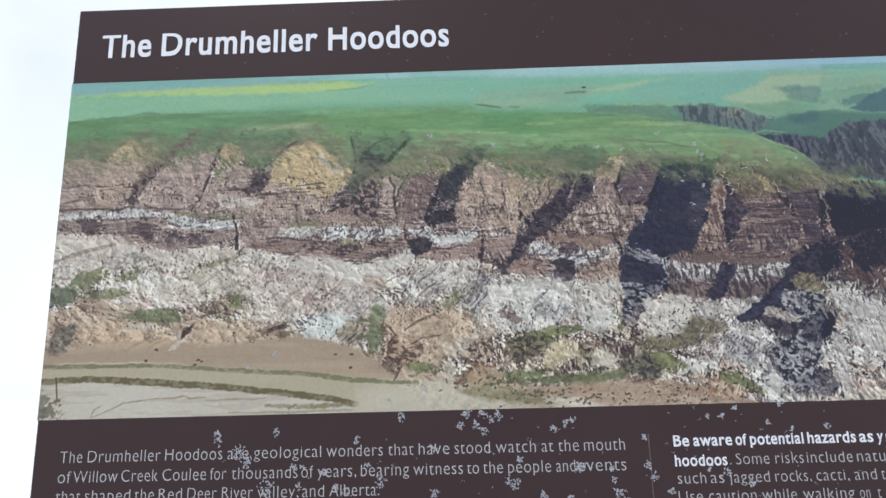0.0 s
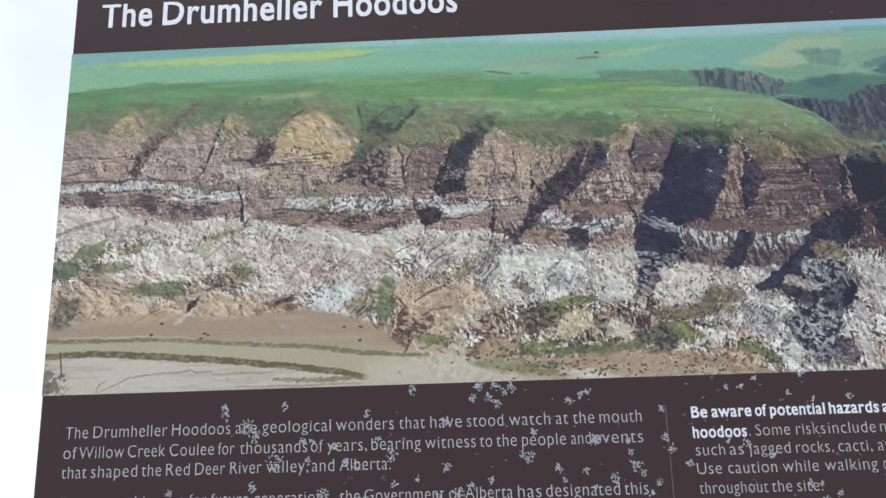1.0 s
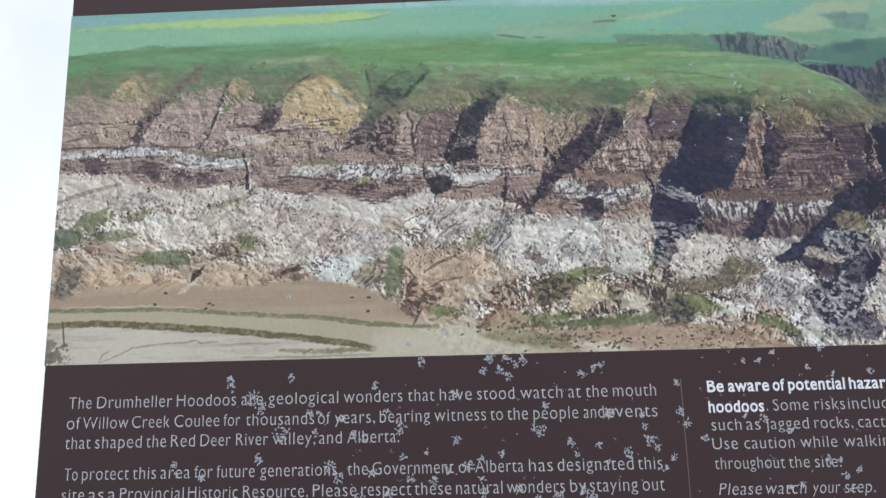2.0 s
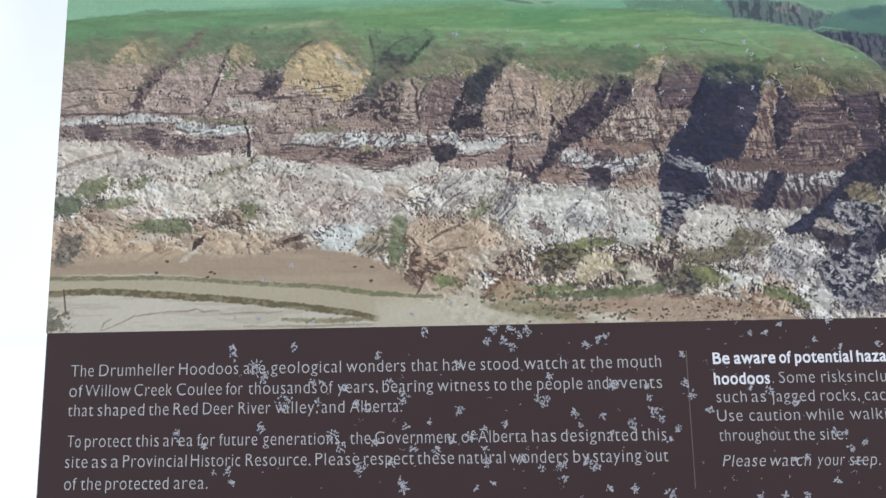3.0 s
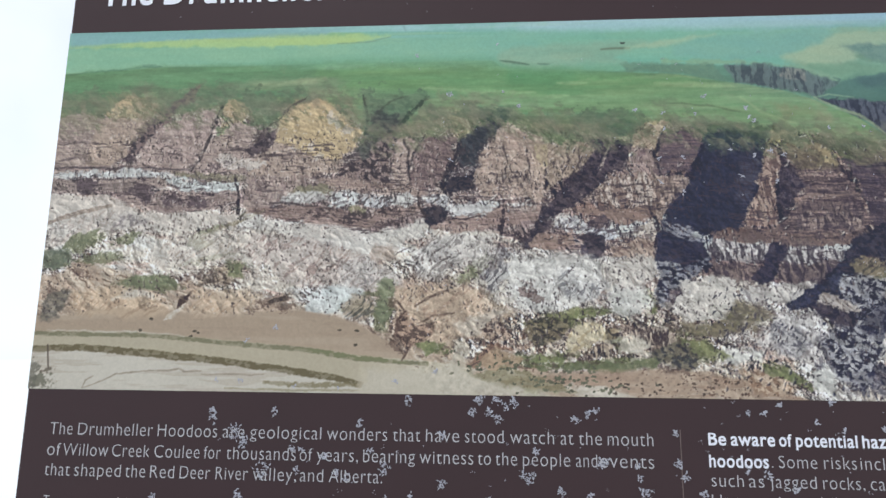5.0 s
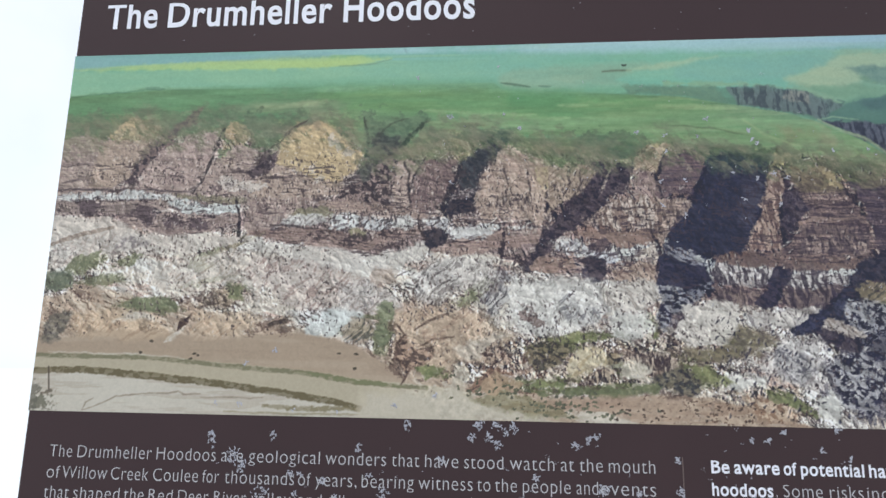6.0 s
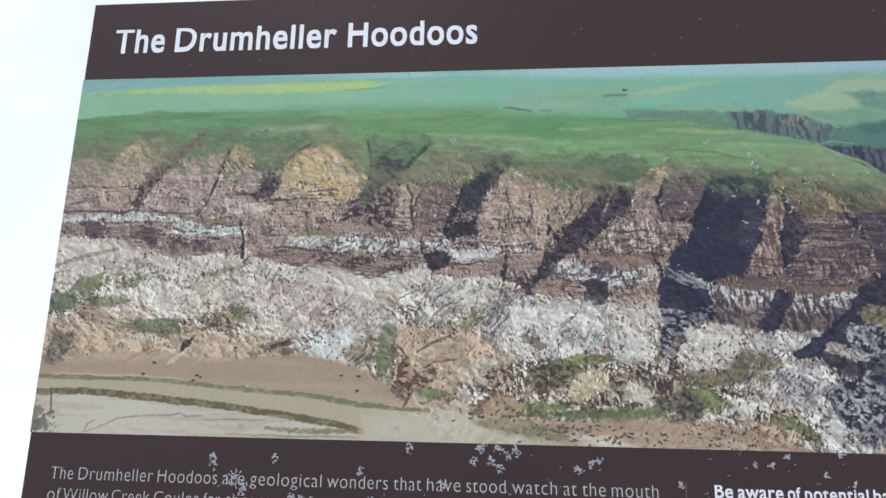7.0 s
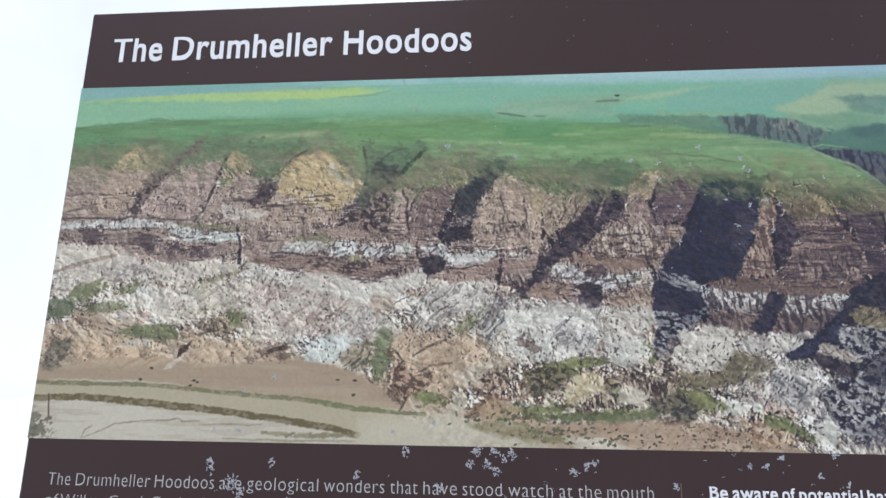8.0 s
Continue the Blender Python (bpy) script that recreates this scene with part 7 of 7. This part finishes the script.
# scattered bushes along the road
for _ in range(110):
    t = rnd.random()
    patch(292.0 + t * 80 + rnd.gauss(0, 16), 20 - 17 * t + rnd.gauss(0, 3.0), rnd.uniform(0.7, 1.9), rnd.uniform(0.5, 1.1), rnd.choice(((96, 100, 80), (84, 86, 70), (112, 114, 92))), 0.8, 0, 0.6)
for _ in range(70):
    patch(rnd.uniform(370, 500), rnd.uniform(2, 13), rnd.uniform(0.5, 1.1), rnd.uniform(0.4, 0.8), (84, 68, 56), 0.75, 0, 0.5)
# single dark rills and pits that stay sharp on the chalk
CLUSTER = bad * ramp(cloudy(A, B, 22, 12, 401, 3), 0.42, 0.6)
scratches(420, 60, 330, 60, 122, CLUSTER, 25, ((84, 70, 70), (104, 88, 84)), 3.0, 0.3, 1.0)
scratches(520, 250, 530, 30, 120, CLUSTER, 15, ((70, 62, 66), (92, 80, 80)), 3.0, 0.3, 1.0)
scratches(160, 440, 540, 6, 70, bad, -25, ((56, 54, 66), (76, 70, 78)), 4.0, 0.4, 1.3)
scratches(260, 190, 470, 120, 180, wall * ramp(depth, 10, 28), 4, ((62, 54, 58), (84, 70, 72)), 3.2, 0.4, 0.9)
scratches(340, 40, 330, 122, 172, wall * ramp(depth, 10, 28), 10, ((88, 74, 76), (110, 94, 92)), 2.8, 0.5, 0.9)
scratches(240, 330, 620, 95, 165, wall, 6, ((54, 46, 54), (74, 62, 66)), 3.6, 0.6, 1.0)
# thin dry grass on the upper slopes, where the meadow gives way to bare ground
SLOPES = ramp(depth + 24 * CRUMB, -10, 4) * ramp(-depth - 20 * CRUMB, -20, -6)
lay((140, 134, 112), 0.6 * SLOPES * ramp(cloudy(A + 0.7 * B, B, 6, 6, 417, 4), 0.4, 0.6))
lay((100, 112, 84), 0.5 * SLOPES * ramp(cloudy(A + 0.7 * B, B, 4, 4, 421, 4), 0.5, 0.64))
# fine relief over all of it: pits and ledges in the wall, hummocks and rills on the chalk, tussocks on the grass
MICRO = np.clip(daylight(ridged(A + 0.4 * B + 3 * WOB_A, B + TURNED * 0.3 + 2 * WOB_B, 8, 6, 361, 4), 1.0, 0.5), -2.2, 1.8)
NOTCH = ramp(cloudy(A, B + SAG, 7, 1.3, 371, 3), 0.56, 0.68) * ramp(cloudy(A, B, 18, 9, 375, 3), 0.42, 0.6)
PITS = ramp(cloudy(A + 0.3 * B, B, 1.5, 2.0, 379, 2), 0.7, 0.8) * ramp(cloudy(A, B, 14, 10, 383, 3), 0.42, 0.58)
KNOLLS = np.clip(daylight(ridged(A + 0.5 * B + 5 * WOB_A, B + TURNED * 0.5, 26, 18, 387, 3), 1.0, 0.45), -1.8, 1.6)
stony = wall + bad * (1 - below(mound, 2)) * (1 - 0.7 * bank) * np.maximum(ramp(B, 14, 28), ramp(A, 400, 440))
PAINT *= (1 + stony * (0.05 * wall + 0.025 * bad) * MICRO + stony * (0.05 + 0.03 * bad) * KNOLLS + 0.05 * (brow - cliff * brow) * MICRO)[..., None]
deep = ramp(depth, 12, 30)
lay((72, 60, 66), 0.6 * wall * deep * NOTCH)
lay((64, 54, 58), 0.7 * stony * deep * PITS)
# drips that hang from the ledges
LEDGE = ramp(cloudy(A, B + SAG, 30, 5.5, 403, 3), 0.48, 0.6)
lay((62, 52, 58), 0.6 * wall * deep * LEDGE * ramp(cloudy(A + 0.2 * B + WOB_A, B + WOB_B, 1.1, 3.0, 407, 2), 0.62, 0.74))
lay((206, 188, 174), 0.5 * wall * deep * LEDGE * ramp(cloudy(A + 0.2 * B + WOB_A, B + WOB_B, 1.2, 3.0, 411, 2), 0.66, 0.78) * ramp(PAINT.mean(axis=2), 80, 120))
lay((222, 214, 204), 0.35 * stony * ramp(PAINT.mean(axis=2), 90, 140) * ramp(cloudy(A - 0.3 * B, B, 1.6, 1.8, 391, 2), 0.74, 0.84))
meadow = grass * (1 - cliff)
PAINT *= (1 + meadow * (0.22 * (cloudy(A + B, B, 24, 3.0, 393, 4) - 0.5) + 0.10 * (cloudy(A, B, 5, 1.6, 397, 3) - 0.5)))[..., None]
PAINT[..., 0] += 16 * meadow * (cloudy(A, B, 70, 9, 399, 3) - 0.5)
lay((112, 150, 160), 0.22 * ramp(A, 400, 560) * ramp(B, 165, 215))
# the print was sharpened before it left the press
soft_copy = PAINT.copy()
kernel = np.hanning(9)[1:-1] / np.hanning(9).sum()
for axis in (0, 1):
    spread_out = [(3, 3) if n == axis else (0, 0) for n in range(3)]
    padded = np.pad(soft_copy, spread_out, mode="edge")
    soft_copy = sum(k * np.take(padded, range(n, n + soft_copy.shape[axis]), axis=axis) for n, k in enumerate(kernel))
PAINT += (PAINT - soft_copy) * (0.1 + 0.4 * np.maximum(cliff, bad) * (1 - 0.6 * below(mound, 2)))[..., None]
PAINT *= (1 - 0.05 * wall * (0.4 + 0.6 * east) - 0.03 * bad)[..., None]
PAINT[..., 2] += 7 * ramp(-PAINT.mean(axis=2), -110, -60) * east * cliff

# the grain of the print, and its fading towards the sides
calm = 1 - below(mound, 2) * (1 - bank)
PAINT *= (1 + 0.03 * GRIT * 2 + (0.02 + 0.10 * below(rim, 6) * calm) * FINE * 2)[..., None]
PAINT += 0.10 * (PAINT.mean(axis=2, keepdims=True) - PAINT)
PAINT += 6 * BROAD[..., None]
PAINT = np.clip(PAINT, (36, 37, 52), 248)

linear = np.where(PAINT / 255 <= 0.04045, PAINT / 255 / 12.92, ((PAINT / 255 + 0.055) / 1.055) ** 2.4)
pigment = np.ones((A.size, 4), np.float32)
pigment[:, :3] = np.clip(linear * 0.83 - 0.004, 0.004, 0.9).reshape(-1, 3)
rows_n, cols_n = A.shape
spots = np.stack([A.ravel() / 1000, np.full(A.size, -0.0002), B.ravel() / 1000], axis=1)
first = (np.arange(rows_n - 1)[:, None] * cols_n + np.arange(cols_n - 1)[None, :]).ravel()
quads = np.stack([first, first + 1, first + 1 + cols_n, first + cols_n], axis=1)
me = bpy.data.meshes.new("photograph")
me.vertices.add(len(spots))
me.vertices.foreach_set("co", spots.astype(np.float32).ravel())
me.loops.add(quads.size)
me.loops.foreach_set("vertex_index", quads.astype(np.int32).ravel())
me.polygons.add(len(quads))
me.polygons.foreach_set("loop_start", np.arange(0, quads.size, 4, dtype=np.int32))
me.update(calc_edges=True)
me.color_attributes.new("ink", "FLOAT_COLOR", "POINT").data.foreach_set("color", pigment.ravel())
me.materials.append(PRINT)
photograph = new("photograph", me)
photograph.parent = sign
tagged(photograph, "faded aerial panorama of striped badlands under green fields")


# ---- pale crusty spots that grow on the panel
def crust(x, z, size, seed):
    """A crumbly cluster of short, curled ridges about x, z (millimetres), that wide."""
    rnd = random.Random(seed)
    bm = bmesh.new()
    for _ in range(max(3, int(size * 3.4))):
        a, r = rnd.uniform(0, 6.28), size * 0.5 * rnd.random() ** 0.6
        cx, cz, turn, bend = x + r * math.cos(a) * rnd.uniform(0.7, 1.2), z + r * math.sin(a), rnd.uniform(0, 6.28), rnd.uniform(-1.4, 1.4)
        thick, tall, step = rnd.uniform(0.22, 0.45), rnd.uniform(0.06, 0.2), rnd.uniform(0.28, 0.55)
        rings = []
        for k in range(5):
            w = thick * (0.45, 0.9, 1.0, 0.85, 0.35)[k]
            px, pz = -math.sin(turn) * w, math.cos(turn) * w
            rings.append([bm.verts.new((u / 1000, -v / 1000, t / 1000)) for u, v, t in ((cx + px, 0.02, cz + pz), (cx, tall, cz), (cx - px, 0.02, cz - pz))])
            cx, cz, turn = cx + step * math.cos(turn), cz + step * math.sin(turn), turn + bend * 0.5
        for p, q in zip(rings, rings[1:]):
            bm.faces.new((p[0], p[1], q[1], q[0]))
            bm.faces.new((p[1], p[2], q[2], q[1]))
    bmesh.ops.recalc_face_normals(bm, faces=bm.faces[:])
    return bm


def crusts(group, scale=0.34):
    for n in range(0, len(group), 3):
        x, z, r = group[n : n + 3]
        part("crusty_spot", crust(x, z, 2 * r * (scale if z < 0 else 0.6 * scale), int(x * 13 + z * 7)), CRUST, sign, at=(0, -0.0003, 0))


crusts((125, -12, 8, 126, -17, 8, 165, -12, 7, 140, -25, 14, 146, -30, 12, 159, -47, 14, 144, -62, 10, 90, -65, 6, 108, -73, 7, 124, -89, 7, 127, -96, 5, 115, -90, 3))
crusts((250, -3, 8, 294, -2, 10, 305, -3, 9, 290, -10, 9, 301, -10, 8, 306, -14, 8, 316, -4, 9, 311, -7, 6, 220, -19, 8, 178, -34, 6, 183, -34, 5, 198, -38, 8))
crusts((236, -45, 12, 227, -34, 5, 206, -48, 7, 212, -51, 6, 181, -47, 5, 271, -53, 8, 252, -60, 4, 237, -63, 5, 266, -72, 8, 218, -72, 8, 191, -69, 12, 196, -75, 9))
crusts((209, -88, 12, 228, -85, 8, 234, -97, 10, 236, -101, 9, 257, -77, 7, 242, -76, 7, 272, -24, 8, 279, -69, 9, 287, -65, 5, 300, -62, 6, 287, -77, 5, 288, -85, 8))
crusts((281, -111, 7, 281, -101, 4, 292, -98, 4, 325, -49, 12, 321, -47, 6, 328, -33, 7, 344, -56, 7, 361, -58, 5, 347, -63, 4, 369, -38, 12, 389, -40, 6, 379, -63, 10))
crusts((393, -55, 12, 397, -60, 6, 390, -47, 5, 402, -73, 6, 407, -66, 6, 413, -20, 6, 413, -38, 9, 417, -46, 8, 333, -88, 10, 350, -85, 9, 355, -89, 9, 336, -95, 6))
crusts((322, -89, 5, 336, -112, 8, 363, -102, 7, 378, -102, 8, 400, -105, 11, 353, -14, 8, 360, -10, 7, 366, -8, 5, 300, -114, 8, 310, -84, 7, 427, -55, 7, 455, -8, 5))
crusts((465, -8, 5, 474, -3, 6, 465, -44, 9, 453, -41, 6, 484, -84, 6, 511, -79, 7, 482, -108, 8, 469, -107, 7, 473, -110, 6, 454, -107, 6, 480, -51, 6, 514, -87, 4))
crusts((520, -76, 5, 501, -98, 5, 509, -69, 5, 502, -69, 6, 477, -85, 5, 495, -13, 4, 510, -17, 4, 534, -16, 6, 504, -1, 5, 427, -114, 6, 366, -68, 4, 92, -71, 3))
crusts((163, 41, 6, 144, 33, 5, 126, 7, 5, 142, 7, 6, 242, 8, 6, 267, 15, 6, 275, 152, 0, 274, 198, 7, 251, 227, 4, 306, 234, 3, 320, 190, 6, 310, 199, 4))
crusts((441, 194, 5, 396, 186, 6, 414, 183, 4, 435, 182, 5, 467, 185, 6, 469, 179, 5, 472, 176, 5, 415, 172, 4, 455, 157, 3, 410, 152, 4, 426, 152, 4, 481, 156, 6))
crusts((484, 136, 4, 518, 171, 5, 539, 172, 3, 462, 140, 4, 470, 153, 5, 425, 129, 4, 177, 4, 4, 205, 4, 3, 411, 136, 4, 489, 154, 4))
# the many smaller flecks, too small to tell apart
rnd = random.Random(5)
bm = bmesh.new()
flecks = []
for _ in range(360):
    x, z = rnd.uniform(120, WIDE * 1000 - 20), rnd.uniform(-150, -2)
    if rnd.random() < min(1.0, (x - 60) / 300):
        flecks.append((x, z, rnd.choice((0.5, 0.7, 0.9, 1.3))))
for _ in range(150):
    flecks.append((rnd.uniform(230, 700), rnd.uniform(20, 225), rnd.choice((0.4, 0.5, 0.7, 1.0))))
for _ in range(34):
    flecks.append((rnd.uniform(20, 700), rnd.uniform(252, 308), rnd.choice((0.3, 0.4, 0.6))))
for x, z, size in flecks:
    for _ in range(1 + int(size * 3)):
        cx, cz, a, wide, long = x + rnd.gauss(0, size * 0.6), z + rnd.gauss(0, size * 0.6), rnd.uniform(0, 3.14), rnd.uniform(0.14, 0.26), rnd.uniform(0.2, 0.55)
        c, s = math.cos(a), math.sin(a)
        ring = [bm.verts.new(((cx + u * long * c - v * wide * s) / 1000, -0.0004, (cz + u * long * s + v * wide * c) / 1000)) for u, v in ((1, 0), (0.3, 0.9), (-0.7, 0.6), (-1, -0.2), (0.1, -1))]
        tip = bm.verts.new((cx / 1000, -0.0007, cz / 1000))
        for k in range(5):
            bm.faces.new((ring[k], ring[(k + 1) % 5], tip))
bmesh.ops.recalc_face_normals(bm, faces=bm.faces[:])
tagged(part("flecks", bm, CRUST, sign, "scattered tiny pale flecks"), kind="stuff")
